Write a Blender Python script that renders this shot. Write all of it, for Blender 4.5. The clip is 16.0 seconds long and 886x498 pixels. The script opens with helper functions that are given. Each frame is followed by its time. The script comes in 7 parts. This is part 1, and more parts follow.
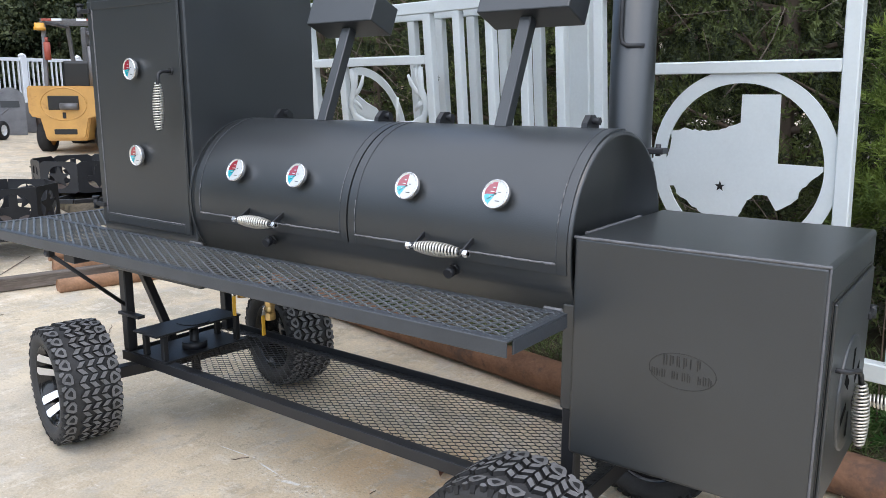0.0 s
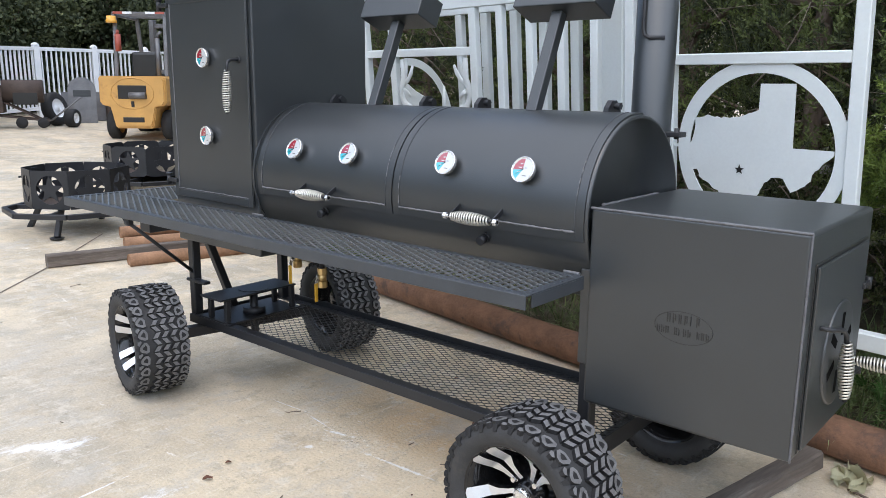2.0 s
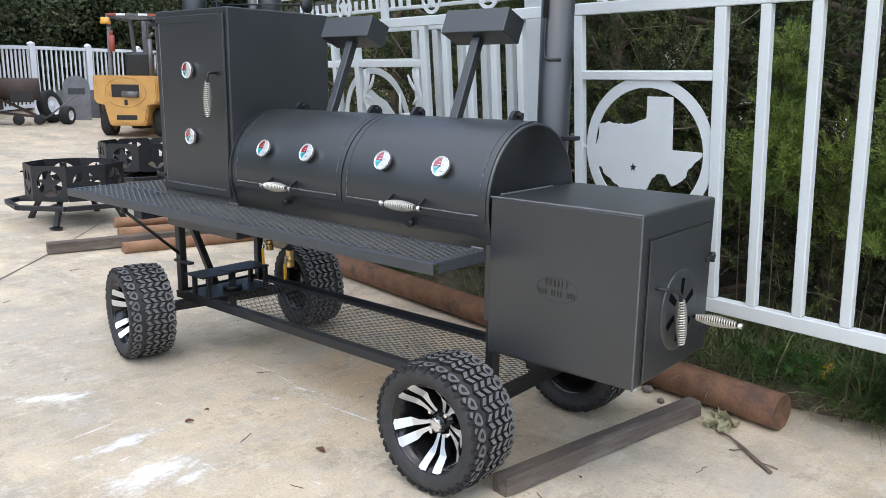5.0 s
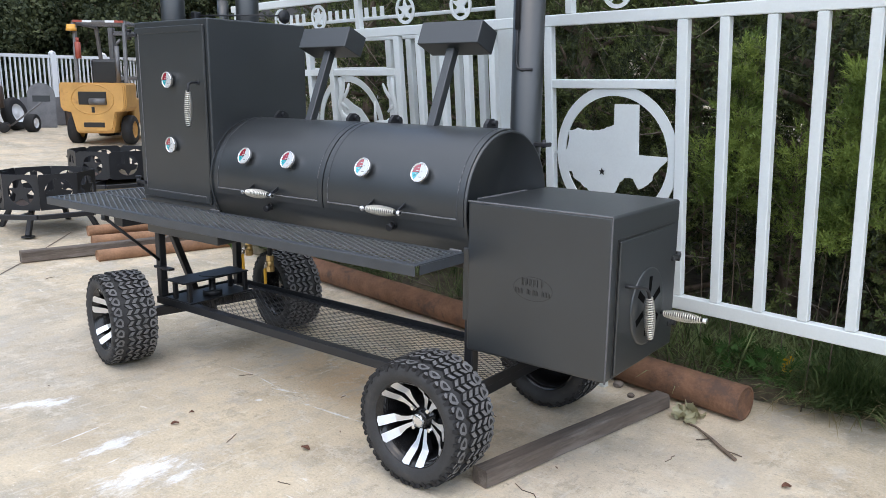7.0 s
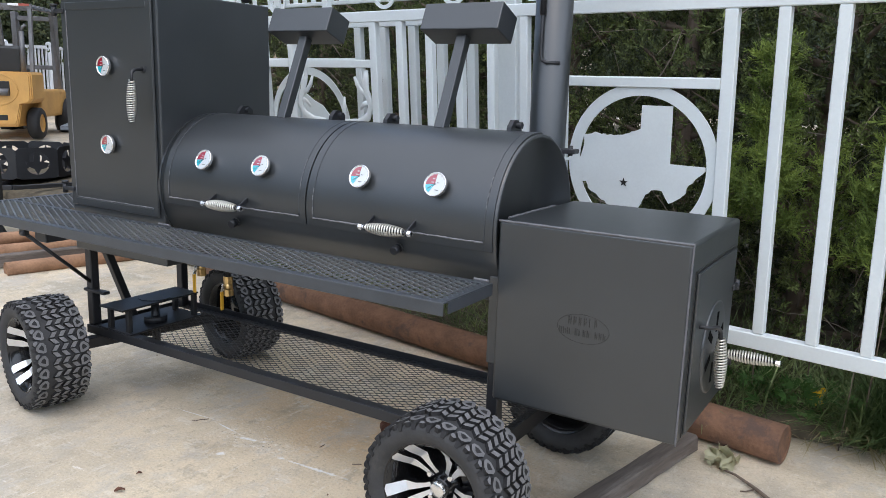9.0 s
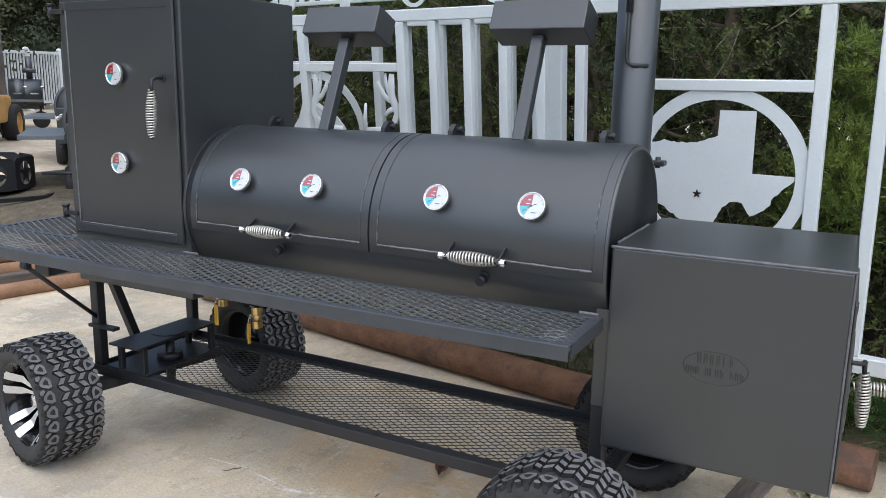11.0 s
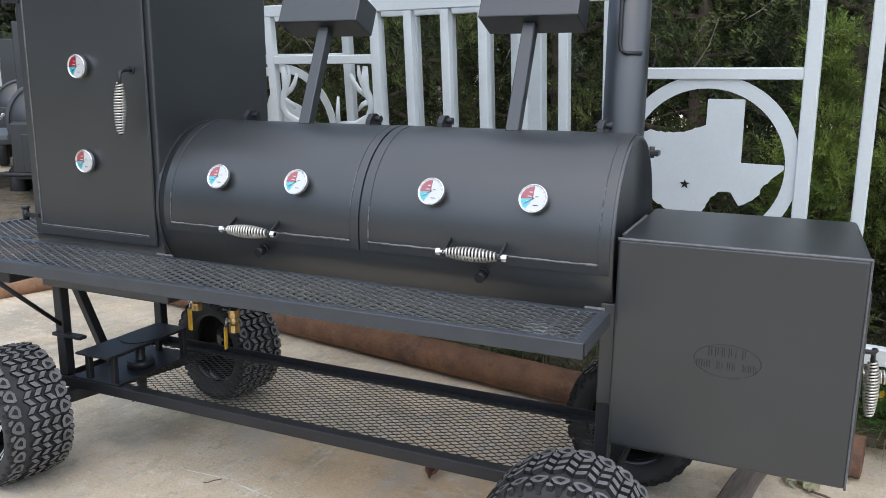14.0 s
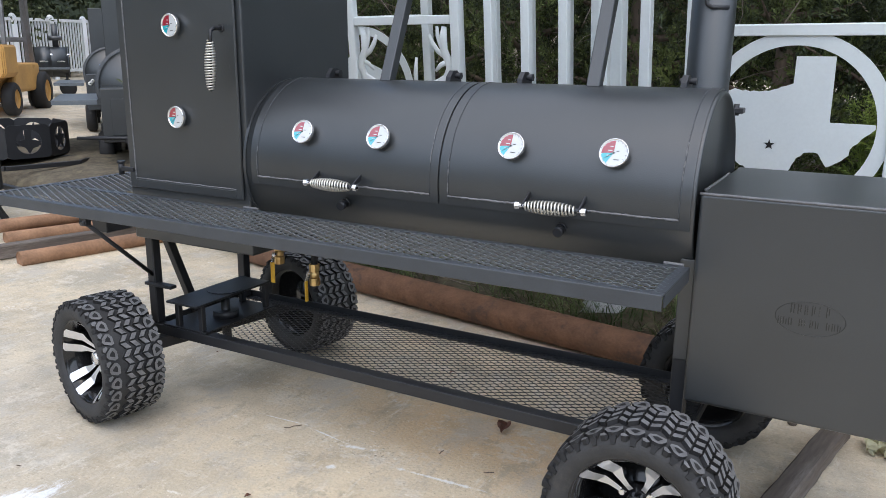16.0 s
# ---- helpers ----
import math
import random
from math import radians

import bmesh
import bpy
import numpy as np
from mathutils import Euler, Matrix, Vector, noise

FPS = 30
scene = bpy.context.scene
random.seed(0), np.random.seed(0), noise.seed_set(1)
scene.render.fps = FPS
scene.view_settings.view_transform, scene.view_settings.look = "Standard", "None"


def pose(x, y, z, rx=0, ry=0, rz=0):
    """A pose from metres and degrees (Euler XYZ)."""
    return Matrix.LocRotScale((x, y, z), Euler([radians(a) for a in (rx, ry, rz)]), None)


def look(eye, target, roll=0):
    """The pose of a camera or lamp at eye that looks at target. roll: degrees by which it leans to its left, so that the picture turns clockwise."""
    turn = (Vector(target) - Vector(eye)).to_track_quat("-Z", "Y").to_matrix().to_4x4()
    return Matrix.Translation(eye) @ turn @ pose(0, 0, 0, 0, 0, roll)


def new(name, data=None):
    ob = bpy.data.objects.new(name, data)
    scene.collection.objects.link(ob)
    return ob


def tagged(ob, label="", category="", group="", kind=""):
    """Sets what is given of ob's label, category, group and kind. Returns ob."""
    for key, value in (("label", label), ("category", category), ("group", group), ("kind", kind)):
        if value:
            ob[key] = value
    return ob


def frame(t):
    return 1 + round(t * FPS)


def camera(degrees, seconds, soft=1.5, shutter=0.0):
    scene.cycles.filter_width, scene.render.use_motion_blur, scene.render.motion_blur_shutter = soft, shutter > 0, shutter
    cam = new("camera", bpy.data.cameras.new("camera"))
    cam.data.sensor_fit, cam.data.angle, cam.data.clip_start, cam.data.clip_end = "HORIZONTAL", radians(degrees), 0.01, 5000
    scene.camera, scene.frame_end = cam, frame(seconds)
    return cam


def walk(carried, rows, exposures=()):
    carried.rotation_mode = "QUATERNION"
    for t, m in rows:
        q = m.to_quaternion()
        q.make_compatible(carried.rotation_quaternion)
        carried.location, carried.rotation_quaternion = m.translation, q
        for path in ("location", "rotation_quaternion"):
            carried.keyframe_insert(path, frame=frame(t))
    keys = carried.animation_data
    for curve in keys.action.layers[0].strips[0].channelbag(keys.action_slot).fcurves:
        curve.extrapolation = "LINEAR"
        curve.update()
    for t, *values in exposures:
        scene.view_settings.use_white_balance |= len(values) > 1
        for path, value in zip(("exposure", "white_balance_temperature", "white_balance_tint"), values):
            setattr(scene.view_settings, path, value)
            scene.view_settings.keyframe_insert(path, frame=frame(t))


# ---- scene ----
cam = camera(58.9, 16.0, 0.75)
PATH = [
    (0, (0.061, 0.075, 1.459), (-1.108, 1.65, 1.065), 0.1),
    (0.5, (0.118, 0.081, 1.436), (-1.117, 1.6, 1.025), 0.4),
    (1, (0.158, 0.075, 1.445), (-1.129, 1.549, 1.03), 0.9),
    (1.5, (0.196, 0.015, 1.44), (-1.135, 1.451, 1.034), 1.0),
    (2, (0.28, -0.113, 1.437), (-0.99, 1.376, 1.027), 0.5),
    (2.5, (0.395, -0.155, 1.454), (-0.77, 1.416, 1.035), -0.8),
    (3, (0.563, -0.129, 1.445), (-0.615, 1.432, 1.029), -0.0),
    (3.5, (0.654, -0.142, 1.444), (-0.595, 1.359, 1.011), -0.9),
    (6, (0.948, -0.558, 1.533), (-0.301, 0.951, 1.129), 1.4),
    (6.5, (0.97, -0.559, 1.528), (-0.263, 0.962, 1.124), 1.0),
    (7, (0.899, -0.552, 1.519), (-0.298, 1.0, 1.115), 0.6),
    (7.5, (0.774, -0.553, 1.514), (-0.383, 1.026, 1.106), -0.1),
    (8, (0.644, -0.489, 1.486), (-0.521, 1.085, 1.081), 1.0),
    (8.5, (0.478, -0.366, 1.493), (-0.708, 1.195, 1.097), 0.5),
    (9, (0.274, -0.296, 1.496), (-0.75, 1.374, 1.093), 1.8),
    (9.5, (0.029, -0.282, 1.518), (-0.869, 1.461, 1.118), -0.3),
    (10, (-0.104, -0.249, 1.523), (-1.037, 1.473, 1.118), 1.4),
    (12.5, (-0.42, -0.227, 1.498), (-1.272, 1.538, 1.101), 0.1),
    (13, (-0.433, -0.224, 1.497), (-1.256, 1.555, 1.097), 0.6),
    (13.5, (-0.44, -0.207, 1.491), (-1.241, 1.581, 1.09), 0.7),
    (14, (-0.44, -0.208, 1.492), (-1.235, 1.581, 1.082), 0.6),
    (14.5, (-0.444, -0.219, 1.493), (-1.269, 1.549, 1.051), 1.2),
    (15, (-0.453, -0.243, 1.467), (-1.382, 1.464, 0.993), 0.8),
    (15.5, (-0.447, -0.261, 1.453), (-1.419, 1.417, 0.966), 0.6),
    (16, (-0.446, -0.265, 1.447), (-1.388, 1.432, 0.965), 0.5),
]
walk(cam, [(t, look(eye, target, roll)) for t, eye, target, roll in PATH], exposures=((0.0, 1.12), (3.5, 1.06), (7.0, 1.0), (10.0, 0.97), (12.5, 0.94), (16.0, 0.97)))

from mathutils import geometry

# a light overcast afternoon: white sky, soft shadows
world = bpy.data.worlds.new("world")
scene.world = world
world.use_nodes = True
wn = world.node_tree.nodes
sky = wn.new("ShaderNodeTexSky")
sky.sky_type = 'NISHITA'
sky.sun_disc = False
sky.sun_elevation = radians(62)
sky.sun_rotation = radians(154)
sky.air_density, sky.dust_density, sky.ozone_density = 1.0, 1.3, 1.0
world.node_tree.links.new(sky.outputs[0], wn["Background"].inputs[0])
wn["Background"].inputs[1].default_value = 0.15
sun = new("sun", bpy.data.lights.new("sun", 'SUN'))
sun.data.energy, sun.data.angle, sun.data.color = 1.33, radians(125), (1.0, 0.965, 0.865)
sun.matrix_world = look((1.5, -2.4, 8.0), (0, 0, 0))


# ---- materials ----
def material(name, base, rough=0.6, metal=0.0, vary=0.25, scale=8.0, bump=0.1, bump_scale=60.0, second=None, mix_at=(0.45, 0.6), second_rough=None, spec=0.5, island=0.0, stretch=(1, 1, 1)):
    """Paint, metal or stone: a base colour that varies at two scales, with a second colour in patches."""
    m = bpy.data.materials.new(name)
    m.use_nodes = True
    n, l = m.node_tree.nodes, m.node_tree.links
    b = n["Principled BSDF"]
    b.inputs["Metallic"].default_value = metal
    b.inputs["Specular IOR Level"].default_value = spec
    co = n.new("ShaderNodeTexCoord")
    mp = n.new("ShaderNodeMapping")
    mp.inputs["Scale"].default_value = stretch
    l.new(co.outputs["Object"], mp.inputs[0])
    big = n.new("ShaderNodeTexNoise")
    big.inputs["Scale"].default_value, big.inputs["Detail"].default_value = scale, 6
    fine = n.new("ShaderNodeTexNoise")
    fine.inputs["Scale"].default_value, fine.inputs["Detail"].default_value = bump_scale, 4
    for t in (big, fine):
        l.new(mp.outputs[0], t.inputs["Vector"])
    add = n.new("ShaderNodeMath")
    add.operation = 'MULTIPLY_ADD'
    l.new(big.outputs[0], add.inputs[0])
    add.inputs[1].default_value = 0.65
    mul = n.new("ShaderNodeMath")
    mul.operation = 'MULTIPLY'
    l.new(fine.outputs[0], mul.inputs[0])
    mul.inputs[1].default_value = 0.35
    l.new(mul.outputs[0], add.inputs[2])
    val = n.new("ShaderNodeMapRange")
    val.inputs["From Min"].default_value, val.inputs["From Max"].default_value = 0.3, 0.7
    val.inputs["To Min"].default_value, val.inputs["To Max"].default_value = 1 - vary, 1 + vary
    l.new(add.outputs[0], val.inputs[0])
    out = val.outputs[0]
    if island:
        geo = n.new("ShaderNodeNewGeometry")
        r = n.new("ShaderNodeMapRange")
        r.inputs["To Min"].default_value, r.inputs["To Max"].default_value = 1 - island, 1 + island
        l.new(geo.outputs["Random Per Island"], r.inputs[0])
        mm = n.new("ShaderNodeMath")
        mm.operation = 'MULTIPLY'
        l.new(out, mm.inputs[0]), l.new(r.outputs[0], mm.inputs[1])
        out = mm.outputs[0]
    hsv = n.new("ShaderNodeHueSaturation")
    hsv.inputs["Color"].default_value = (*base, 1)
    l.new(out, hsv.inputs["Value"])
    colour = hsv.outputs[0]
    b.inputs["Roughness"].default_value = rough
    if second:
        patch = n.new("ShaderNodeTexNoise")
        patch.inputs["Scale"].default_value, patch.inputs["Detail"].default_value, patch.inputs["Roughness"].default_value = scale * 0.7, 9, 0.7
        mp2 = n.new("ShaderNodeMapping")
        mp2.inputs["Location"].default_value = (3.1, 7.7, 1.3)
        mp2.inputs["Scale"].default_value = stretch
        l.new(co.outputs["Object"], mp2.inputs[0])
        l.new(mp2.outputs[0], patch.inputs["Vector"])
        ramp = n.new("ShaderNodeMapRange")
        ramp.interpolation_type = 'SMOOTHSTEP'
        ramp.inputs["From Min"].default_value, ramp.inputs["From Max"].default_value = mix_at
        l.new(patch.outputs[0], ramp.inputs[0])
        mix = n.new("ShaderNodeMix")
        mix.data_type = 'RGBA'
        l.new(ramp.outputs[0], mix.inputs[0])
        l.new(colour, mix.inputs[6])
        mix.inputs[7].default_value = (*second, 1)
        colour = mix.outputs[2]
        if second_rough is not None:
            rr = n.new("ShaderNodeMapRange")
            rr.inputs["To Min"].default_value, rr.inputs["To Max"].default_value = rough, second_rough
            l.new(ramp.outputs[0], rr.inputs[0])
            l.new(rr.outputs[0], b.inputs["Roughness"])
    l.new(colour, b.inputs["Base Color"])
    if bump:
        bp = n.new("ShaderNodeBump")
        bp.inputs["Strength"].default_value, bp.inputs["Distance"].default_value = bump, 0.004
        l.new(fine.outputs[0], bp.inputs["Height"])
        l.new(bp.outputs[0], b.inputs["Normal"])
    return m


def concrete_material():
    """Worn broom-finished slab: beige with grey wash, brown stains, fine pits and white overspray."""
    m = material("concrete", (0.580, 0.487, 0.350), 0.85, vary=0.28, scale=2.2, bump=0.9, bump_scale=70, second=(0.40, 0.352, 0.272), mix_at=(0.46, 0.62))
    n, l = m.node_tree.nodes, m.node_tree.links
    b = n["Principled BSDF"]
    co = n.new("ShaderNodeTexCoord")
    last = b.inputs["Base Color"].links[0].from_socket

    def layer(last, mask, colour, amount):
        k = n.new("ShaderNodeMath")
        k.operation = 'MULTIPLY'
        l.new(mask, k.inputs[0])
        k.inputs[1].default_value = amount
        mix = n.new("ShaderNodeMix")
        mix.data_type = 'RGBA'
        l.new(k.outputs[0], mix.inputs[0])
        l.new(last, mix.inputs[6])
        mix.inputs[7].default_value = (*colour, 1)
        return mix.outputs[2]

    def speckle(scale, lo, hi, shift, stretch=(1, 1, 1), detail=8):
        mp = n.new("ShaderNodeMapping")
        mp.inputs["Location"].default_value = (shift, shift * 1.7, 0)
        mp.inputs["Scale"].default_value = stretch
        l.new(co.outputs["Object"], mp.inputs[0])
        t = n.new("ShaderNodeTexNoise")
        t.inputs["Scale"].default_value, t.inputs["Detail"].default_value, t.inputs["Roughness"].default_value = scale, detail, 0.75
        l.new(mp.outputs[0], t.inputs["Vector"])
        r = n.new("ShaderNodeMapRange")
        r.interpolation_type = 'SMOOTHSTEP'
        r.inputs["From Min"].default_value, r.inputs["From Max"].default_value = lo, hi
        l.new(t.outputs[0], r.inputs[0])
        return r.outputs[0]

    # broad tints: a warm bay, rusty run-off under the pit, a paler bay, a greyer bay; the bays put the slab's light and
    # dim zones into its colour
    for x, y, w, h, colour, amount in ((-1.9, 1.95, 1.9, 0.95, (0.72, 0.60, 0.42), 0.65), (-1.50, 2.28, 1.25, 0.45, (0.60, 0.39, 0.20), 0.75), (-0.1, 1.9, 1.5, 1.3, (0.74, 0.65, 0.52), 0.60), (-3.9, 1.2, 1.9, 1.5, (0.42, 0.395, 0.35), 0.40)):
        mp = n.new("ShaderNodeMapping")
        mp.vector_type = 'TEXTURE'
        mp.inputs["Location"].default_value = (x, y, 0)
        mp.inputs["Scale"].default_value = (w, h, 1)
        l.new(co.outputs["Object"], mp.inputs[0])
        flat = n.new("ShaderNodeVectorMath")
        flat.operation = 'MULTIPLY'
        flat.inputs[1].default_value = (1, 1, 0)
        l.new(mp.outputs[0], flat.inputs[0])
        d = n.new("ShaderNodeVectorMath")
        d.operation = 'LENGTH'
        l.new(flat.outputs[0], d.inputs[0])
        t = n.new("ShaderNodeTexNoise")
        t.inputs["Scale"].default_value, t.inputs["Detail"].default_value, t.inputs["Roughness"].default_value = 4, 8, 0.7
        l.new(co.outputs["Object"], t.inputs["Vector"])
        s = n.new("ShaderNodeMath")
        s.operation = 'MULTIPLY_ADD'
        l.new(t.outputs[0], s.inputs[0])
        s.inputs[1].default_value = 1.4
        l.new(d.outputs["Value"], s.inputs[2])
        r = n.new("ShaderNodeMapRange")
        r.interpolation_type = 'SMOOTHSTEP'
        r.inputs["From Min"].default_value, r.inputs["From Max"].default_value = 1.75, 0.75
        l.new(s.outputs[0], r.inputs[0])
        last = layer(last, r.outputs[0], colour, amount)
    last = layer(last, speckle(2.4, 0.52, 0.66, 11.0), (0.36, 0.28, 0.18), 0.5)
    last = layer(last, speckle(5.5, 0.53, 0.62, 4.0, (0.8, 1, 1), 11), (0.68, 0.62, 0.52), 0.6)
    last = layer(last, speckle(7.5, 0.54, 0.63, 21.0, (1, 0.8, 1), 11), (0.31, 0.27, 0.20), 0.5)
    last = layer(last, speckle(38.0, 0.58, 0.66, 15.0), (0.78, 0.72, 0.60), 0.6)
    last = layer(last, speckle(30.0, 0.58, 0.67, 8.0), (0.22, 0.19, 0.155), 0.55)
    last = layer(last, speckle(95.0, 0.52, 0.64, 5.0, (1, 1, 1), 5), (0.26, 0.23, 0.19), 0.30)
    last = layer(last, speckle(120.0, 0.54, 0.64, 9.0, (1, 1, 1), 5), (0.74, 0.69, 0.60), 0.30)
    # scuffs and wash marks drawn out along the slope of the slab
    last = layer(last, speckle(13.0, 0.55, 0.66, 17.0, (1.5, 0.35, 1), 9), (0.72, 0.67, 0.58), 0.55)
    last = layer(last, speckle(10.0, 0.54, 0.66, 27.0, (1.2, 0.4, 1), 9), (0.36, 0.325, 0.27), 0.45)
    last = layer(last, speckle(3.2, 0.50, 0.64, 41.0, (1, 0.7, 1), 10), (0.46, 0.44, 0.40), 0.5)
    last = layer(last, speckle(0.55, 0.50, 0.62, 31.0, (1, 1, 1), 9), (0.37, 0.315, 0.235), 0.35)
    last = layer(last, speckle(15.0, 0.62, 0.68, 2.0, (0.3, 1, 1)), (0.76, 0.72, 0.66), 0.75)
    # gritty broken patch in front of the rack
    grit = n.new("ShaderNodeMapping")
    grit.vector_type = 'TEXTURE'
    grit.inputs["Location"].default_value, grit.inputs["Scale"].default_value = (-2.02, 1.94, 0), (0.34, 0.12, 10)
    l.new(co.outputs["Object"], grit.inputs[0])
    d = n.new("ShaderNodeVectorMath")
    d.operation = 'LENGTH'
    l.new(grit.outputs[0], d.inputs[0])
    r = n.new("ShaderNodeMapRange")
    r.interpolation_type = 'SMOOTHSTEP'
    r.inputs["From Min"].default_value, r.inputs["From Max"].default_value = 1.0, 0.2
    l.new(d.outputs["Value"], r.inputs[0])
    for scale, shift, colour in ((55.0, 51.0, (0.20, 0.18, 0.15)), (48.0, 57.0, (0.80, 0.77, 0.70))):
        k = n.new("ShaderNodeMath")
        k.operation = 'MULTIPLY'
        l.new(r.outputs[0], k.inputs[0])
        l.new(speckle(scale, 0.55, 0.62, shift), k.inputs[1])
        last = layer(last, k.outputs[0], colour, 0.85)
    # white overspray: worn patches, streaky along y, and dragged lines
    for x, y, a, w, h in ((-2.85, 1.06, 62, 0.21, 0.055), (-2.76, 1.14, 80, 0.12, 0.05), (-2.13, 1.05, 92, 0.23, 0.060), (-1.80, 1.00, 90, 0.23, 0.115), (-1.66, 1.08, 99, 0.13, 0.032), (-2.335, 1.03, 96, 0.19, 0.008), (-1.66, 1.895, 3, 0.26, 0.011), (-2.03, 1.78, 40, 0.03, 0.02), (-1.99, 0.99, 100, 0.05, 0.009), (-3.6, 0.75, 50, 0.3, 0.07), (-2.42, 1.985, 4, 0.16, 0.0045), (-2.18, 1.962, -9, 0.12, 0.006), (-2.03, 1.940, 14, 0.10, 0.014)):
        mp = n.new("ShaderNodeMapping")
        mp.vector_type = 'TEXTURE'
        mp.inputs["Location"].default_value = (x, y, 0)
        mp.inputs["Rotation"].default_value = (0, 0, radians(a))
        mp.inputs["Scale"].default_value = (w, h, 1)
        l.new(co.outputs["Object"], mp.inputs[0])
        d = n.new("ShaderNodeVectorMath")
        d.operation = 'LENGTH'
        flat = n.new("ShaderNodeVectorMath")
        flat.operation = 'MULTIPLY'
        flat.inputs[1].default_value = (1, 1, 0)
        l.new(mp.outputs[0], flat.inputs[0])
        l.new(flat.outputs[0], d.inputs[0])
        t = n.new("ShaderNodeTexNoise")
        t.inputs["Scale"].default_value, t.inputs["Detail"].default_value, t.inputs["Roughness"].default_value = 30, 8, 0.8
        long = n.new("ShaderNodeMapping")
        long.inputs["Scale"].default_value = (1.3, 0.45, 1)
        l.new(co.outputs["Object"], long.inputs[0])
        l.new(long.outputs[0], t.inputs["Vector"])
        s = n.new("ShaderNodeMath")
        s.operation = 'MULTIPLY_ADD'
        l.new(t.outputs[0], s.inputs[0])
        s.inputs[1].default_value = 3.6
        l.new(d.outputs["Value"], s.inputs[2])
        r = n.new("ShaderNodeMapRange")
        r.interpolation_type = 'SMOOTHSTEP'
        r.inputs["From Min"].default_value, r.inputs["From Max"].default_value = 2.72, 1.95
        l.new(s.outputs[0], r.inputs[0])
        last = layer(last, r.outputs[0], (0.82, 0.84, 0.87), 0.72)
    l.new(last, b.inputs["Base Color"])
    return m


def leaf_material(name, base, other, rough=0.6):
    m = bpy.data.materials.new(name)
    m.use_nodes = True
    n, l = m.node_tree.nodes, m.node_tree.links
    b = n["Principled BSDF"]
    b.inputs["Roughness"].default_value = rough
    b.inputs["Specular IOR Level"].default_value = 0.25
    geo = n.new("ShaderNodeNewGeometry")
    co = n.new("ShaderNodeTexCoord")
    t = n.new("ShaderNodeTexNoise")
    t.inputs["Scale"].default_value, t.inputs["Detail"].default_value = 2.8, 4
    l.new(co.outputs["Object"], t.inputs["Vector"])
    s = n.new("ShaderNodeMath")
    s.operation = 'MULTIPLY_ADD'
    l.new(geo.outputs["Random Per Island"], s.inputs[0])
    s.inputs[1].default_value = 0.4
    s.use_clamp = True
    r = n.new("ShaderNodeMapRange")
    r.inputs["From Min"].default_value, r.inputs["From Max"].default_value = 0.42, 0.66
    r.inputs["To Min"].default_value, r.inputs["To Max"].default_value = -0.2, 0.75
    l.new(t.outputs[0], r.inputs[0])
    l.new(r.outputs[0], s.inputs[2])
    mix = n.new("ShaderNodeMix")
    mix.data_type = 'RGBA'
    l.new(s.outputs[0], mix.inputs[0])
    mix.inputs[6].default_value, mix.inputs[7].default_value = (*base, 1), (*other, 1)
    l.new(mix.outputs[2], b.inputs["Base Color"])
    tr = n.new("ShaderNodeBsdfTranslucent")
    l.new(mix.outputs[2], tr.inputs[0])
    sh = n.new("ShaderNodeMixShader")
    sh.inputs[0].default_value = 0.25
    l.new(b.outputs[0], sh.inputs[1]), l.new(tr.outputs[0], sh.inputs[2])
    l.new(sh.outputs[0], n["Material Output"].inputs[0])
    return m


BLACK = material("black_heat_paint", (0.0190, 0.0222, 0.0246), 0.39, vary=0.22, scale=4, bump=0.07, bump_scale=260, spec=1.0)
# lightened grey that paints the bright highlight along the firebox edges
LIT_EDGE = material("lit_edge_grey", (0.115, 0.115, 0.122), 0.45, vary=0.35, scale=30, bump=0.25, bump_scale=160)
BLACK_EDGE = material("worn_black_edge", (0.055, 0.06, 0.066), 0.42, vary=0.3, scale=25, bump=0.25, bump_scale=160)
WELD = material("weld_bead", (0.16, 0.16, 0.165), 0.45, vary=0.4, scale=60, bump=0.6, bump_scale=220)
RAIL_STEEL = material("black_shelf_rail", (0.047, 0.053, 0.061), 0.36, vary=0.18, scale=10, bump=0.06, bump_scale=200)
# black steel with a paler base: the strands' sky gleam is put into the colour
MESH_STEEL = material("sky_lit_mesh_steel", (0.135, 0.153, 0.170), 0.34, vary=0.15, scale=12, bump=0.05, bump_scale=200)
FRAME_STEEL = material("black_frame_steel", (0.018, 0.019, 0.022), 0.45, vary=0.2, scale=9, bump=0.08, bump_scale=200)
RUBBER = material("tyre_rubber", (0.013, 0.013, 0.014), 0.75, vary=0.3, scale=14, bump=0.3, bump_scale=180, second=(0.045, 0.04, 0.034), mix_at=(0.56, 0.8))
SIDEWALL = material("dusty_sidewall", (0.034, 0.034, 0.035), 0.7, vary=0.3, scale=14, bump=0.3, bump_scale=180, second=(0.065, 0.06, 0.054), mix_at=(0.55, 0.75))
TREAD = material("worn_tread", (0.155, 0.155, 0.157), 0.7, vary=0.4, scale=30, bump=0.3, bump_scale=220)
CHROME = material("chrome", (0.80, 0.80, 0.80), 0.22, metal=0.9, vary=0.04, scale=30, bump=0.02)
ALLOY = material("machined_alloy", (0.82, 0.82, 0.83), 0.36, metal=0.85, vary=0.06, scale=40, bump=0.03, bump_scale=300)
GLOSS_BLACK = material("gloss_black_wheel", (0.012, 0.012, 0.013), 0.14, vary=0.1, scale=12, bump=0.0)
SPRING = material("nickel_spring", (0.72, 0.69, 0.62), 0.3, metal=0.85, vary=0.08, scale=60, bump=0.03)
DIAL_WHITE = material("dial_white", (0.58, 0.60, 0.61), 0.13, vary=0.03, bump=0, spec=0.9)
DIAL_RED = material("dial_red", (0.31, 0.024, 0.040), 0.13, vary=0.05, bump=0, spec=0.9)
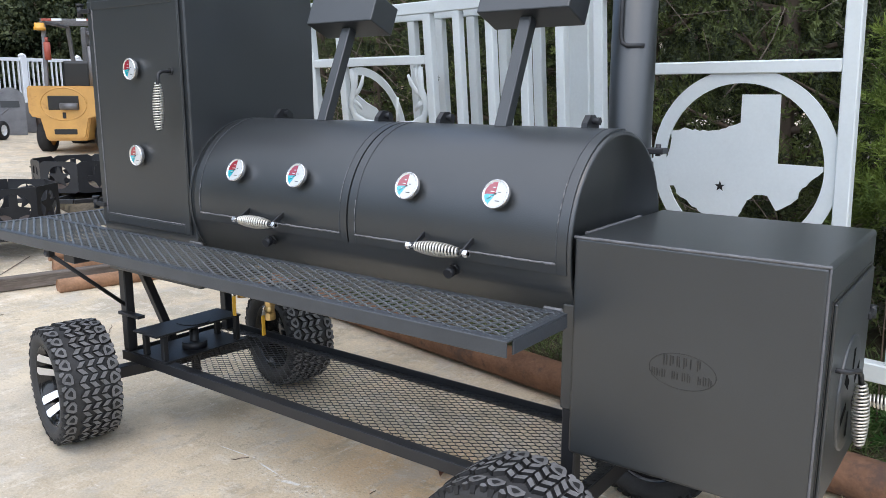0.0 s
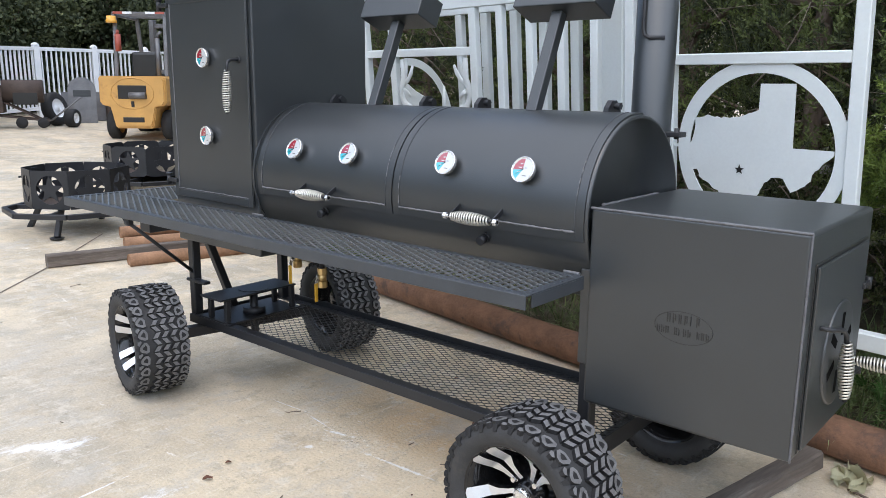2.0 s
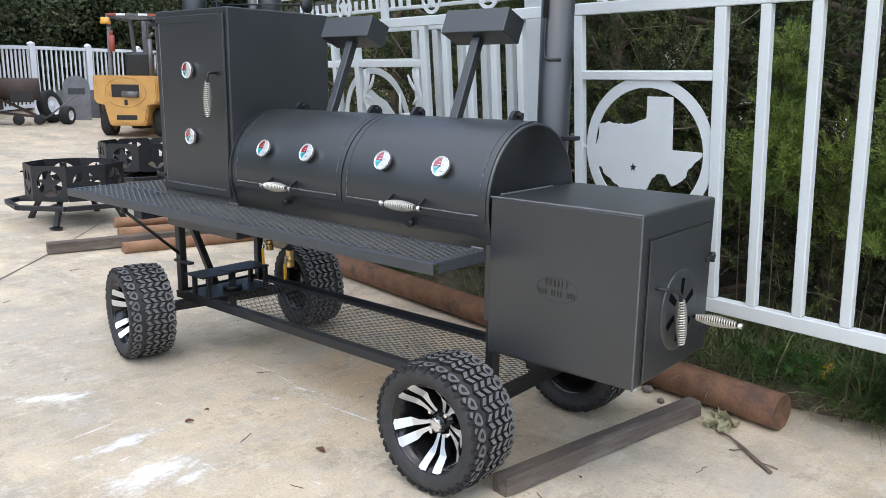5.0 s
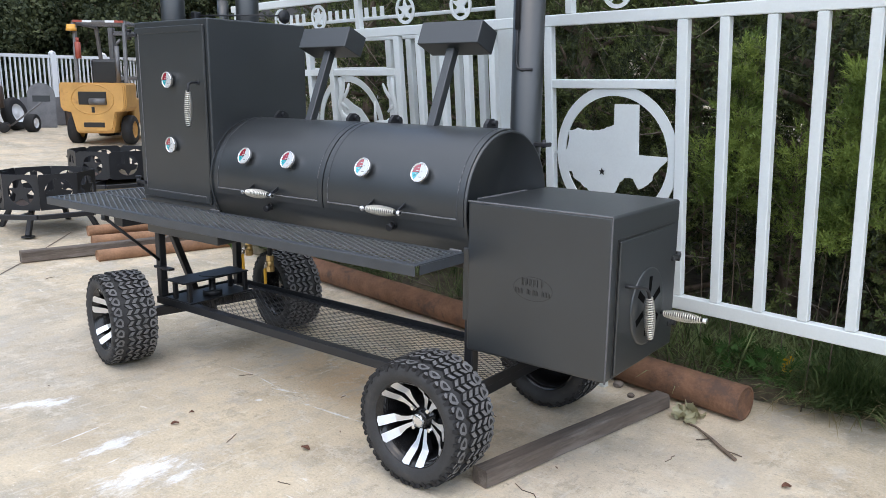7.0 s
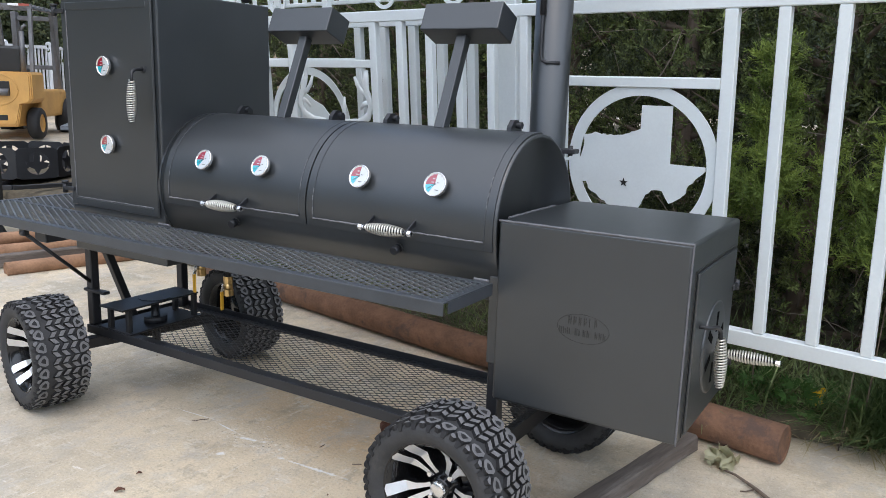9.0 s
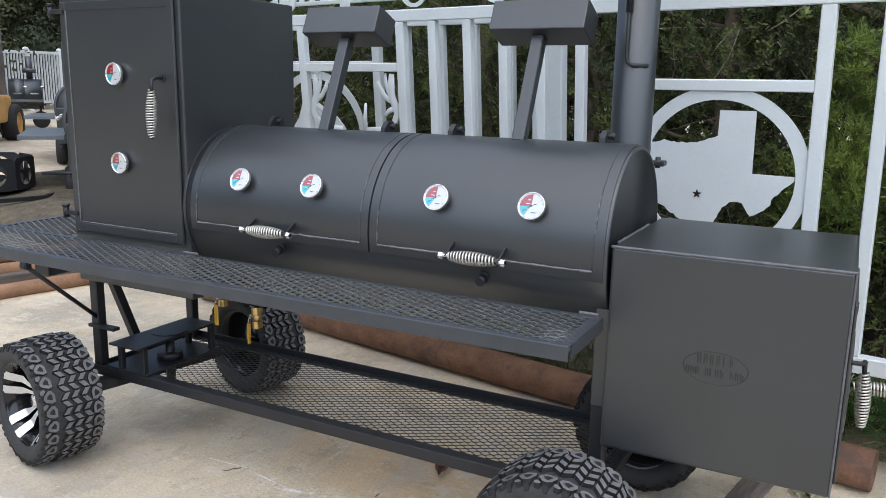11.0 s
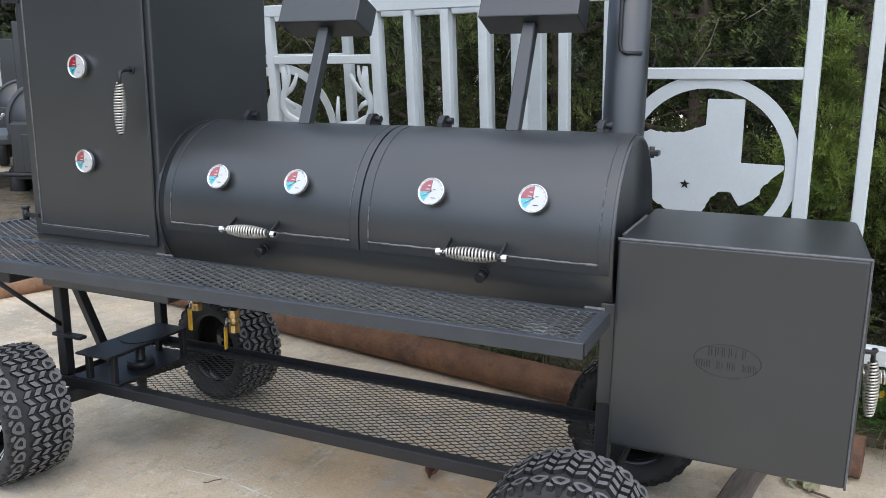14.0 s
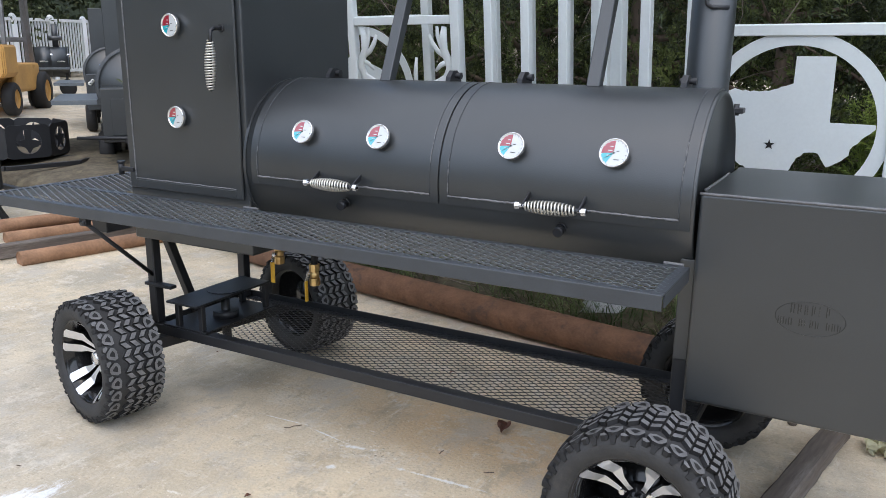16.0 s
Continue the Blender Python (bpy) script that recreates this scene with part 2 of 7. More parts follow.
DIAL_TEAL = material("dial_teal", (0.035, 0.42, 0.49), 0.13, vary=0.05, bump=0, spec=0.9)
CUT_BLACK = material("deep_cut_black", (0.004, 0.004, 0.004), 0.9, vary=0.05, bump=0, spec=0.08)
DIAL_BLACK = material("dial_black", (0.02, 0.02, 0.02), 0.3, vary=0.05, bump=0)
for dial_paint in (DIAL_WHITE, DIAL_RED, DIAL_TEAL):
    # printed face under a clear cover
    dial_paint.node_tree.nodes["Principled BSDF"].inputs["Coat Weight"].default_value = 1.0
    dial_paint.node_tree.nodes["Principled BSDF"].inputs["Coat Roughness"].default_value = 0.08
BRASS = material("brass", (0.62, 0.44, 0.20), 0.32, metal=1.0, vary=0.15, scale=60, bump=0.1)
YELLOW_GRIP = material("yellow_vinyl", (0.66, 0.37, 0.03), 0.45, vary=0.12, scale=30)
WHITE_PAINT = material("white_gate_paint", (0.655, 0.70, 0.705), 0.42, vary=0.06, scale=3, bump=0.06, bump_scale=90, second=(0.50, 0.51, 0.51), mix_at=(0.62, 0.8))
VINYL = material("white_vinyl", (0.76, 0.78, 0.80), 0.5, vary=0.05, scale=2, bump=0.02)
CLEAR_SHEET = material("cloudy_sheeting", (0.46, 0.47, 0.48), 0.4, vary=0.3, scale=14, bump=0.6, bump_scale=30, second=(0.30, 0.31, 0.31), mix_at=(0.45, 0.6))
DEAD_LEAF = material("brown_leaf", (0.135, 0.060, 0.038), 0.85, vary=0.35, scale=40, bump=0.4, bump_scale=90)
RUST = material("rusted_pipe", (0.185, 0.096, 0.056), 0.88, vary=0.35, scale=9, bump=0.6, bump_scale=70, second=(0.098, 0.060, 0.045), mix_at=(0.50, 0.66))
RUST_LIGHT = material("light_rusted_pipe", (0.28, 0.155, 0.088), 0.85, vary=0.35, scale=7, bump=0.4, bump_scale=60, second=(0.20, 0.12, 0.08), mix_at=(0.52, 0.7))
TIMBER = material("weathered_timber", (0.120, 0.098, 0.082), 0.9, vary=0.4, scale=5, bump=0.7, bump_scale=40, second=(0.23, 0.20, 0.175), mix_at=(0.5, 0.64), stretch=(0.25, 2, 2))
TAN_WOOD = material("tan_plywood", (0.48, 0.32, 0.16), 0.8, vary=0.25, scale=3, bump=0.2, stretch=(2, 2, 0.3))
FORK_YELLOW = material("forklift_yellow", (0.53, 0.295, 0.085), 0.55, vary=0.2, scale=3, bump=0.1, second=(0.30, 0.14, 0.05), mix_at=(0.58, 0.70), second_rough=0.8)
GREY_STEEL = material("raw_steel", (0.16, 0.16, 0.165), 0.5, metal=0.5, vary=0.3, scale=5, bump=0.15)
DARK_RUST = material("dark_rusted_steel", (0.06, 0.042, 0.034), 0.75, vary=0.4, scale=6, bump=0.3)
RED_PAINT = material("red_paint", (0.36, 0.08, 0.055), 0.5, vary=0.15, scale=20)
AMBER = material("amber_lens", (0.75, 0.38, 0.06), 0.25, vary=0.1, scale=20)
BUILDING = material("tan_siding", (0.46, 0.38, 0.29), 0.85, vary=0.1, scale=2, bump=0.2, stretch=(1, 1, 6))
SOIL = material("mulch_soil", (0.10, 0.082, 0.055), 0.95, vary=0.5, scale=9, bump=1.0, bump_scale=35, second=(0.15, 0.125, 0.08), mix_at=(0.5, 0.65))
BARK = material("cedar_bark", (0.14, 0.105, 0.08), 0.95, vary=0.4, scale=10, bump=0.8, bump_scale=40, stretch=(1, 1, 0.25))
TWIG = material("dry_twig", (0.20, 0.165, 0.135), 0.9, vary=0.4, scale=30, bump=0.3)
CONCRETE = concrete_material()
CEDAR = leaf_material("cedar_foliage", (0.036, 0.046, 0.026), (0.190, 0.235, 0.076))
CEDAR_TIP = leaf_material("bright_cedar_foliage", (0.090, 0.138, 0.032), (0.28, 0.360, 0.084))
OAK = leaf_material("oak_foliage", (0.042, 0.055, 0.030), (0.130, 0.150, 0.068))
GRASS = leaf_material("grass", (0.060, 0.100, 0.034), (0.30, 0.36, 0.16))
STRAW = leaf_material("straw", (0.34, 0.28, 0.16), (0.50, 0.42, 0.26))
WEED = leaf_material("weed_leaf", (0.05, 0.12, 0.03), (0.10, 0.19, 0.05))
DRY_LEAF = leaf_material("dry_leaf", (0.34, 0.31, 0.18), (0.55, 0.54, 0.38))
PETAL = material("yellow_petal", (0.80, 0.50, 0.02), 0.6, vary=0.1, bump=0)


# ---- shaping helpers ----
ROOT = {}


def thing(name, place, label, category, group="", kind="", turn=0.0):
    """An Empty at the base of a thing."""
    ob = new(name)
    m = pose(*place, 0, 0, turn)
    ob.matrix_basis = m
    ROOT[ob] = m
    return tagged(ob, label, category, group, kind)


def crease(bm):
    """Keeps the shading of rounded faces from running over right-angled edges."""
    for e in bm.edges:
        if len(e.link_faces) == 2 and (e.link_faces[0].smooth or e.link_faces[1].smooth) and e.calc_face_angle(0.0) > 1.13:
            e.smooth = False


def part(name, bm, mat, parent, label="", smooth=False, local=False):
    """Links a bmesh, in world places (or the parent's own, if local), as one mesh under a thing or a part."""
    me = bpy.data.meshes.new(name)
    if not local:
        bm.transform(ROOT[parent].inverted())
    if smooth:
        for f in bm.faces:
            f.smooth = True
    crease(bm)
    bm.to_mesh(me)
    bm.free()
    for one in mat if isinstance(mat, (list, tuple)) else [mat]:
        me.materials.append(one)
    ob = new(name, me)
    ob.parent = parent
    ROOT[ob] = ROOT[parent]
    if label:
        ob["label"] = label
    return ob


def solid(name, bm, mat, label, category="", group="", kind="", smooth=False):
    """A top-level thing of one mesh."""
    me = bpy.data.meshes.new(name)
    if smooth:
        for f in bm.faces:
            f.smooth = True
    crease(bm)
    bm.to_mesh(me)
    bm.free()
    for one in mat if isinstance(mat, (list, tuple)) else [mat]:
        me.materials.append(one)
    ob = new(name, me)
    ROOT[ob] = Matrix()
    return tagged(ob, label, category, group, kind)


def box(bm, x0, x1, y0, y1, z0, z1, bevel=0.004, m=None, seg=1, mat=0):
    b = bmesh.new()
    bmesh.ops.create_cube(b, size=1.0)
    bmesh.ops.scale(b, verts=b.verts, vec=(x1 - x0, y1 - y0, z1 - z0))
    bmesh.ops.translate(b, verts=b.verts, vec=((x0 + x1) / 2, (y0 + y1) / 2, (z0 + z1) / 2))
    if bevel:
        bmesh.ops.bevel(b, geom=b.edges[:], offset=bevel, segments=seg, affect='EDGES', profile=0.5)
    return merge(bm, b, m, mat)


def merge(bm, b, m=None, mat=0):
    if m is not None:
        b.transform(m)
    b.verts.index_update()
    vs = [bm.verts.new(v.co) for v in b.verts]
    for f in b.faces:
        nf = bm.faces.new([vs[v.index] for v in f.verts])
        nf.material_index, nf.smooth = mat if mat else f.material_index, f.smooth
    b.free()
    return bm


def frame_to(p0, p1):
    """A pose at p0 whose z axis runs to p1."""
    d = Vector(p1) - Vector(p0)
    return Matrix.Translation(p0) @ d.to_track_quat('Z', 'Y').to_matrix().to_4x4(), d.length


def rod(bm, p0, p1, r, seg=12, r1=None, cap=True, mat=0, smooth=True):
    m, ln = frame_to(p0, p1)
    r1 = r if r1 is None else r1
    a = [bm.verts.new(m @ Vector((r * math.cos(2 * math.pi * i / seg), r * math.sin(2 * math.pi * i / seg), 0))) for i in range(seg)]
    b = [bm.verts.new(m @ Vector((r1 * math.cos(2 * math.pi * i / seg), r1 * math.sin(2 * math.pi * i / seg), ln))) for i in range(seg)]
    for i in range(seg):
        f = bm.faces.new((a[i], a[(i + 1) % seg], b[(i + 1) % seg], b[i]))
        f.smooth, f.material_index = smooth, mat
    if cap:
        bm.faces.new(a[::-1]).material_index = mat
        bm.faces.new(b).material_index = mat
    return bm


def bar(bm, p0, p1, w, h, bevel=0.003, roll=0.0, mat=0):
    """A square bar from p0 to p1."""
    m, ln = frame_to(p0, p1)
    return box(bm, -w / 2, w / 2, -h / 2, h / 2, 0, ln, bevel, m @ pose(0, 0, 0, 0, 0, roll), mat=mat)


def sweep(bm, points, r, seg=8, mat=0):
    """A round bar bent through points."""
    rings = []
    pts = [Vector(p) for p in points]
    for i, p in enumerate(pts):
        d = (pts[min(i + 1, len(pts) - 1)] - pts[max(i - 1, 0)]).normalized()
        q = d.to_track_quat('Z', 'Y').to_matrix()
        rr = float(r[i] if isinstance(r, (list, tuple)) else r)
        ref = Vector((0.3, 0.5, 0.81))
        u = d.cross(ref).normalized()
        v = d.cross(u)
        rings.append([bm.verts.new(p + rr * (math.cos(2 * math.pi * k / seg) * u + math.sin(2 * math.pi * k / seg) * v)) for k in range(seg)])
    for a, b in zip(rings, rings[1:]):
        for k in range(seg):
            f = bm.faces.new((a[k], a[(k + 1) % seg], b[(k + 1) % seg], b[k]))
            f.smooth, f.material_index = True, mat
    bm.faces.new(rings[0][::-1]).material_index = mat
    bm.faces.new(rings[-1]).material_index = mat
    return bm


def lathe(bm, profile, seg=48, axis='Y', centre=(0, 0, 0), mat=0, smooth=True):
    """Turns (radius, along) pairs round an axis."""
    rings = []
    for r, a in profile:
        ring = []
        for i in range(seg):
            t = 2 * math.pi * i / seg
            c, s = r * math.cos(t), r * math.sin(t)
            p = {'X': (a, c, s), 'Y': (c, a, s), 'Z': (c, s, a)}[axis]
            ring.append(bm.verts.new(Vector(p) + Vector(centre)))
        rings.append(ring)
    for a, b in zip(rings, rings[1:]):
        for i in range(seg):
            f = bm.faces.new((a[i], a[(i + 1) % seg], b[(i + 1) % seg], b[i]))
            f.smooth, f.material_index = smooth, mat
    return bm


def plate(bm, outline, y0, y1, m=None, mat=0):
    """A flat shape in x and z, with thickness along y."""
    b = bmesh.new()
    v0 = [b.verts.new((x, y0, z)) for x, z in outline]
    v1 = [b.verts.new((x, y1, z)) for x, z in outline]
    n = len(outline)
    for i, j, k in geometry.tessellate_polygon([[Vector((x, z, 0)) for x, z in outline]]):
        b.faces.new((v0[i], v0[j], v0[k]))
        b.faces.new((v1[k], v1[j], v1[i]))
    for i in range(n):
        b.faces.new((v0[(i + 1) % n], v0[i], v1[i], v1[(i + 1) % n]))
    bmesh.ops.recalc_face_normals(b, faces=b.faces[:])
    return merge(bm, b, m, mat)


def ring_plate(bm, cx, cz, r0, r1, y0, y1, seg=64, a0=0.0, a1=360.0, m=None):
    b = bmesh.new()
    rows = []
    full = a1 - a0 >= 360
    count = seg if full else seg + 1
    for i in range(count):
        t = radians(a0 + (a1 - a0) * i / seg)
        c, s = math.cos(t), math.sin(t)
        rows.append([b.verts.new((cx + r * c, y, cz + r * s)) for r, y in ((r0, y0), (r1, y0), (r1, y1), (r0, y1))])
    for i in range(seg):
        p, q = rows[i], rows[(i + 1) % count]
        for k in range(4):
            b.faces.new((p[k], p[(k + 1) % 4], q[(k + 1) % 4], q[k]))
    if not full:
        b.faces.new(rows[0]), b.faces.new(rows[-1][::-1])
    bmesh.ops.recalc_face_normals(b, faces=b.faces[:])
    return merge(bm, b, m)


def star_outline(cx, cz, r, turn=90.0, inner=0.4):
    return [(cx + (r if i % 2 == 0 else r * inner) * math.cos(radians(turn + 36 * i)), cz + (r if i % 2 == 0 else r * inner) * math.sin(radians(turn + 36 * i))) for i in range(10)]


def expanded(name, x0, x1, y0, y1, z, long_way, short_way, width, thick, mat, parent, label="", slant=0.0):
    """Expanded steel mesh: zigzag strands that meet at their knuckles."""
    verts, faces = [], []
    rows = int((y1 - y0) / (short_way / 2))
    for j in range(rows + 1):
        yc = y0 + j * short_way / 2 + short_way / 4
        if yc > y1 - short_way / 8:
            break
        start = len(verts)
        count = 0
        off = -(long_way / 2 if j % 2 else 0.0)
        for i in range(int((x1 - x0 - off) / long_way) + 1):
            for q, side in ((0.0, -1), (0.17, -1), (0.5, 1), (0.67, 1)):
                x = x0 + off + (i + q) * long_way
                if x < x0 or x > x1:
                    continue
                y = min(max(yc + side * (short_way / 4 - width * 0.3), y0), y1)
                dz = 0.35 * thick * side
                verts += [(x, y - width / 2 + slant, z + dz), (x, y + width / 2 + slant, z + dz), (x, y + width / 2, z + dz + thick), (x, y - width / 2, z + dz + thick)]
                count += 1
        for i in range(count - 1):
            a, b = start + 4 * i, start + 4 * (i + 1)
            for k in range(4):
                faces.append((a + k, b + k, b + (k + 1) % 4, a + (k + 1) % 4))
    inv = ROOT[parent].inverted()
    me = bpy.data.meshes.new(name)
    me.from_pydata([tuple(inv @ Vector(v)) for v in verts], [], faces)
    me.materials.append(mat)
    ob = new(name, me)
    ob.parent = parent
    ROOT[ob] = ROOT[parent]
    if label:
        ob["label"] = label
    return ob


def ground_z(x):
    """The slab under the pit is level; further off the yard climbs gently."""
    d = max(0.0, -x - 4.6)
    return 0.051 * d * d / (d + 0.4) if d else 0.0


# ---- ground ----
def build_ground():
    bm = bmesh.new()
    xs = [-400, -150, -60, -40, -30, -24, -20, -17, -14, -12, -10, -9, -8, -7, -6.5, -6, -5.5, -5.2, -5, -4.8, -4.6, -3, -1, 1, 3, 6, 12, 40, 150, 400]
    ys = [-400, -100, -30, -12, -6, -3, 0, 2, 3.27, 5, 8, 12, 20, 40, 120, 400]
    grid = [[bm.verts.new((x, y, min(ground_z(x), 1.2))) for y in ys] for x in xs]
    for i in range(len(xs) - 1):
        for j in range(len(ys) - 1):
            f = bm.faces.new((grid[i][j], grid[i + 1][j], grid[i + 1][j + 1], grid[i][j + 1]))
    solid("ground", bm, CONCRETE, "worn beige concrete yard slab with stains and white overspray", "concrete yard", kind="structure")
    # a sawn joint across the slab
    bm = bmesh.new()
    for (xa, ya), (xb, yb) in (((-5.15, 1.63), (-5.77, 2.34)), ((-5.77, 2.34), (-6.6, 3.2)), ((-5.15, 1.63), (-3.6, -0.4))):
        d = Vector((xb - xa, yb - ya, 0)).normalized()
        s = Vector((-d.y, d.x, 0)) * 0.005
        n = 8
        row = []
        for i in range(n + 1):
            p = Vector((xa + (xb - xa) * i / n, ya + (yb - ya) * i / n, 0))
            z = ground_z(p.x) + 0.004
            row.append((bm.verts.new((p.x + s.x, p.y + s.y, z)), bm.verts.new((p.x - s.x, p.y - s.y, z))))
        for a, b in zip(row, row[1:]):
            bm.faces.new((a[0], a[1], b[1], b[0]))
    solid("expansion_joint", bm, DARK_RUST, "dark dirt-filled joint in the concrete slab", "joint", kind="structure")
    # planting bed behind the slab's edge
    bm = bmesh.new()
    nx, ny = 90, 26
    rows = []
    for i in range(nx + 1):
        x = -9 + 14 * i / nx
        row = []
        for j in range(ny + 1):
            edge = 3.35 + 0.15 * x + 0.04 * noise.noise((x * 1.7, 0.3, 5)) if x > -0.6 else 3.42 - 0.13 * (x + 0.6) + 0.06 * noise.noise((x * 1.7, 0.3, 5))
            y = edge + (26 - edge) * (j / ny) ** 2.2
            z = ground_z(x) + 0.006 + (0.0 if j == 0 else 0.03 + 0.05 * noise.noise((x * 3, y * 3, 1)) + 0.03 * min(j, 6))
            row.append(bm.verts.new((x, y, z)))
        rows.append(row)
    for i in range(nx):
        for j in range(ny):
            bm.faces.new((rows[i][j], rows[i + 1][j], rows[i + 1][j + 1], rows[i][j + 1])).smooth = True
    solid("planting_bed", bm, SOIL, "dark mulch and soil under the cedar hedge", "soil", kind="structure")


build_ground()

# ---- the barbecue pit ----
PIT = thing("barbecue_pit", (-1.7, 2.17, 0), "long black steel offset barbecue pit on four rubber wheels", "barbecue pit")
CY, CZ, CR = 2.17, 1.05, 0.30


def arc_shell(bm, x0, x1, r0, r1, a0, a1, seg=40, nx=1, mat=0):
    """Part of a tube along x; angles from the front (0) over the top (90) to the back."""
    rows = []
    for i in range(seg + 1):
        t = radians(a0 + (a1 - a0) * i / seg)
        c, s = math.cos(t), math.sin(t)
        rows.append([bm.verts.new((x, CY - r * c, CZ + r * s)) for x, r in ((x0, r0), (x1, r0), (x1, r1), (x0, r1))])
    for p, q in zip(rows, rows[1:]):
        for k in range(4):
            f = bm.faces.new((p[k], p[(k + 1) % 4], q[(k + 1) % 4], q[k]))
            f.smooth, f.material_index = k in (0, 2), mat
    bm.faces.new(rows[0]), bm.faces.new(rows[-1][::-1])
    bmesh.ops.recalc_face_normals(bm, faces=bm.faces[:])
    return bm


def build_chamber():
    bm = bmesh.new()
    lathe(bm, [(0.0, -2.47), (CR - 0.004, -2.47), (CR, -2.466), (CR, -0.864), (CR - 0.004, -0.860), (CR - 0.012, -0.860), (CR - 0.012, -0.868), (0.0, -0.868)], 96, 'X', (0, CY, CZ))
    for f in bm.faces:
        f.smooth = abs(f.normal.x) < 0.5
    chamber = part("cooking_chamber", bm, BLACK, PIT, "black steel cooking barrel")
    # rolled rims at the two ends
    for x in (-2.458,):
        part("end_rim", arc_shell(bmesh.new(), x - 0.006, x + 0.006, CR + 0.0005, CR + 0.003, -60, 175, 60), BLACK, chamber)
    for x0, x1, hx in ((-2.424, -1.6493, -2.03), (-1.6427, -0.8695, -1.25)):
        lid = part("lid", arc_shell(bmesh.new(), x0, x1, CR + 0.0015, CR + 0.006, -12.2, 96, 48), BLACK, PIT, "curved black lid with welded edge straps")
        # edge straps, a little proud
        for sa, sb, t0, t1, ns in ((x0, x0 + 0.028, -11.9, 95, 48), (x1 - 0.028, x1, -11.9, 95, 48), (x0 + 0.0285, x1 - 0.0285, -11.9, -7.0, 4)):
            part("edge_strap", arc_shell(bmesh.new(), sa, sb, CR + 0.0061, CR + 0.0066, t0, t1, ns), BLACK, lid)
        bm = bmesh.new()
        rnd = random.Random(int(-hx * 100))
        pts = []
        n = 70
        for i in range(n):
            x = x0 + 0.03 + (x1 - x0 - 0.06) * i / (n - 1)
            t = radians(-6.6 + rnd.uniform(-0.25, 0.25))
            pts.append((x, CY - (CR + 0.0078) * math.cos(t), CZ + (CR + 0.0078) * math.sin(t)))
        sweep(bm, pts, [0.0022 + rnd.uniform(0, 0.0018) for _ in pts], 6)
        part("weld_seam", bm, WELD, lid, "rough grey weld bead")
        for x in (x0 + 0.030, x1 - 0.030):
            bm = bmesh.new()
            pts = []
            for i in range(40):
                t = radians(-6.5 + 95 * i / 39)
                pts.append((x + rnd.uniform(-0.0007, 0.0007), CY - (CR + 0.0070) * math.cos(t), CZ + (CR + 0.0070) * math.sin(t)))
            sweep(bm, pts, [0.0012 + rnd.uniform(0, 0.0014) * (1 if i < 14 else 0.5) for i in range(40)], 6)
            part("weld_seam", bm, BLACK_EDGE, lid, "rough dark weld bead")
            bare = (-6.6, 14) if x < x0 + 0.1 else (12, 34)
            part("weld_seam", sweep(bmesh.new(), [(x + rnd.uniform(-0.0006, 0.0006), CY - (CR + 0.0076) * math.cos(radians(t)), CZ + (CR + 0.0076) * math.sin(radians(t))) for t in np.linspace(*bare, 16)], [rnd.uniform(0.0008, 0.0024) for _ in range(16)], 6), WELD, lid, "rough grey weld bead")
        build_lid_handle(lid, hx)
        # knob under the lid
        bm = bmesh.new()
        rod(bm, (hx + 0.012, 1.905, 0.958), (hx + 0.012, 1.862, 0.948), 0.008, 10)
        rod(bm, (hx + 0.012, 1.868, 0.950), (hx + 0.012, 1.846, 0.944), 0.015, 12)
        rod(bm, (hx + 0.012, 1.882, 0.953), (hx + 0.012, 1.876, 0.951), 0.018, 6)
        part("vent_knob", bm, FRAME_STEEL, PIT)


def spring_grip(bm, p0, p1, r_end=0.011, r_mid=0.021, turns=15, wire=0.0030):
    """A coil that swells towards its middle."""
    m, ln = frame_to(p0, p1)
    n = turns * 14
    pts = []
    for i in range(n + 1):
        f = i / n
        r = r_end + (r_mid - r_end) * math.sin(math.pi * f) ** 0.8
        t = 2 * math.pi * turns * f
        pts.append(m @ Vector((r * math.cos(t), r * math.sin(t), ln * f)))
    return sweep(bm, pts, wire, 6)


def build_lid_handle(lid, hx):
    y, z, w = 1.812, 1.021, 0.098
    for s in (-1, 1):
        bm = bmesh.new()
        bar(bm, (hx + s * (w - 0.012), 1.872, 1.052), (hx + s * (w - 0.012), y - 0.004, z - 0.004), 0.006, 0.016, 0.001)
        bar(bm, (hx + s * (w - 0.012), 1.876, 1.066), (hx + s * (w - 0.012), 1.872, 1.030), 0.006, 0.008, 0.001)
        part("handle_bracket", bm, FRAME_STEEL, lid, "black steel handle bracket")
    bm = bmesh.new()
    spring_grip(bm, (hx - w + 0.02, y, z), (hx + w - 0.02, y, z), 0.010, 0.0195, 15)
    part("spring_handle", bm, SPRING, lid, "nickel coil-spring handle")
    bm = bmesh.new()
    rod(bm, (hx - w + 0.02, y, z), (hx + w - 0.02, y, z), 0.0065, 10)
    part("handle_core", bm, FRAME_STEEL, lid, "dark rod inside the spring")
    for s in (-1, 1):
        bm = bmesh.new()
        rod(bm, (hx + s * (w - 0.020), y, z), (hx + s * (w + 0.010), y, z), 0.006, 8)
        rod(bm, (hx + s * (w - 0.004), y, z), (hx + s * (w + 0.010), y, z), 0.0115, 6, smooth=False)
        part("handle_bolt", bm, CHROME, lid, "bright bolt head on the handle")


build_chamber()


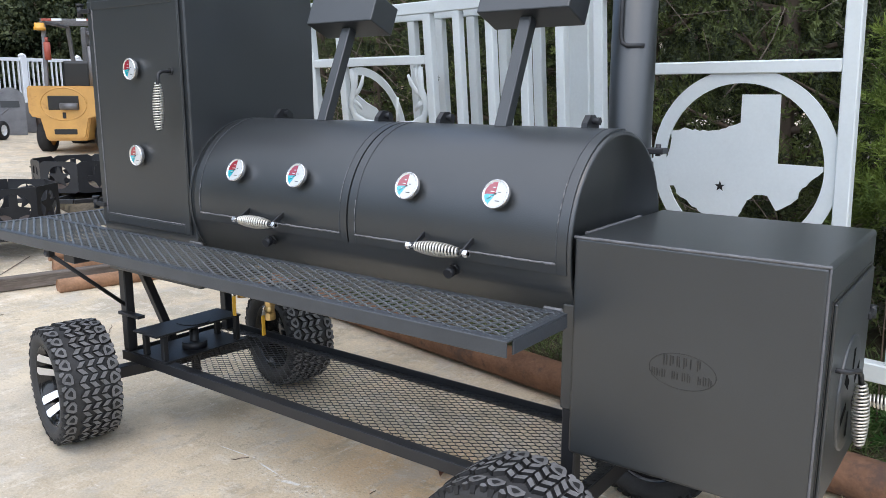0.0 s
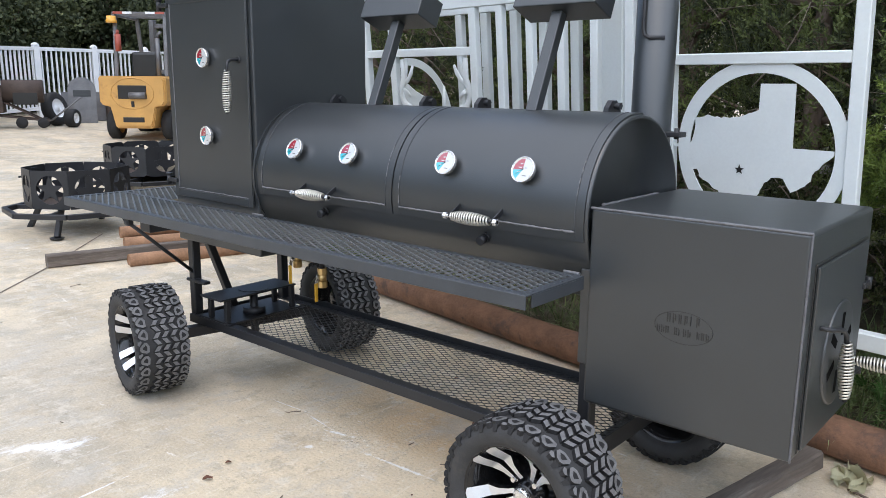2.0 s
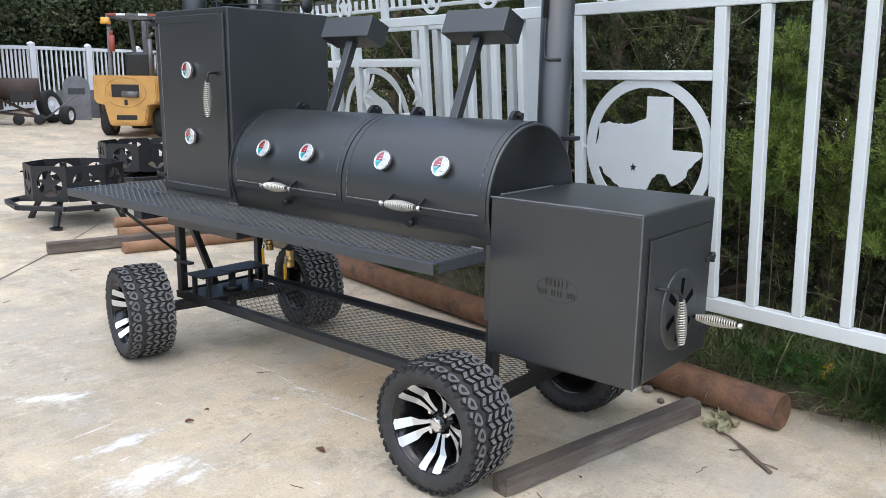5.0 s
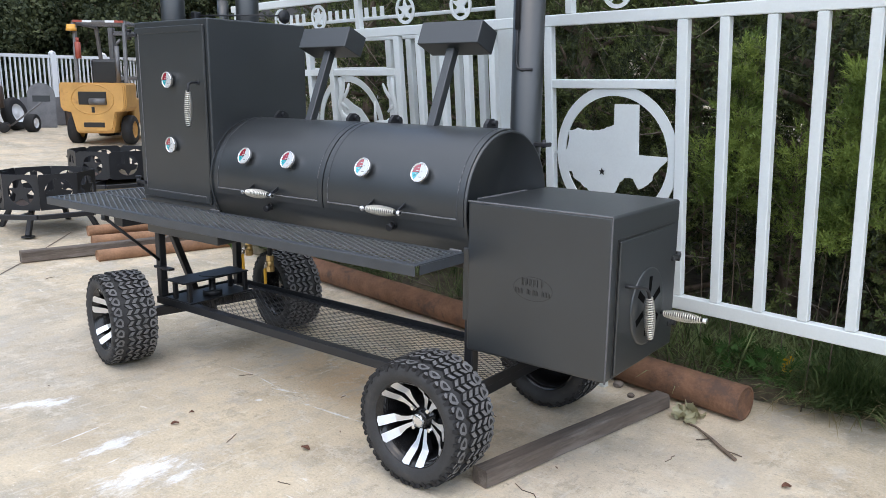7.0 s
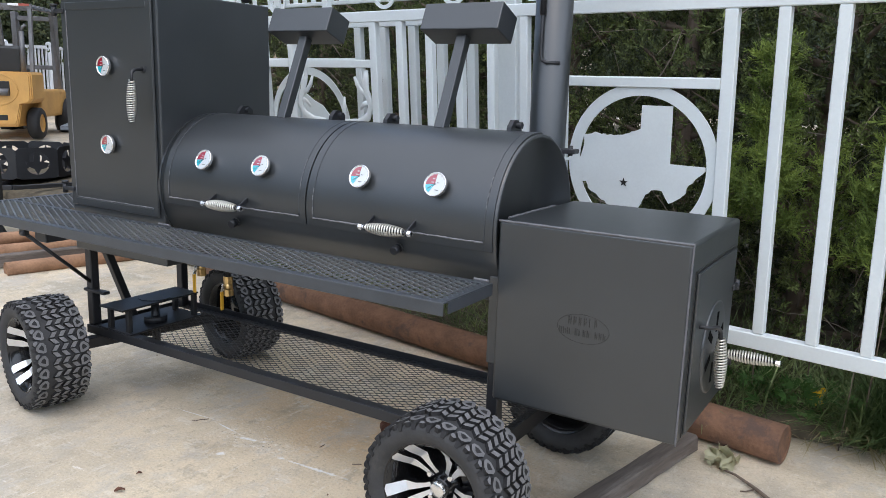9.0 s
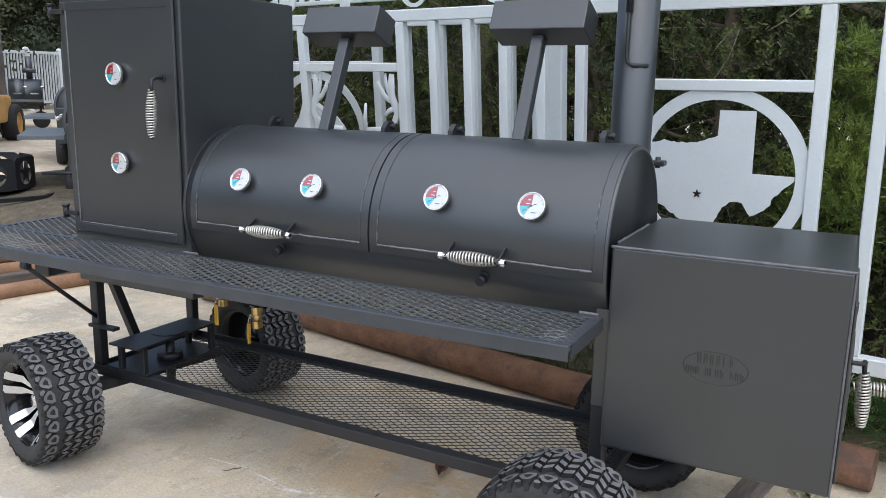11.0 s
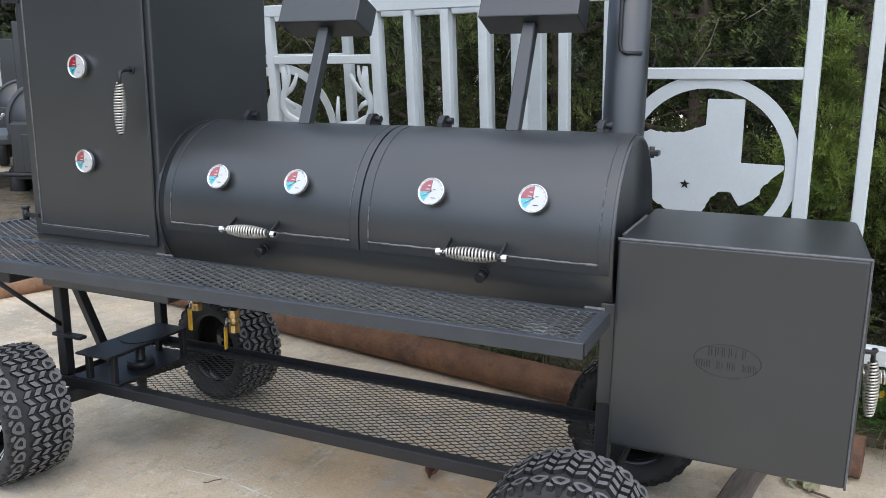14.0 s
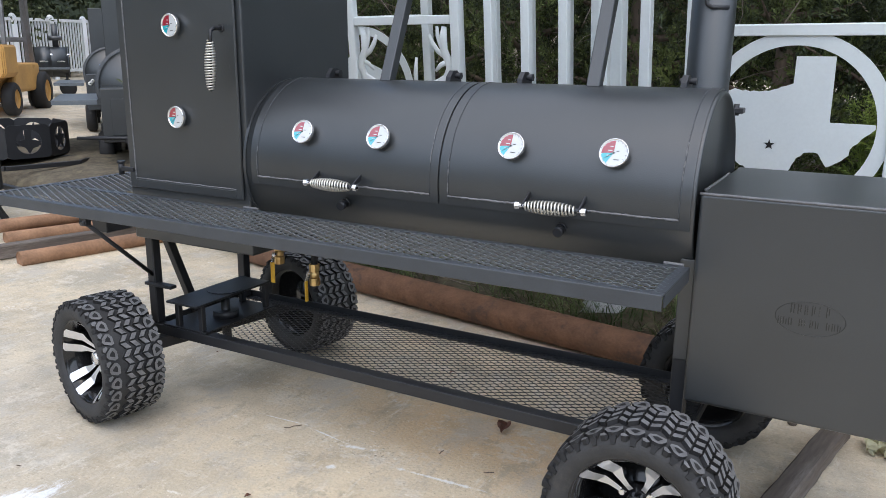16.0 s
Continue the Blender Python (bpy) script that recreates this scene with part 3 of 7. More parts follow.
def build_gauge(place, tilt, r, needle):
    """A dial thermometer: chrome cup, white face with red and teal sectors, needle."""
    m = Matrix.Translation(place) @ pose(0, 0, 0, -tilt, 0, 0)
    bm = bmesh.new()
    lathe(bm, [(0.006, 0.034), (0.010, 0.034), (0.010, 0.016), (r * 0.72, 0.012), (r * 0.97, 0.002), (r, -0.004), (r, -0.010), (r * 0.97, -0.013), (r * 0.93, -0.0125), (r * 0.91, -0.0090), (0.0, -0.0085)], 40, 'Y')
    bm.transform(m)
    g = part("thermometer", bm, CHROME, PIT, "round chrome dial thermometer")
    bm = bmesh.new()

    def sector(a0, a1, ra, rb, y, mat):
        n = 14
        rows = []
        for i in range(n + 1):
            t = radians(a0 + (a1 - a0) * i / n)
            rows.append([bm.verts.new((rr * math.cos(t), y, rr * math.sin(t))) for rr in (ra, rb)])
        for p, q in zip(rows, rows[1:]):
            f = bm.faces.new((p[0], p[1], q[1], q[0]))
            f.material_index = mat
    sector(0, 360, 0.0005, r * 0.915, -0.0096, 0)
    sector(88, 184, r * 0.10, r * 0.84, -0.0100, 1)
    sector(184, 240, r * 0.10, r * 0.84, -0.0100, 2)
    for k in range(13):
        a = 232 - 22 * k
        sector(a - 1.0, a + 1.0, r * 0.78, r * 0.86, -0.0102, 3 if k > 6 else 0)
    for bx, bz, w_, mat in ((-0.40, 0.12, 0.30, 0), (-0.30, 0.40, 0.22, 0), (-0.44, -0.22, 0.26, 0), (0.06, -0.50, 0.36, 3), (0.16, 0.10, 0.20, 3)):
        vs = [bm.verts.new((r * u, -0.0103, r * v)) for u, v in ((bx, bz), (bx + w_, bz), (bx + w_, bz + 0.055), (bx, bz + 0.055))]
        bm.faces.new(vs).material_index = mat
    bm.transform(m)
    part("dial", bm, [DIAL_WHITE, DIAL_RED, DIAL_TEAL, DIAL_BLACK], g, "white dial with red and teal sectors")
    bm = bmesh.new()
    b = bmesh.new()
    bar(b, (-0.1 * r, -0.0112, 0), (0.70 * r, -0.0112, 0), 0.0011, 0.0006, 0)
    b.transform(pose(0, 0, 0, 0, -needle, 0))
    merge(bm, b)
    rod(bm, (0, -0.0105, 0), (0, -0.0120, 0), 0.0028, 10)
    bm.transform(m)
    part("needle", bm, DIAL_BLACK, g)


ANG = 24.0
for gauge_x in (-2.184, -1.875, -1.402, -1.090):
    a = radians(ANG)
    build_gauge((gauge_x, CY - (CR + 0.024) * math.cos(a), CZ + (CR + 0.024) * math.sin(a)), ANG, 0.042, 215)
for gauge_z in (1.542, 1.208):
    build_gauge((-2.782, 1.868, gauge_z), 0, 0.042, 218)


def build_cabinet():
    x0, x1, y0, y1, z0, z1 = -3.104, -2.462, 1.892, 2.53, 0.70, 1.842
    bm = bmesh.new()
    box(bm, x0, x1, y0, y1, z0, z1, 0.006, seg=2)
    part("smoker_cabinet", bm, BLACK, PIT, "tall black steel smoking cabinet")
    # door with a raised edge frame
    bm = bmesh.new()
    box(bm, x0 + 0.018, x1 - 0.024, y0 - 0.010, y0 - 0.001, 0.914, z1 - 0.030, 0.003)
    door = part("cabinet_door", bm, BLACK, PIT, "flat black door with welded edge straps")
    bm = bmesh.new()
    a0, a1, b0, b1, yy = x0 + 0.018, x1 - 0.024, 0.916, z1 - 0.031, y0 - 0.010
    for r in ((a0, a0 + 0.03, b0, b1), (a1 - 0.03, a1, b0, b1), (a0 + 0.0305, a1 - 0.0305, b1 - 0.032, b1), (a0 + 0.0305, a1 - 0.0305, b0, b0 + 0.032)):
        bm = bmesh.new()
        box(bm, r[0], r[1], yy - 0.004, yy - 0.0002, r[2], r[3], 0.0015)
        part("door_strap", bm, BLACK, door)
    rnd = random.Random(5)
    for pa, pb in (((a0 + 0.03, b0 + 0.036), (a1 - 0.03, b0 + 0.036)), ((a0 + 0.031, b0 + 0.04), (a0 + 0.031, b1 - 0.03))):
        bm = bmesh.new()
        n = 60
        sweep(bm, [(pa[0] + (pb[0] - pa[0]) * i / n, yy - 0.001, pa[1] + (pb[1] - pa[1]) * i / n + rnd.uniform(-0.001, 0.001)) for i in range(n + 1)], [0.0018 + rnd.uniform(0, 0.0014) for _ in range(n + 1)], 6)
        part("weld_seam", bm, WELD, door, "rough grey weld bead")
    for z in (0.985, 1.776):
        bm = bmesh.new()
        rod(bm, (x0 - 0.030, y0 - 0.016, z - 0.022), (x0 - 0.030, y0 - 0.016, z + 0.022), 0.012, 12)
        box(bm, x0 - 0.042, x0 + 0.045, y0 - 0.024, y0 - 0.010, z - 0.009, z + 0.009, 0.002)
        rod(bm, (x0 - 0.030, y0 - 0.016, z + 0.022), (x0 - 0.030, y0 - 0.016, z + 0.032), 0.016, 6)
        part("hinge", bm, FRAME_STEEL, door)
    # handle: bent rod and a coil grip
    bm = bmesh.new()
    sweep(bm, [(-2.548, 1.885, 1.530), (-2.546, 1.862, 1.530), (-2.542, 1.838, 1.529), (-2.541, 1.822, 1.520), (-2.541, 1.818, 1.502), (-2.543, 1.818, 1.470)], 0.0065, 10)
    rod(bm, (-2.548, 1.886, 1.530), (-2.548, 1.876, 1.530), 0.014, 12)
    part("handle_rod", bm, FRAME_STEEL, door)
    bm = bmesh.new()
    spring_grip(bm, (-2.542, 1.818, 1.487), (-2.553, 1.818, 1.318), 0.009, 0.0185, 18)
    part("spring_handle", bm, SPRING, door, "nickel coil-spring handle")
    bm = bmesh.new()
    rod(bm, (-2.542, 1.818, 1.487), (-2.553, 1.818, 1.312), 0.006, 8)
    part("handle_core", bm, FRAME_STEEL, door, "dark rod inside the spring")
    # two flue pipes and their damper rods on the roof
    for fx, fy, r in ((-2.93, 2.02, 0.062), (-2.71, 2.34, 0.062)):
        bm = bmesh.new()
        lathe(bm, [(r, z1), (r, 2.62), (r - 0.006, 2.62), (r - 0.006, z1 + 0.01)], 32, 'Z', (fx, fy, 0))
        part("flue_pipe", bm, BLACK, PIT, "round black flue on the cabinet roof")
    bm = bmesh.new()
    sweep(bm, [(-2.86, 2.12, 1.885), (-2.6, 2.30, 1.888), (-2.50, 2.38, 1.888)], 0.005, 8)
    box(bm, -2.89, -2.85, 2.10, 2.14, z1, 1.905, 0.004)
    lathe(bm, [(0.0, -0.006), (0.036, -0.006), (0.036, 0.006), (0.0, 0.006)], 20, 'X', (-2.50, 2.42, 1.885))
    part("damper_rod", bm, FRAME_STEEL, PIT)


build_cabinet()


def build_firebox():
    x0, x1, y0, y1, z0, z1 = -0.850, -0.243, 1.870, 2.470, 0.497, 1.094
    bm = bmesh.new()
    box(bm, x0, x1, y0, y1, z0, z1, 0.011, seg=4)
    for f in bm.faces:
        f.smooth = f.calc_area() < 0.02
    fb = part("firebox", bm, BLACK, PIT, "square black steel firebox")
    bm = bmesh.new()
    rnd = random.Random(8)
    n = 50
    # front and end edge beads paint in the edge's highlight; third bead is the barrel weld
    for pts, wr in (([(x0 + (x1 - x0) * i / n, y0 + 0.002, z1 - 0.0015 + rnd.uniform(-0.0004, 0.0004)) for i in range(n + 1)], 0.0034), ([(x1 - 0.002, y0 + 0.002, z0 + (z1 - z0) * i / n) for i in range(n + 1)], 0.0026), ([(x0 + 0.003, y0 + 0.06 + 0.36 * i / n, z1 + rnd.uniform(-0.001, 0.001)) for i in range(n + 1)], 0.0035)):
        part("weld_seam", sweep(bmesh.new(), pts, wr * 1.25, 6), LIT_EDGE, fb, "pale grey edge bead, edge highlight put into its colour")
    # maker's oval: a shallow outline with lettering as plain bars
    bm = bmesh.new()
    pts = [(-0.550 + 0.083 * math.cos(2 * math.pi * i / 48), y0 + 0.0004, 0.793 + 0.045 * math.sin(2 * math.pi * i / 48)) for i in range(49)]
    sweep(bm, pts, 0.0012, 6)
    part("oval_outline", bm, DIAL_BLACK, fb)
    bm = bmesh.new()
    for k, w in enumerate((0.009, 0.008, 0.007, 0.007, 0.002, 0.007)):
        x = -0.598 + 0.0168 * k
        box(bm, x, x + w * 0.36, y0 - 0.0012, y0 + 0.001, 0.803, 0.830, 0)
        box(bm, x + w * 0.8, x + w * 1.12, y0 - 0.0012, y0 + 0.001, 0.804 + 0.005 * (k % 2), 0.829, 0)
    for k, w in enumerate((0.008, 0.008, 0.008, 0.0, 0.007, 0.002, 0.007, 0.007, 0.0, 0.007, 0.007, 0.007)):
        x = -0.626 + 0.0128 * k
        if w:
            box(bm, x, x + w * 0.36, y0 - 0.0012, y0 + 0.001, 0.770, 0.791, 0)
            box(bm, x + w * 0.8, x + w * 1.12, y0 - 0.0012, y0 + 0.001, 0.771, 0.790 - 0.004 * (k % 2), 0)
    part("lettering_bars", bm, DIAL_BLACK, fb, "maker's lettering as dark bars")
    # firing door on the end
    bm = bmesh.new()
    box(bm, x1 + 0.001, x1 + 0.010, 1.922, 2.415, 0.515, 1.003, 0.003)
    door = part("firebox_door", bm, BLACK, PIT, "black firebox door with a round draught wheel")
    bm = bmesh.new()
    box(bm, x1 - 0.001, x1 + 0.0022, 1.914, 2.424, 0.507, 1.011, 0.001)
    part("door_gap", bm, DIAL_BLACK, door)
    cy, cz, r = 2.172, 0.722, 0.148
    bm = bmesh.new()
    lathe(bm, [(r, x1 + 0.010), (r, x1 + 0.014), (r - 0.006, x1 + 0.0165), (0.0, x1 + 0.0165)], 48, 'X', (0, cy, cz))
    wheel = part("draught_wheel", bm, BLACK, door)
    bm = bmesh.new()
    for k in range(6):
        t0 = radians(60 * k + 8)
        pts = []
        for tt, rr in ((t0, 0.05), (t0 + 0.16, 0.115), (t0 + 0.42, 0.115), (t0 + 0.50, 0.05)):
            pts.append(bm.verts.new((x1 + 0.0172, cy + rr * math.cos(tt), cz + rr * math.sin(tt))))
        bm.faces.new(pts)
    part("draught_slot", bm, CUT_BLACK, wheel, "dark air slots")
    for z in (0.868, 0.60):
        bm = bmesh.new()
        rod(bm, (x1 + 0.012, 2.452, z - 0.018), (x1 + 0.012, 2.452, z + 0.018), 0.010, 12)
        box(bm, x1 + 0.006, x1 + 0.018, 2.39, 2.475, z - 0.010, z + 0.010, 0.003)
        part("hinge", bm, FRAME_STEEL, door)
    bm = bmesh.new()
    sweep(bm, [(x1, 1.975, 0.836), (x1 + 0.035, 1.985, 0.834), (x1 + 0.045, 2.03, 0.826), (x1 + 0.045, 2.07, 0.815), (x1 + 0.047, 2.098, 0.795), (x1 + 0.049, 2.105, 0.765)], 0.0065, 10)
    part("handle_rod", bm, FRAME_STEEL, door)
    bm = bmesh.new()
    spring_grip(bm, (x1 + 0.049, 2.105, 0.775), (x1 + 0.056, 2.112, 0.615), 0.009, 0.0185, 18)
    part("spring_handle", bm, SPRING, door, "nickel coil-spring handle")
    bm = bmesh.new()
    spring_grip(bm, (x1 + 0.028, 2.30, 0.668), (x1 + 0.178, 2.30, 0.668), 0.009, 0.0185, 17)
    part("spring_handle", bm, SPRING, door, "nickel coil-spring handle")
    bm = bmesh.new()
    rod(bm, (x1 + 0.049, 2.105, 0.775), (x1 + 0.057, 2.113, 0.607), 0.006, 8)
    part("handle_core", bm, FRAME_STEEL, door, "dark rod inside the spring")
    bm = bmesh.new()
    rod(bm, (x1 + 0.012, 2.30, 0.668), (x1 + 0.184, 2.30, 0.668), 0.006, 8)
    part("handle_core", bm, FRAME_STEEL, door, "dark rod inside the spring")
    bm = bmesh.new()
    rod(bm, (x1 + 0.184, 2.30, 0.668), (x1 + 0.198, 2.30, 0.668), 0.0105, 6, smooth=False)
    part("handle_nut", bm, CHROME, door, "bright nut on the handle end")
    # frame strap at the chamber joint
    bm = bmesh.new()
    box(bm, -0.894, -0.852, 1.903, 1.923, 0.604, 0.90, 0.003)
    part("joint_strap", bm, BLACK, PIT)


build_firebox()


def build_counterweights():
    lean = 23.0
    for ax, x0, x1 in ((-2.022, -2.192, -1.867), (-1.252, -1.414, -1.084)):
        m = Matrix.Translation((0, 2.150, 1.345)) @ pose(0, 0, 0, -lean, 0, 0)
        bm = bmesh.new()
        box(bm, ax - 0.021, ax + 0.021, -0.020, 0.020, 0, 0.3675, 0.003, m)
        arm = part("counterweight_arm", bm, BLACK, PIT, "square steel arm on the lid")
        bm = bmesh.new()
        box(bm, x0, x1, -0.059, 0.064, 0.368, 0.473, 0.004, m, seg=2)
        part("counterweight", bm, BLACK, arm, "heavy black box counterweight")
    for hx in (-2.297, -1.780, -1.511, -0.981):
        bm = bmesh.new()
        plate(bm, [(2.160, 1.345), (2.245, 1.345), (2.245, 1.372), (2.215, 1.392), (2.188, 1.392), (2.165, 1.370)], hx - 0.009, hx + 0.009, Matrix(((0, 1, 0, 0), (1, 0, 0, 0), (0, 0, 1, 0), (0, 0, 0, 1))))
        rod(bm, (hx - 0.020, 2.205, 1.374), (hx + 0.028, 2.205, 1.374), 0.009, 10)
        rod(bm, (hx + 0.020, 2.205, 1.374), (hx + 0.030, 2.205, 1.374), 0.013, 6)
        bmesh.ops.recalc_face_normals(bm, faces=bm.faces[:])
        part("lid_hinge", bm, FRAME_STEEL, PIT)


build_counterweights()


def build_stack():
    x, y, r = -0.972, 2.468, 0.069
    bm = bmesh.new()
    lathe(bm, [(r, 0.95), (r, 2.72), (r - 0.006, 2.72), (r - 0.006, 0.96)], 48, 'Z', (x, y, 0))
    st = part("chimney", bm, BLACK, PIT, "tall round black chimney stack")
    bm = bmesh.new()
    sweep(bm, [(x - 0.012, y - r - 0.004, 2.10), (x - 0.012, y - r - 0.004, 1.66), (x - 0.012, y - r - 0.004, 1.625), (x - 0.006, y - r - 0.005, 1.606), (x + 0.010, y - r - 0.004, 1.597), (x + 0.055, y - r + 0.022, 1.597)], 0.0065, 10)
    rod(bm, (x - 0.012, y - r - 0.004, 1.765), (x - 0.012, y - r - 0.004, 2.3), 0.011, 12)
    part("damper_lever", bm, FRAME_STEEL, st)
    bm = bmesh.new()
    box(bm, x + 0.045, x + 0.125, y - 0.03, y + 0.02, 1.268, 1.286, 0.003)
    rod(bm, (x + 0.10, y - 0.005, 1.261), (x + 0.10, y - 0.005, 1.298), 0.009, 8)
    part("stack_bracket", bm, FRAME_STEEL, st)


build_stack()


def build_shelf():
    z, x0, x1, y0, y1, yb = 0.890, -3.566, -0.858, 1.560, 1.862, 2.26
    bm = bmesh.new()
    t, h = 0.032, 0.041
    box(bm, x0, x1, y0, y0 + 0.005, z - h, z, 0.0015)
    box(bm, x0, x1, y0 + 0.0052, y0 + t, z - 0.005, z, 0.001)
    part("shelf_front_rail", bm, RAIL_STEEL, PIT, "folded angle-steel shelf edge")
    bm = bmesh.new()
    box(bm, x1 - t, x1, y0 + t + 0.0005, y1, z - 0.005, z, 0.001)
    box(bm, x1 - 0.005, x1, y0 + t + 0.0005, y1, z - h, z - 0.0055, 0.001)
    part("shelf_end_rail", bm, RAIL_STEEL, PIT)
    bm = bmesh.new()
    box(bm, x0 + 0.033, x1 - t - 0.001, y1 - 0.028, y1, z - 0.005, z, 0.001)
    part("shelf_back_rail", bm, RAIL_STEEL, PIT)
    bm = bmesh.new()
    box(bm, x0, x0 + t, y0 + t + 0.0005, yb, z - 0.005, z, 0.001)
    box(bm, x0, x0 + 0.005, y0 + t + 0.0005, yb, z - h, z - 0.0055, 0.001)
    part("shelf_end_rail", bm, RAIL_STEEL, PIT)
    bm = bmesh.new()
    box(bm, x0 + t + 0.0005, -3.108, yb - t, yb, z - 0.005, z, 0.001)
    part("shelf_back_rail", bm, RAIL_STEEL, PIT)
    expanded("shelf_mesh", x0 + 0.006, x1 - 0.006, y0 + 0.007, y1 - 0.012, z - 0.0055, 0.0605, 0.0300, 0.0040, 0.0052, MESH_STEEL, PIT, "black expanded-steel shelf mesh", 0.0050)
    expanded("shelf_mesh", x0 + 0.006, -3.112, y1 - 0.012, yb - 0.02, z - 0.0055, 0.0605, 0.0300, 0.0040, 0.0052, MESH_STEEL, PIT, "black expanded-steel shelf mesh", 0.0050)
    # weld tabs and hinge lugs along the barrel
    for a, b in ((-2.47, -2.40), (-0.93, -0.875)):
        bm = bmesh.new()
        sweep(bm, [(a + (b - a) * i / 8, y1 + 0.003, z + 0.003) for i in range(9)], 0.005, 8)
        part("weld_seam", bm, WELD, PIT)
    # folding stay
    bm = bmesh.new()
    rod(bm, (-3.00, 1.585, 0.828), (-3.066, 1.945, 0.520), 0.0085, 10)
    rod(bm, (-3.015, 1.585, 0.828), (-2.985, 1.585, 0.828), 0.014, 12)
    box(bm, -3.018, -2.982, 1.575, 1.600, 0.815, 0.846, 0.002)
    box(bm, -3.105, -2.95, 1.915, 1.950, 0.486, 0.500, 0.002)
    part("shelf_stay", bm, FRAME_STEEL, PIT, "thin round steel stay under the shelf")
    bm = bmesh.new()
    box(bm, -3.115, -3.03, 1.70, 1.93, 0.76, 0.840, 0.003)
    part("shelf_bracket", bm, FRAME_STEEL, PIT)


build_shelf()


def build_frame():
    z0, z1 = 0.285, 0.318
    x0, x1, y0, y1 = -3.10, -0.855, 1.918, 2.505
    for y, s in ((y0, 1), (y1, -1)):
        bm = bmesh.new()
        lo, hi = sorted((y, y + s * 0.006))
        box(bm, x0, x1, lo, hi, z0 - (0.008 if s > 0 else 0), z1, 0.0015)
        lo, hi = sorted((y + s * 0.0062, y + s * 0.048))
        za = z1 - 0.006 if s > 0 else z0
        box(bm, x0 + 0.007, x1 - 0.007, lo, hi, za, za + 0.006, 0.001)
        part("frame_rail", bm, FRAME_STEEL, PIT, "black angle-steel chassis rail")
    for x, s in ((x0, 1), (x1, -1)):
        bm = bmesh.new()
        lo, hi = sorted((x, x + s * 0.006))
        box(bm, lo, hi, y0 + 0.007, y1 - 0.007, z0, z1 - 0.0005, 0.0015)
        part("frame_crossbar", bm, FRAME_STEEL, PIT)
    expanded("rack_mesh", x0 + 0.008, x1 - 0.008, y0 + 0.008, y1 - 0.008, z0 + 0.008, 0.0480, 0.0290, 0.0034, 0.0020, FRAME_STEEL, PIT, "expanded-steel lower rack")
    for x, y, top in ((-3.10, y0, 0.76), (-3.10, y1 - 0.05, 0.76), (-0.905, y0, 0.86), (-0.905, y1 - 0.05, 0.80)):
        bm = bmesh.new()
        box(bm, x + 0.0065, x + 0.0500, y + (0.0065 if y == y0 else 0.0), y + (0.05 if y == y0 else 0.0435), z1 + 0.0005 if y == y0 else z0 + 0.0065, top, 0.004)
        part("leg_post", bm, FRAME_STEEL, PIT, "black square-tube post")
    bm = bmesh.new()
    bar(bm, (-3.08, 2.0, 0.76), (-3.08, 2.17, 0.300), 0.036, 0.036)
    part("brace", bm, FRAME_STEEL, PIT)
    bm = bmesh.new()
    box(bm, x0, x0 + 0.05, y0 + 0.06, y1 - 0.06, 0.70, 0.745, 0.003)
    part("frame_crossbar", bm, FRAME_STEEL, PIT)
    # turntable over the steering axle
    bm = bmesh.new()
    box(bm, -2.952, -2.780, 1.888, 2.332, 0.438, 0.447, 0.002)
    part("turntable_plate", bm, FRAME_STEEL, PIT, "flat black turntable plate")
    bm = bmesh.new()
    box(bm, -3.02, -2.772, 1.922, 2.35, z1 + 0.0005, z1 + 0.0085, 0.002)
    part("turntable_plate", bm, FRAME_STEEL, PIT)
    for x, y in ((-2.945, 1.925), (-2.812, 1.925), (-2.804, 2.30), (-2.945, 2.30)):
        bm = bmesh.new()
        box(bm, x, x + 0.022, y, y + 0.024, z1 + 0.009, 0.4375, 0.002)
        part("turntable_leg", bm, FRAME_STEEL, PIT)
    bm = bmesh.new()
    rod(bm, (-2.86, 2.13, 0.20), (-2.86, 2.13, 0.4375), 0.020, 20)
    rod(bm, (-2.86, 2.13, z1 + 0.009), (-2.86, 2.13, z1 + 0.040), 0.055, 28)
    rod(bm, (-2.86, 2.13, 0.4475), (-2.86, 2.13, 0.4505), 0.075, 28)
    part("kingpin", bm, FRAME_STEEL, PIT)


build_frame()


def tread_block(bm, corners, r0, r1, inset=0.12):
    """A rubber lug from (angle in degrees, along) corners on the tyre's face."""
    ca = sum(a for a, _ in corners) / len(corners)
    cy = sum(y for _, y in corners) / len(corners)
    low, top = [], []
    for a, y in corners:
        t = radians(a)
        low.append(bm.verts.new((r0 * math.cos(t), y, r0 * math.sin(t))))
        a2, y2 = a + (ca - a) * inset, y + (cy - y) * inset
        t = radians(a2)
        top.append(bm.verts.new((r1 * math.cos(t), y2, r1 * math.sin(t))))
    n = len(corners)
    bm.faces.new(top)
    # sides take the near-black rubber, which puts groove shade into the colour
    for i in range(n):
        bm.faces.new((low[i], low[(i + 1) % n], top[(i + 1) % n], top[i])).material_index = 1


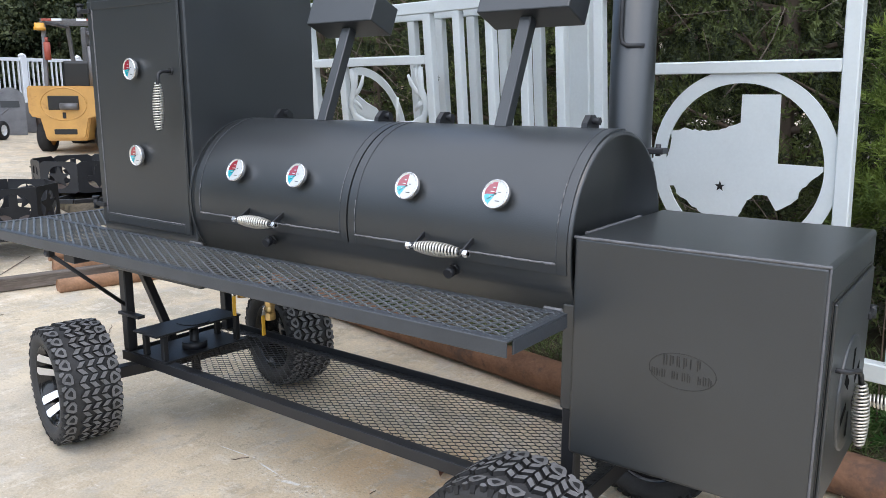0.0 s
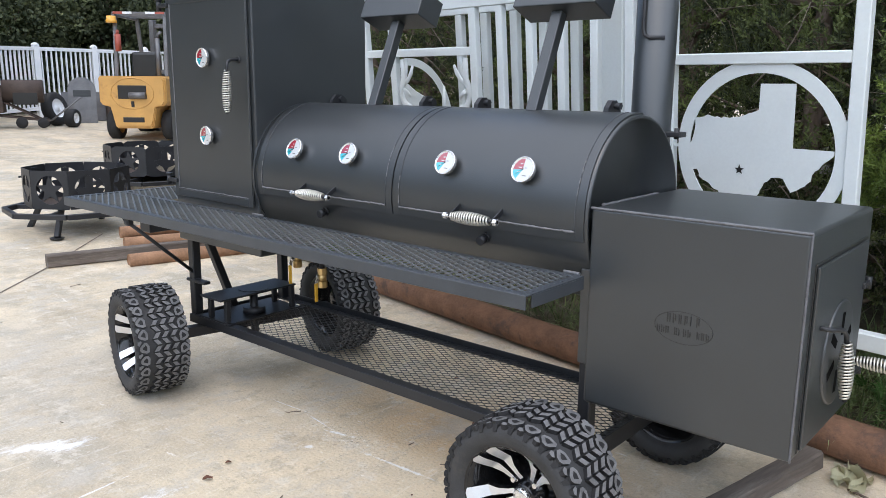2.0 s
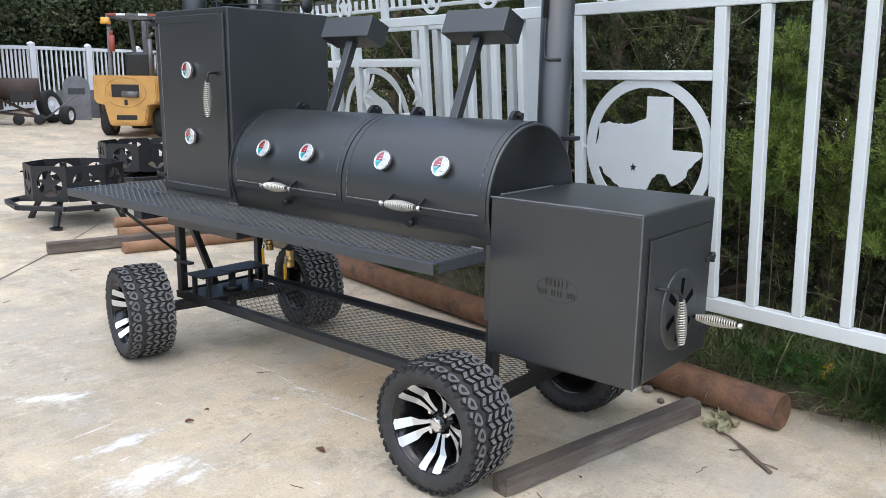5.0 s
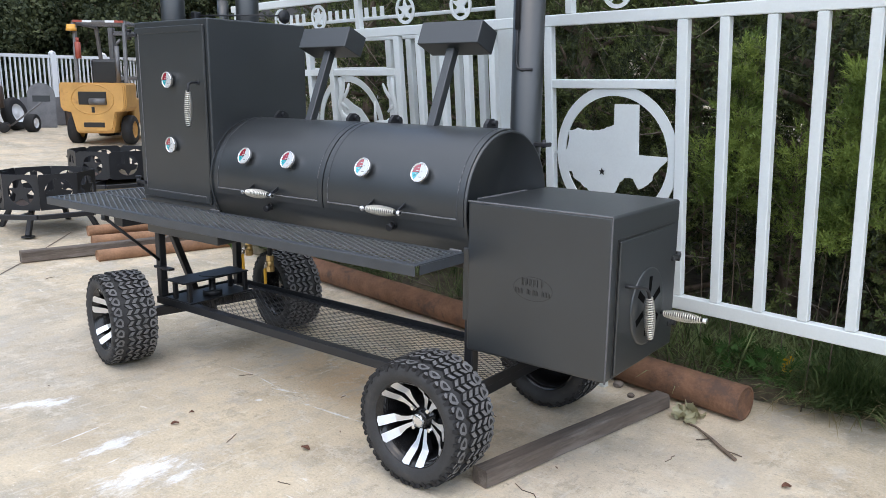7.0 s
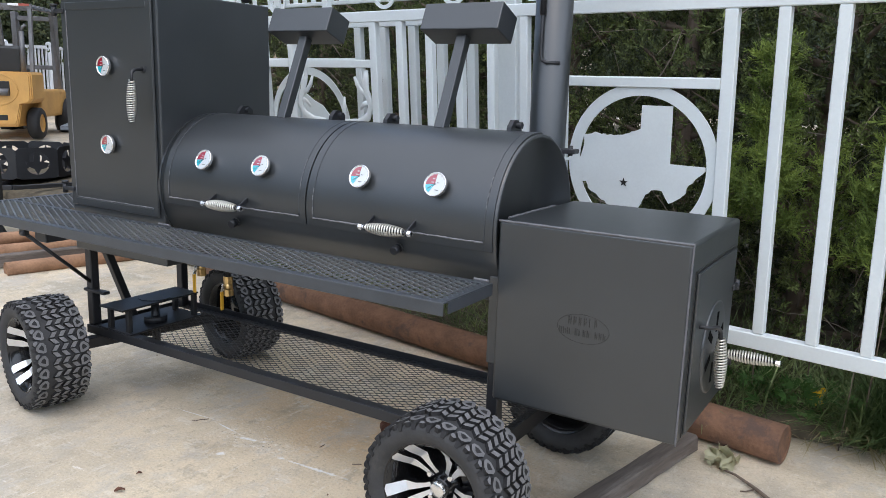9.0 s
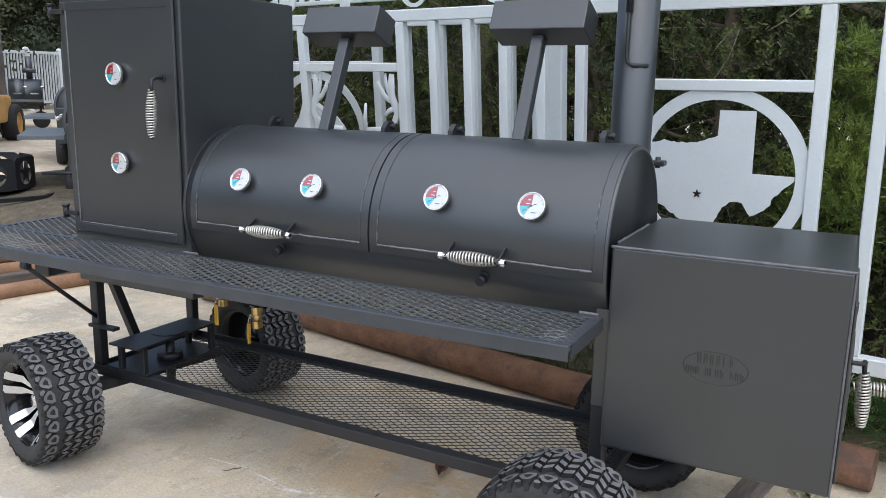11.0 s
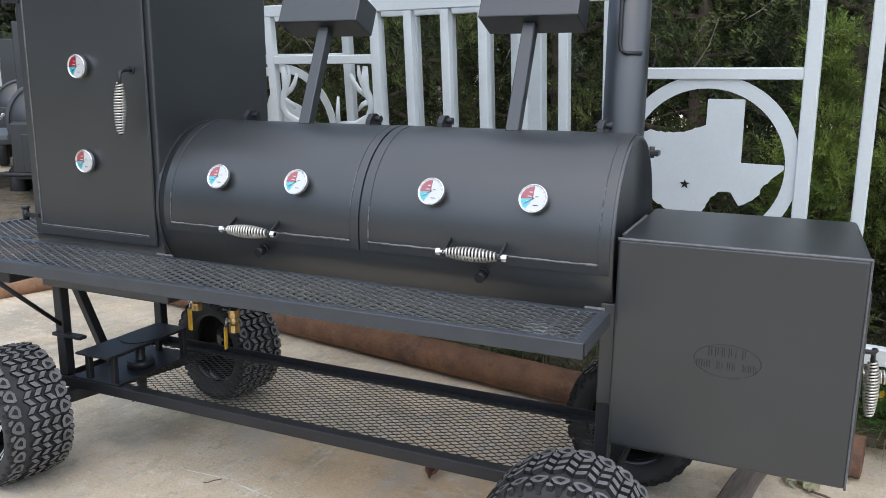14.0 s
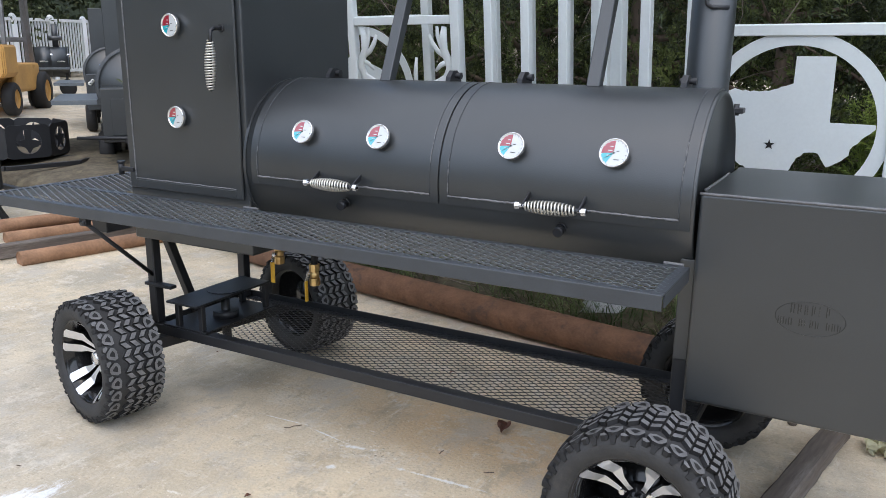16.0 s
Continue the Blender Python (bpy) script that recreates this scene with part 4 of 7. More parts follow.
def build_wheel(m):
    """An off-road tyre on a twin-spoke alloy rim; its outer side faces -y of m."""
    w = 0.108
    bm = bmesh.new()
    lathe(bm, [(0.166, -0.086), (0.158, -0.080), (0.148, -0.060), (0.140, 0.03), (0.150, 0.08), (0.166, 0.086)], 56, 'Y')
    bm.transform(m)
    wheel = part("wheel", bm, GLOSS_BLACK, PIT, "off-road wheel with a machined alloy rim")
    bm = bmesh.new()
    prof = [(0.166, -0.084), (0.172, -0.094), (0.192, -0.106), (0.212, -0.1075), (0.228, -0.103), (0.2385, -0.088), (0.241, -0.04), (0.2415, 0.0), (0.241, 0.04), (0.2385, 0.088), (0.228, 0.103), (0.212, 0.1075), (0.192, 0.106), (0.172, 0.094), (0.166, 0.084)]
    lathe(bm, prof, 72, 'Y')
    bm.transform(m)
    part("tyre", bm, SIDEWALL, wheel, "black rubber tyre")
    bm = bmesh.new()
    n = 27
    p = 360 / n
    r0, r1 = 0.2400, 0.2540
    for k in range(n):
        a = k * p
        # centre: rows of three slanted lugs, leaning one way and then the other
        for y in (-0.046, -0.0115, 0.023):
            lean, wide = 0.017, 0.0195
            tread_block(bm, [(a + 0.05 * p, y), (a + 0.05 * p, y + wide), (a + 0.47 * p, y + wide + lean), (a + 0.47 * p, y + lean)], r0, r1, 0.07)
            tread_block(bm, [(a + 0.55 * p, y + lean), (a + 0.55 * p, y + wide + lean), (a + 0.97 * p, y + wide), (a + 0.97 * p, y)], r0, r1 + 0.0004, 0.07)
        # shoulder lugs; a dark face laid on each top paints the shade of its open middle
        for sgn in (-1, 1):
            o = a + (0 if sgn < 0 else 0.5 * p)
            tread_block(bm, [(o + 0.06 * p, sgn * 0.0610), (o + 0.58 * p, sgn * 0.0595), (o + 0.86 * p, sgn * 0.068), (o + 0.90 * p, sgn * 0.080), (o + 0.60 * p, sgn * 0.0985), (o + 0.34 * p, sgn * 0.1015), (o + 0.16 * p, sgn * 0.095), (o - 0.02 * p, sgn * 0.074)][::(1 if sgn < 0 else -1)], r0 - 0.008, r1 - 0.0050, 0.08)
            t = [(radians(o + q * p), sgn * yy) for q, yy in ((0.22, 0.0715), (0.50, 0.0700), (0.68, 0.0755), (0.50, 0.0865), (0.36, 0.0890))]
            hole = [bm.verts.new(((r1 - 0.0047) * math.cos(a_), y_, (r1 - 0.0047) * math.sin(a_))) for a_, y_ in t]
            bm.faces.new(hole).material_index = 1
            tread_block(bm, [(o + 0.62 * p, sgn * 0.0985), (o + 0.90 * p, sgn * 0.086), (o + 1.06 * p, sgn * 0.089), (o + 0.98 * p, sgn * 0.1035), (o + 0.74 * p, sgn * 0.1055)][::(1 if sgn < 0 else -1)], r0 - 0.012, r1 - 0.0105, 0.08)
            # cleats that run down the sidewall
            v = []
            for aa, yy, rr in ((o + 0.20 * p, 0.1015, 0.2405), (o + 0.56 * p, 0.1015, 0.2405), (o + 0.50 * p, 0.1085, 0.222), (o + 0.28 * p, 0.1085, 0.222)):
                t = radians(aa)
                v.append(bm.verts.new((rr * math.cos(t), sgn * yy, rr * math.sin(t))))
            q = []
            for aa, yy, rr in ((o + 0.18 * p, 0.090, 0.240), (o + 0.58 * p, 0.090, 0.240), (o + 0.52 * p, 0.100, 0.212), (o + 0.26 * p, 0.100, 0.212)):
                t = radians(aa)
                q.append(bm.verts.new((rr * math.cos(t), sgn * yy, rr * math.sin(t))))
            bm.faces.new(v).material_index = 1
            for i in range(4):
                bm.faces.new((v[i], q[i], q[(i + 1) % 4], v[(i + 1) % 4])).material_index = 1
    bmesh.ops.recalc_face_normals(bm, faces=bm.faces[:])
    bm.transform(m)
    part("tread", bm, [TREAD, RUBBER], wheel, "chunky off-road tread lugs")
    # rim: lip, five twin spokes with a creased outer end, hub
    bm = bmesh.new()
    lathe(bm, [(0.148, -0.058), (0.158, -0.070), (0.165, -0.084), (0.169, -0.093), (0.173, -0.094), (0.174, -0.086)], 64, 'Y')
    bm.transform(m)
    part("rim_lip", bm, GLOSS_BLACK, wheel, "gloss black rim lip")
    for k in range(5):
        b = bmesh.new()
        for s in (-1, 1):
            rows = []
            for rr, half, off, y, d in ((0.044, 0.0075, 0.0110, -0.018, 0.020), (0.060, 0.0070, 0.0125, -0.024, 0.022), (0.088, 0.0095, 0.0175, -0.034, 0.024), (0.114, 0.0165, 0.0275, -0.044, 0.024), (0.116, 0.0170, 0.0282, -0.0455, 0.024), (0.148, 0.0190, 0.0335, -0.080, 0.020), (0.1675, 0.0200, 0.0360, -0.0930, 0.010)):
                c = s * off
                x = math.sqrt(rr * rr - c * c) if rr > 0.16 else rr
                rows.append([b.verts.new((x, yy, c + q)) for q, yy in ((-half, y), (half, y), (half * 0.92, y + d), (-half * 0.92, y + d))])
            for a, c in zip(rows, rows[1:]):
                for i in range(4):
                    f = b.faces.new((a[i], a[(i + 1) % 4], c[(i + 1) % 4], c[i]))
                    f.material_index = 0 if i == 0 else 1
            b.faces.new(rows[0]).material_index = 1
            b.faces.new(rows[-1][::-1])
        bmesh.ops.recalc_face_normals(b, faces=b.faces[:])
        b.transform(m @ pose(0, 0, 0, 0, 72 * k + 18, 0))
        part("spoke", b, [ALLOY, GLOSS_BLACK], wheel, "machined twin spoke")
    bm = bmesh.new()
    lathe(bm, [(0.0, -0.052), (0.023, -0.052), (0.0265, -0.049), (0.0275, -0.036), (0.0, -0.036)], 32, 'Y')
    bm.transform(m)
    part("hub_cap", bm, CHROME, wheel, "chrome hub cap")
    bm = bmesh.new()
    lathe(bm, [(0.0, -0.0355), (0.030, -0.0355), (0.034, -0.030), (0.036, -0.012), (0.054, -0.010), (0.056, 0.006), (0.0, 0.006)], 32, 'Y')
    bm.transform(m)
    part("hub", bm, GLOSS_BLACK, wheel, "gloss black hub")
    for k in range(4):
        bm = bmesh.new()
        t = radians(90 * k + 45)
        rod(bm, (0.054 * math.cos(t), -0.034, 0.054 * math.sin(t)), (0.054 * math.cos(t), 0.004, 0.054 * math.sin(t)), 0.0085, 6, smooth=False)
        bm.transform(m)
        part("lug_nut", bm, CHROME, wheel)
    bm = bmesh.new()
    lathe(bm, [(0.0, 0.006), (0.142, 0.026), (0.142, 0.04), (0.0, 0.04)], 40, 'Y')
    bm.transform(m)
    part("brake_plate", bm, GLOSS_BLACK, wheel)


# rear axle straight, steering axle turned a little
STEER = 12.0
WIDE = Matrix.Diagonal((1, 1.11, 1, 1))
sd = Vector((math.sin(radians(STEER)), math.cos(radians(STEER)), 0))
pivot = Vector((-2.962, 2.18, 0.2555))
fr, br = Vector((-0.905, 1.690, 0.2555)), Vector((-0.905, 2.69, 0.2555))
build_wheel(Matrix.Translation(pivot - 0.515 * sd) @ pose(0, 0, 0, 0, 38, -STEER) @ WIDE)
build_wheel(Matrix.Translation(pivot + 0.515 * sd) @ pose(0, 0, 0, 0, 47, 180 - STEER) @ WIDE)
build_wheel(Matrix.Translation(fr) @ pose(0, 0, 0, 0, -5, 0) @ WIDE)
build_wheel(Matrix.Translation(br) @ pose(0, 0, 0, 0, 33, 180) @ WIDE)
for p, q in ((pivot - 0.45 * sd, pivot + 0.45 * sd), (fr + Vector((0, 0.06, 0)), br - Vector((0, 0.06, 0)))):
    bm = bmesh.new()
    bar(bm, p - Vector((0, 0, 0.005)), q - Vector((0, 0, 0.005)), 0.05, 0.05, 0.003)
    part("axle", bm, FRAME_STEEL, PIT, "square steel axle beam")


def build_valve(x, y, z, edge_on):
    """A brass ball valve on a drain pipe; its lever hangs down, seen edge-on or flat."""
    bm = bmesh.new()
    rod(bm, (x, y, z + 0.03), (x, y, 0.80), 0.013, 12)
    part("drain_pipe", bm, FRAME_STEEL, PIT)
    bm = bmesh.new()
    rod(bm, (x, y, z - 0.045), (x, y, z - 0.015), 0.022, 8, smooth=False)
    rod(bm, (x, y, z - 0.018), (x, y, z + 0.018), 0.019, 14)
    rod(bm, (x, y, z + 0.015), (x, y, z + 0.045), 0.022, 8, smooth=False)
    valve = part("drain_valve", bm, BRASS, PIT, "brass ball valve under the barrel")
    bm = bmesh.new()
    if edge_on:
        rod(bm, (x, y, z), (x - 0.040, y, z), 0.007, 8)
        rod(bm, (x - 0.030, y, z), (x - 0.037, y, z), 0.011, 6, smooth=False)
        bar(bm, (x - 0.034, y, z), (x - 0.046, y, z - 0.036), 0.018, 0.003, 0.001)
    else:
        rod(bm, (x, y, z), (x, y - 0.040, z), 0.007, 8)
        rod(bm, (x, y - 0.030, z), (x, y - 0.037, z), 0.011, 6, smooth=False)
        bar(bm, (x, y - 0.034, z), (x, y - 0.044, z - 0.036), 0.003, 0.018, 0.001)
    part("valve_stem", bm, CHROME, valve, "bright stem and nut")
    bm = bmesh.new()
    if edge_on:
        box(bm, x - 0.0495, x - 0.0425, y - 0.010, y + 0.010, z - 0.125, z - 0.034, 0.003)
    else:
        box(bm, x - 0.011, x + 0.011, y - 0.0485, y - 0.041, z - 0.120, z - 0.030, 0.003)
    part("valve_lever", bm, YELLOW_GRIP, valve, "yellow vinyl lever")


build_valve(-2.41, 2.19, 0.565, True)
build_valve(-2.612, 2.21, 0.625, False)


# ---- white steel gates standing behind the pit ----
GU = Vector((1, -0.14, 0)).normalized()
GV = Vector((0, -0.09, 1)).normalized()
GN = GV.cross(GU).normalized()
GV = GU.cross(GN).normalized()


def gate_pose(back=0.0, along=0.0):
    o = Vector((-0.41, 2.977, 0)) + GN * back + GU * along
    return Matrix(((GU.x, GN.x, GV.x, o.x), (GU.y, GN.y, GV.y, o.y), (GU.z, GN.z, GV.z, o.z), (0, 0, 0, 1)))


def gx(x):
    """Distance along the gate from its ring post, from a world x."""
    return (x + 0.41) * 1.0098


def gate_empty(name, m, label, category):
    ob = new(name)
    ob.matrix_basis = m
    ROOT[ob] = m
    return tagged(ob, label, category)


def local_part(name, bm, mat, parent, label=""):
    return part(name, bm, mat, parent, label, local=True)


# outline of the state silhouette, in metres from the middle of its ring
TEXAS = [(0.002, 0.243), (0.131, 0.243), (0.130, 0.015), (0.277, 0.014), (0.277, -0.001), (0.261, -0.017), (0.214, -0.061), (0.202, -0.097), (0.165, -0.127), (0.133, -0.145), (0.115, -0.119), (0.102, -0.097), (0.055, -0.098), (0.029, -0.120), (0.002, -0.174), (-0.016, -0.225), (-0.030, -0.282), (-0.060, -0.272), (-0.095, -0.215), (-0.146, -0.176), (-0.183, -0.152), (-0.235, -0.118), (-0.246, -0.089), (-0.279, -0.086), (-0.293, -0.035), (-0.282, 0.010), (-0.263, 0.052), (-0.258, 0.112), (-0.208, 0.125), (-0.151, 0.114), (-0.082, 0.119), (-0.028, 0.138), (-0.001, 0.149)]


def build_gate():
    g = gate_empty("gate", gate_pose(), "white-painted steel gate panel with state silhouette and stars", "gate")
    left, right = gx(-4.05), gx(1.40)
    t = 0.021
    for z0, z1, name in ((0.523, 0.588, "bottom_rail"), (1.822, 1.876, "top_rail"), (2.052, 2.100, "crown_rail")):
        bm = bmesh.new()
        box(bm, left, right, -t, t, z0, z1, 0.004)
        local_part(name, bm, WHITE_PAINT, g, "white square-tube rail")
    bars = [-4.0, -3.8, -3.57, -3.36, -3.135, -2.885, -2.230, -2.044, -1.852, -1.666, -1.480, -1.300, -1.109, -0.390, -0.203, -0.008, 0.180, 0.366, 0.555, 0.745, 0.935, 1.125]
    for x in bars:
        bm = bmesh.new()
        w = 0.025 if x in (-2.885, -2.230, -1.109, -0.390) else 0.0215
        box(bm, gx(x) - w, gx(x) + w, -t + 0.002, t - 0.002, 0.5885, 1.8215, 0.004)
        local_part("upright_bar", bm, WHITE_PAINT, g, "white square-tube upright")
    for a, b, z in ((-1.109, -0.390, 1.528), (-2.885, -2.230, 1.592), (-3.36, -2.885, 1.592)):
        bm = bmesh.new()
        box(bm, gx(a) + 0.0255, gx(b) - 0.0255, -t + 0.003, t - 0.003, z, z + 0.041, 0.003)
        local_part("middle_rail", bm, WHITE_PAINT, g)
    # ring with the state silhouette
    cx, cz = gx(-0.732), 1.210
    bm = bmesh.new()
    ring_plate(bm, cx, cz, 0.285, 0.336, -0.008, -0.002, 72)
    ring = local_part("silhouette_ring", bm, WHITE_PAINT, g, "flat white steel ring")
    bm = bmesh.new()
    rnd = random.Random(3)
    fine = []
    for i, (x, z) in enumerate(TEXAS):
        x, z = x * 1.015, z * 1.015
        fine.append((cx + x, cz + z))
        x2, z2 = (q * 1.015 for q in TEXAS[(i + 1) % len(TEXAS)])
        if 4 <= i <= 31:
            ln = math.hypot(x2 - x, z2 - z)
            k = int(ln / 0.014)
            for j in range(1, k):
                fine.append((cx + x + (x2 - x) * j / k + rnd.uniform(-0.004, 0.004), cz + z + (z2 - z) * j / k + rnd.uniform(-0.004, 0.004)))
    plate(bm, fine, -0.0078, -0.0022)
    local_part("state_silhouette", bm, WHITE_PAINT, ring, "white cut-out state shape")
    bm = bmesh.new()
    plate(bm, star_outline(gx(-0.800), 1.132, 0.020), -0.0095, -0.0080)
    local_part("small_star", bm, DIAL_BLACK, ring, "small dark cut star")
    bm = bmesh.new()
    box(bm, cx - 0.355, cx - 0.255, -0.0076, -0.0024, cz - 0.006, cz + 0.006, 0)
    local_part("ring_tab", bm, WHITE_PAINT, ring)
    # star medallions between the two upper rails
    for x in (-3.86, -3.42, -2.985, -2.145, -1.700, -1.26, -0.72, -0.305, 0.30, 0.86):
        bm = bmesh.new()
        ring_plate(bm, gx(x), 1.964, 0.062, 0.080, -0.008, 0.0, 36)
        med = local_part("star_medallion", bm, WHITE_PAINT, g, "white ringed star")
        bm = bmesh.new()
        plate(bm, star_outline(gx(x), 1.964, 0.068), -0.007, -0.001)
        local_part("star", bm, WHITE_PAINT, med)
    for x in (-4.0, -2.575, -0.98, 0.58):
        bm = bmesh.new()
        box(bm, gx(x) - 0.02, gx(x) + 0.02, -t + 0.002, t - 0.002, 1.8765, 2.0515, 0.003)
        local_part("short_post", bm, WHITE_PAINT, g)
    for x in (-1.0, -0.80):
        bm = bmesh.new()
        box(bm, gx(x) - 0.022, gx(x) + 0.022, -t + 0.002, t - 0.002, -0.01, 0.5225, 0.003)
        local_part("leg", bm, WHITE_PAINT, g, "white square-tube gate leg")
    # antler cut-outs that rise from the two posts and meet at a low brow
    for x, s in ((-2.860, 1), (-2.255, -1)):
        bm = bmesh.new()
        o = gx(x)
        tines = (([(0.225, 1.290), (0.120, 1.300), (0.045, 1.335), (0.018, 1.385), (0.030, 1.430), (0.050, 1.470), (0.052, 1.520), (0.044, 1.580)], 0.026),
                 ([(0.045, 1.455), (0.072, 1.500), (0.084, 1.540), (0.086, 1.584)], 0.014),
                 ([(0.040, 1.440), (0.090, 1.470), (0.118, 1.505), (0.136, 1.545)], 0.016),
                 ([(0.030, 1.420), (0.075, 1.400), (0.105, 1.372)], 0.014))
        for pts, r in tines:
            q = [(o + s * u, -0.004, v) for u, v in pts]
            b = bmesh.new()
            sweep(b, q, [r, *[r * 0.9] * (len(q) - 2), r * 0.6], 8)
            b.transform(Matrix.Translation((0, -0.003, 0)) @ Matrix.Diagonal((1, 0.3, 1, 1)))
            merge(bm, b)
        local_part("antler", bm, WHITE_PAINT, g, "white cut-out antler")
    bm = bmesh.new()
    sweep(bm, [(gx(-2.485), -0.004, 1.29), (gx(-2.484), -0.004, 1.36), (gx(-2.474), -0.004, 1.436)], [0.016, 0.013, 0.008], 8)
    bm.transform(Matrix.Translation((0, -0.003, 0)) @ Matrix.Diagonal((1, 0.3, 1, 1)))
    local_part("brow_tine", bm, WHITE_PAINT, g)
    return g


build_gate()


def build_back_gate():
    g = gate_empty("back_gate", gate_pose(0.25, -0.163), "second white steel gate panel stored behind the first", "gate")
    left, right = gx(-4.0), gx(-1.497)
    t = 0.021
    for z0, z1 in ((0.523, 0.588), (1.80, 1.852), (1.930, 1.952), (2.085, 2.125)):
        bm = bmesh.new()
        box(bm, left, right, -t, t, z0, z1, 0.004)
        local_part("rail", bm, WHITE_PAINT, g)
    for x in (-3.95, -3.75, -3.32, -2.435, -2.238, -2.022, -1.825, -1.626):
        bm = bmesh.new()
        box(bm, gx(x) - 0.026, gx(x) + 0.026, -t + 0.002, t - 0.002, 0.5885, 1.7995, 0.004)
        local_part("upright_bar", bm, WHITE_PAINT, g)
    # end plate
    bm = bmesh.new()
    box(bm, gx(-1.495), gx(-1.342), -0.03, 0.03, 0.523, 2.13, 0.006)
    local_part("end_post", bm, WHITE_PAINT, g, "broad white steel end post")
    # nameplate lettering as bars
    for k in range(14):
        if k in (3, 10):
            continue
        bm = bmesh.new()
        x = gx(-3.53) + 0.080 * k
        box(bm, x, x + 0.040, -0.006, 0.0, 1.9525, 2.012, 0.002)
        local_part("nameplate_bar", bm, WHITE_PAINT, g, "plain white bar of the nameplate")
    cx, cz = gx(-2.90), 1.210
    bm = bmesh.new()
    ring_plate(bm, cx, cz, 0.323, 0.367, -0.008, -0.002, 64)
    ring = local_part("silhouette_ring", bm, WHITE_PAINT, g, "flat white steel ring")
    bm = bmesh.new()
    shape = [(-0.33, 0.02), (-0.27, 0.05), (-0.20, 0.045), (-0.15, 0.10), (-0.11, 0.19), (-0.07, 0.225), (-0.02, 0.21), (0.05, 0.17), (0.13, 0.14), (0.20, 0.07), (0.25, 0.0), (0.31, -0.10), (0.335, -0.14), (0.31, -0.15), (0.25, -0.06), (0.19, -0.01), (0.21, -0.06), (0.16, -0.05), (0.10, 0.02), (0.05, 0.03), (0.055, -0.05), (0.03, -0.12), (0.005, -0.115), (0.02, -0.03), (-0.02, 0.02), (-0.05, -0.02), (-0.03, -0.08), (-0.055, -0.09), (-0.09, -0.02), (-0.13, 0.02), (-0.20, -0.01), (-0.27, 0.0), (-0.33, -0.02)]
    plate(bm, [(cx + u, cz + v) for u, v in shape], -0.0078, -0.0022)
    local_part("leaping_silhouette", bm, WHITE_PAINT, ring, "white cut-out leaping shape")
    bm = bmesh.new()
    box(bm, gx(-3.32) + 0.027, gx(-2.435) - 0.027, -t + 0.003, t - 0.003, 1.590, 1.630, 0.003)
    local_part("middle_rail", bm, WHITE_PAINT, g)
    # spacers that tie it to the front gate
    for x in (-3.80, -3.45):
        for z in (0.545, 1.825):
            bm = bmesh.new()
            box(bm, gx(x) - 0.02, gx(x) + 0.02, -0.2285, -0.0215, z - 0.02, z + 0.02, 0.003)
            local_part("spacer", bm, WHITE_PAINT, g)


build_back_gate()
# posts that carry the front gate, beyond its ends
for x in (1.46,):
    bm = bmesh.new()
    y = 2.92 - 0.14 * x
    box(bm, x - 0.06, x + 0.06, y - 0.16, y + 0.02, -0.02, 2.3, 0.006)
    solid("gate_post", bm, WHITE_PAINT, "white square steel gate post", "gate post", "gate posts")


# ---- loose steel and timber on the slab ----
def tube(name, p0, p1, r, wall, mat, label, category, group=""):
    d = (Vector(p1) - Vector(p0))
    ob = thing(name, p0, label, category, group)
    bm = bmesh.new()
    m, ln = frame_to(p0, p1)
    seg = 32
    n = 10
    rnd = random.Random(int(r * 1000))
    lathe(bm, [(r - wall, 0.02), (r - wall, 0), (r, 0), *[(r * (1 + rnd.uniform(-0.006, 0.006)), ln * i / n) for i in range(1, n)], (r, ln), (r - wall, ln), (r - wall, ln - 0.02)], seg, 'Z')
    bm.transform(m)
    part("pipe_wall", bm, mat, ob)
    for a in (0.004, ln - 0.004):
        bm = bmesh.new()
        lathe(bm, [(r - wall, a), (0.001, a)], seg, 'Z')
        bm.transform(m)
        part("pipe_fill", bm, mat, ob, "dirt-packed pipe end")
    return ob


tube("rusty_pipe", (-0.085, 3.055, 0.083), (-4.3, 3.80, 0.083), 0.083, 0.012, RUST, "long thick rust-brown steel pipe lying on the slab edge", "pipe")
tube("rusty_pipe", (-5.46, 2.84, 0.068), (-4.95, 5.0, 0.055), 0.055, 0.006, RUST_LIGHT, "thin rust-orange steel pipe lying on the concrete", "pipe", "stored pipes")
tube("rusty_pipe", (-6.02, 3.10, 0.088), (-5.4, 5.2, 0.070), 0.055, 0.006, RUST_LIGHT, "thin rust-orange steel pipe lying on the concrete", "pipe", "stored pipes")
tube("rusty_pipe", (-6.12, 3.12, 0.172), (-5.55, 5.2, 0.155), 0.050, 0.006, RUST_LIGHT, "thin rust-orange steel pipe lying on the concrete", "pipe", "stored pipes")


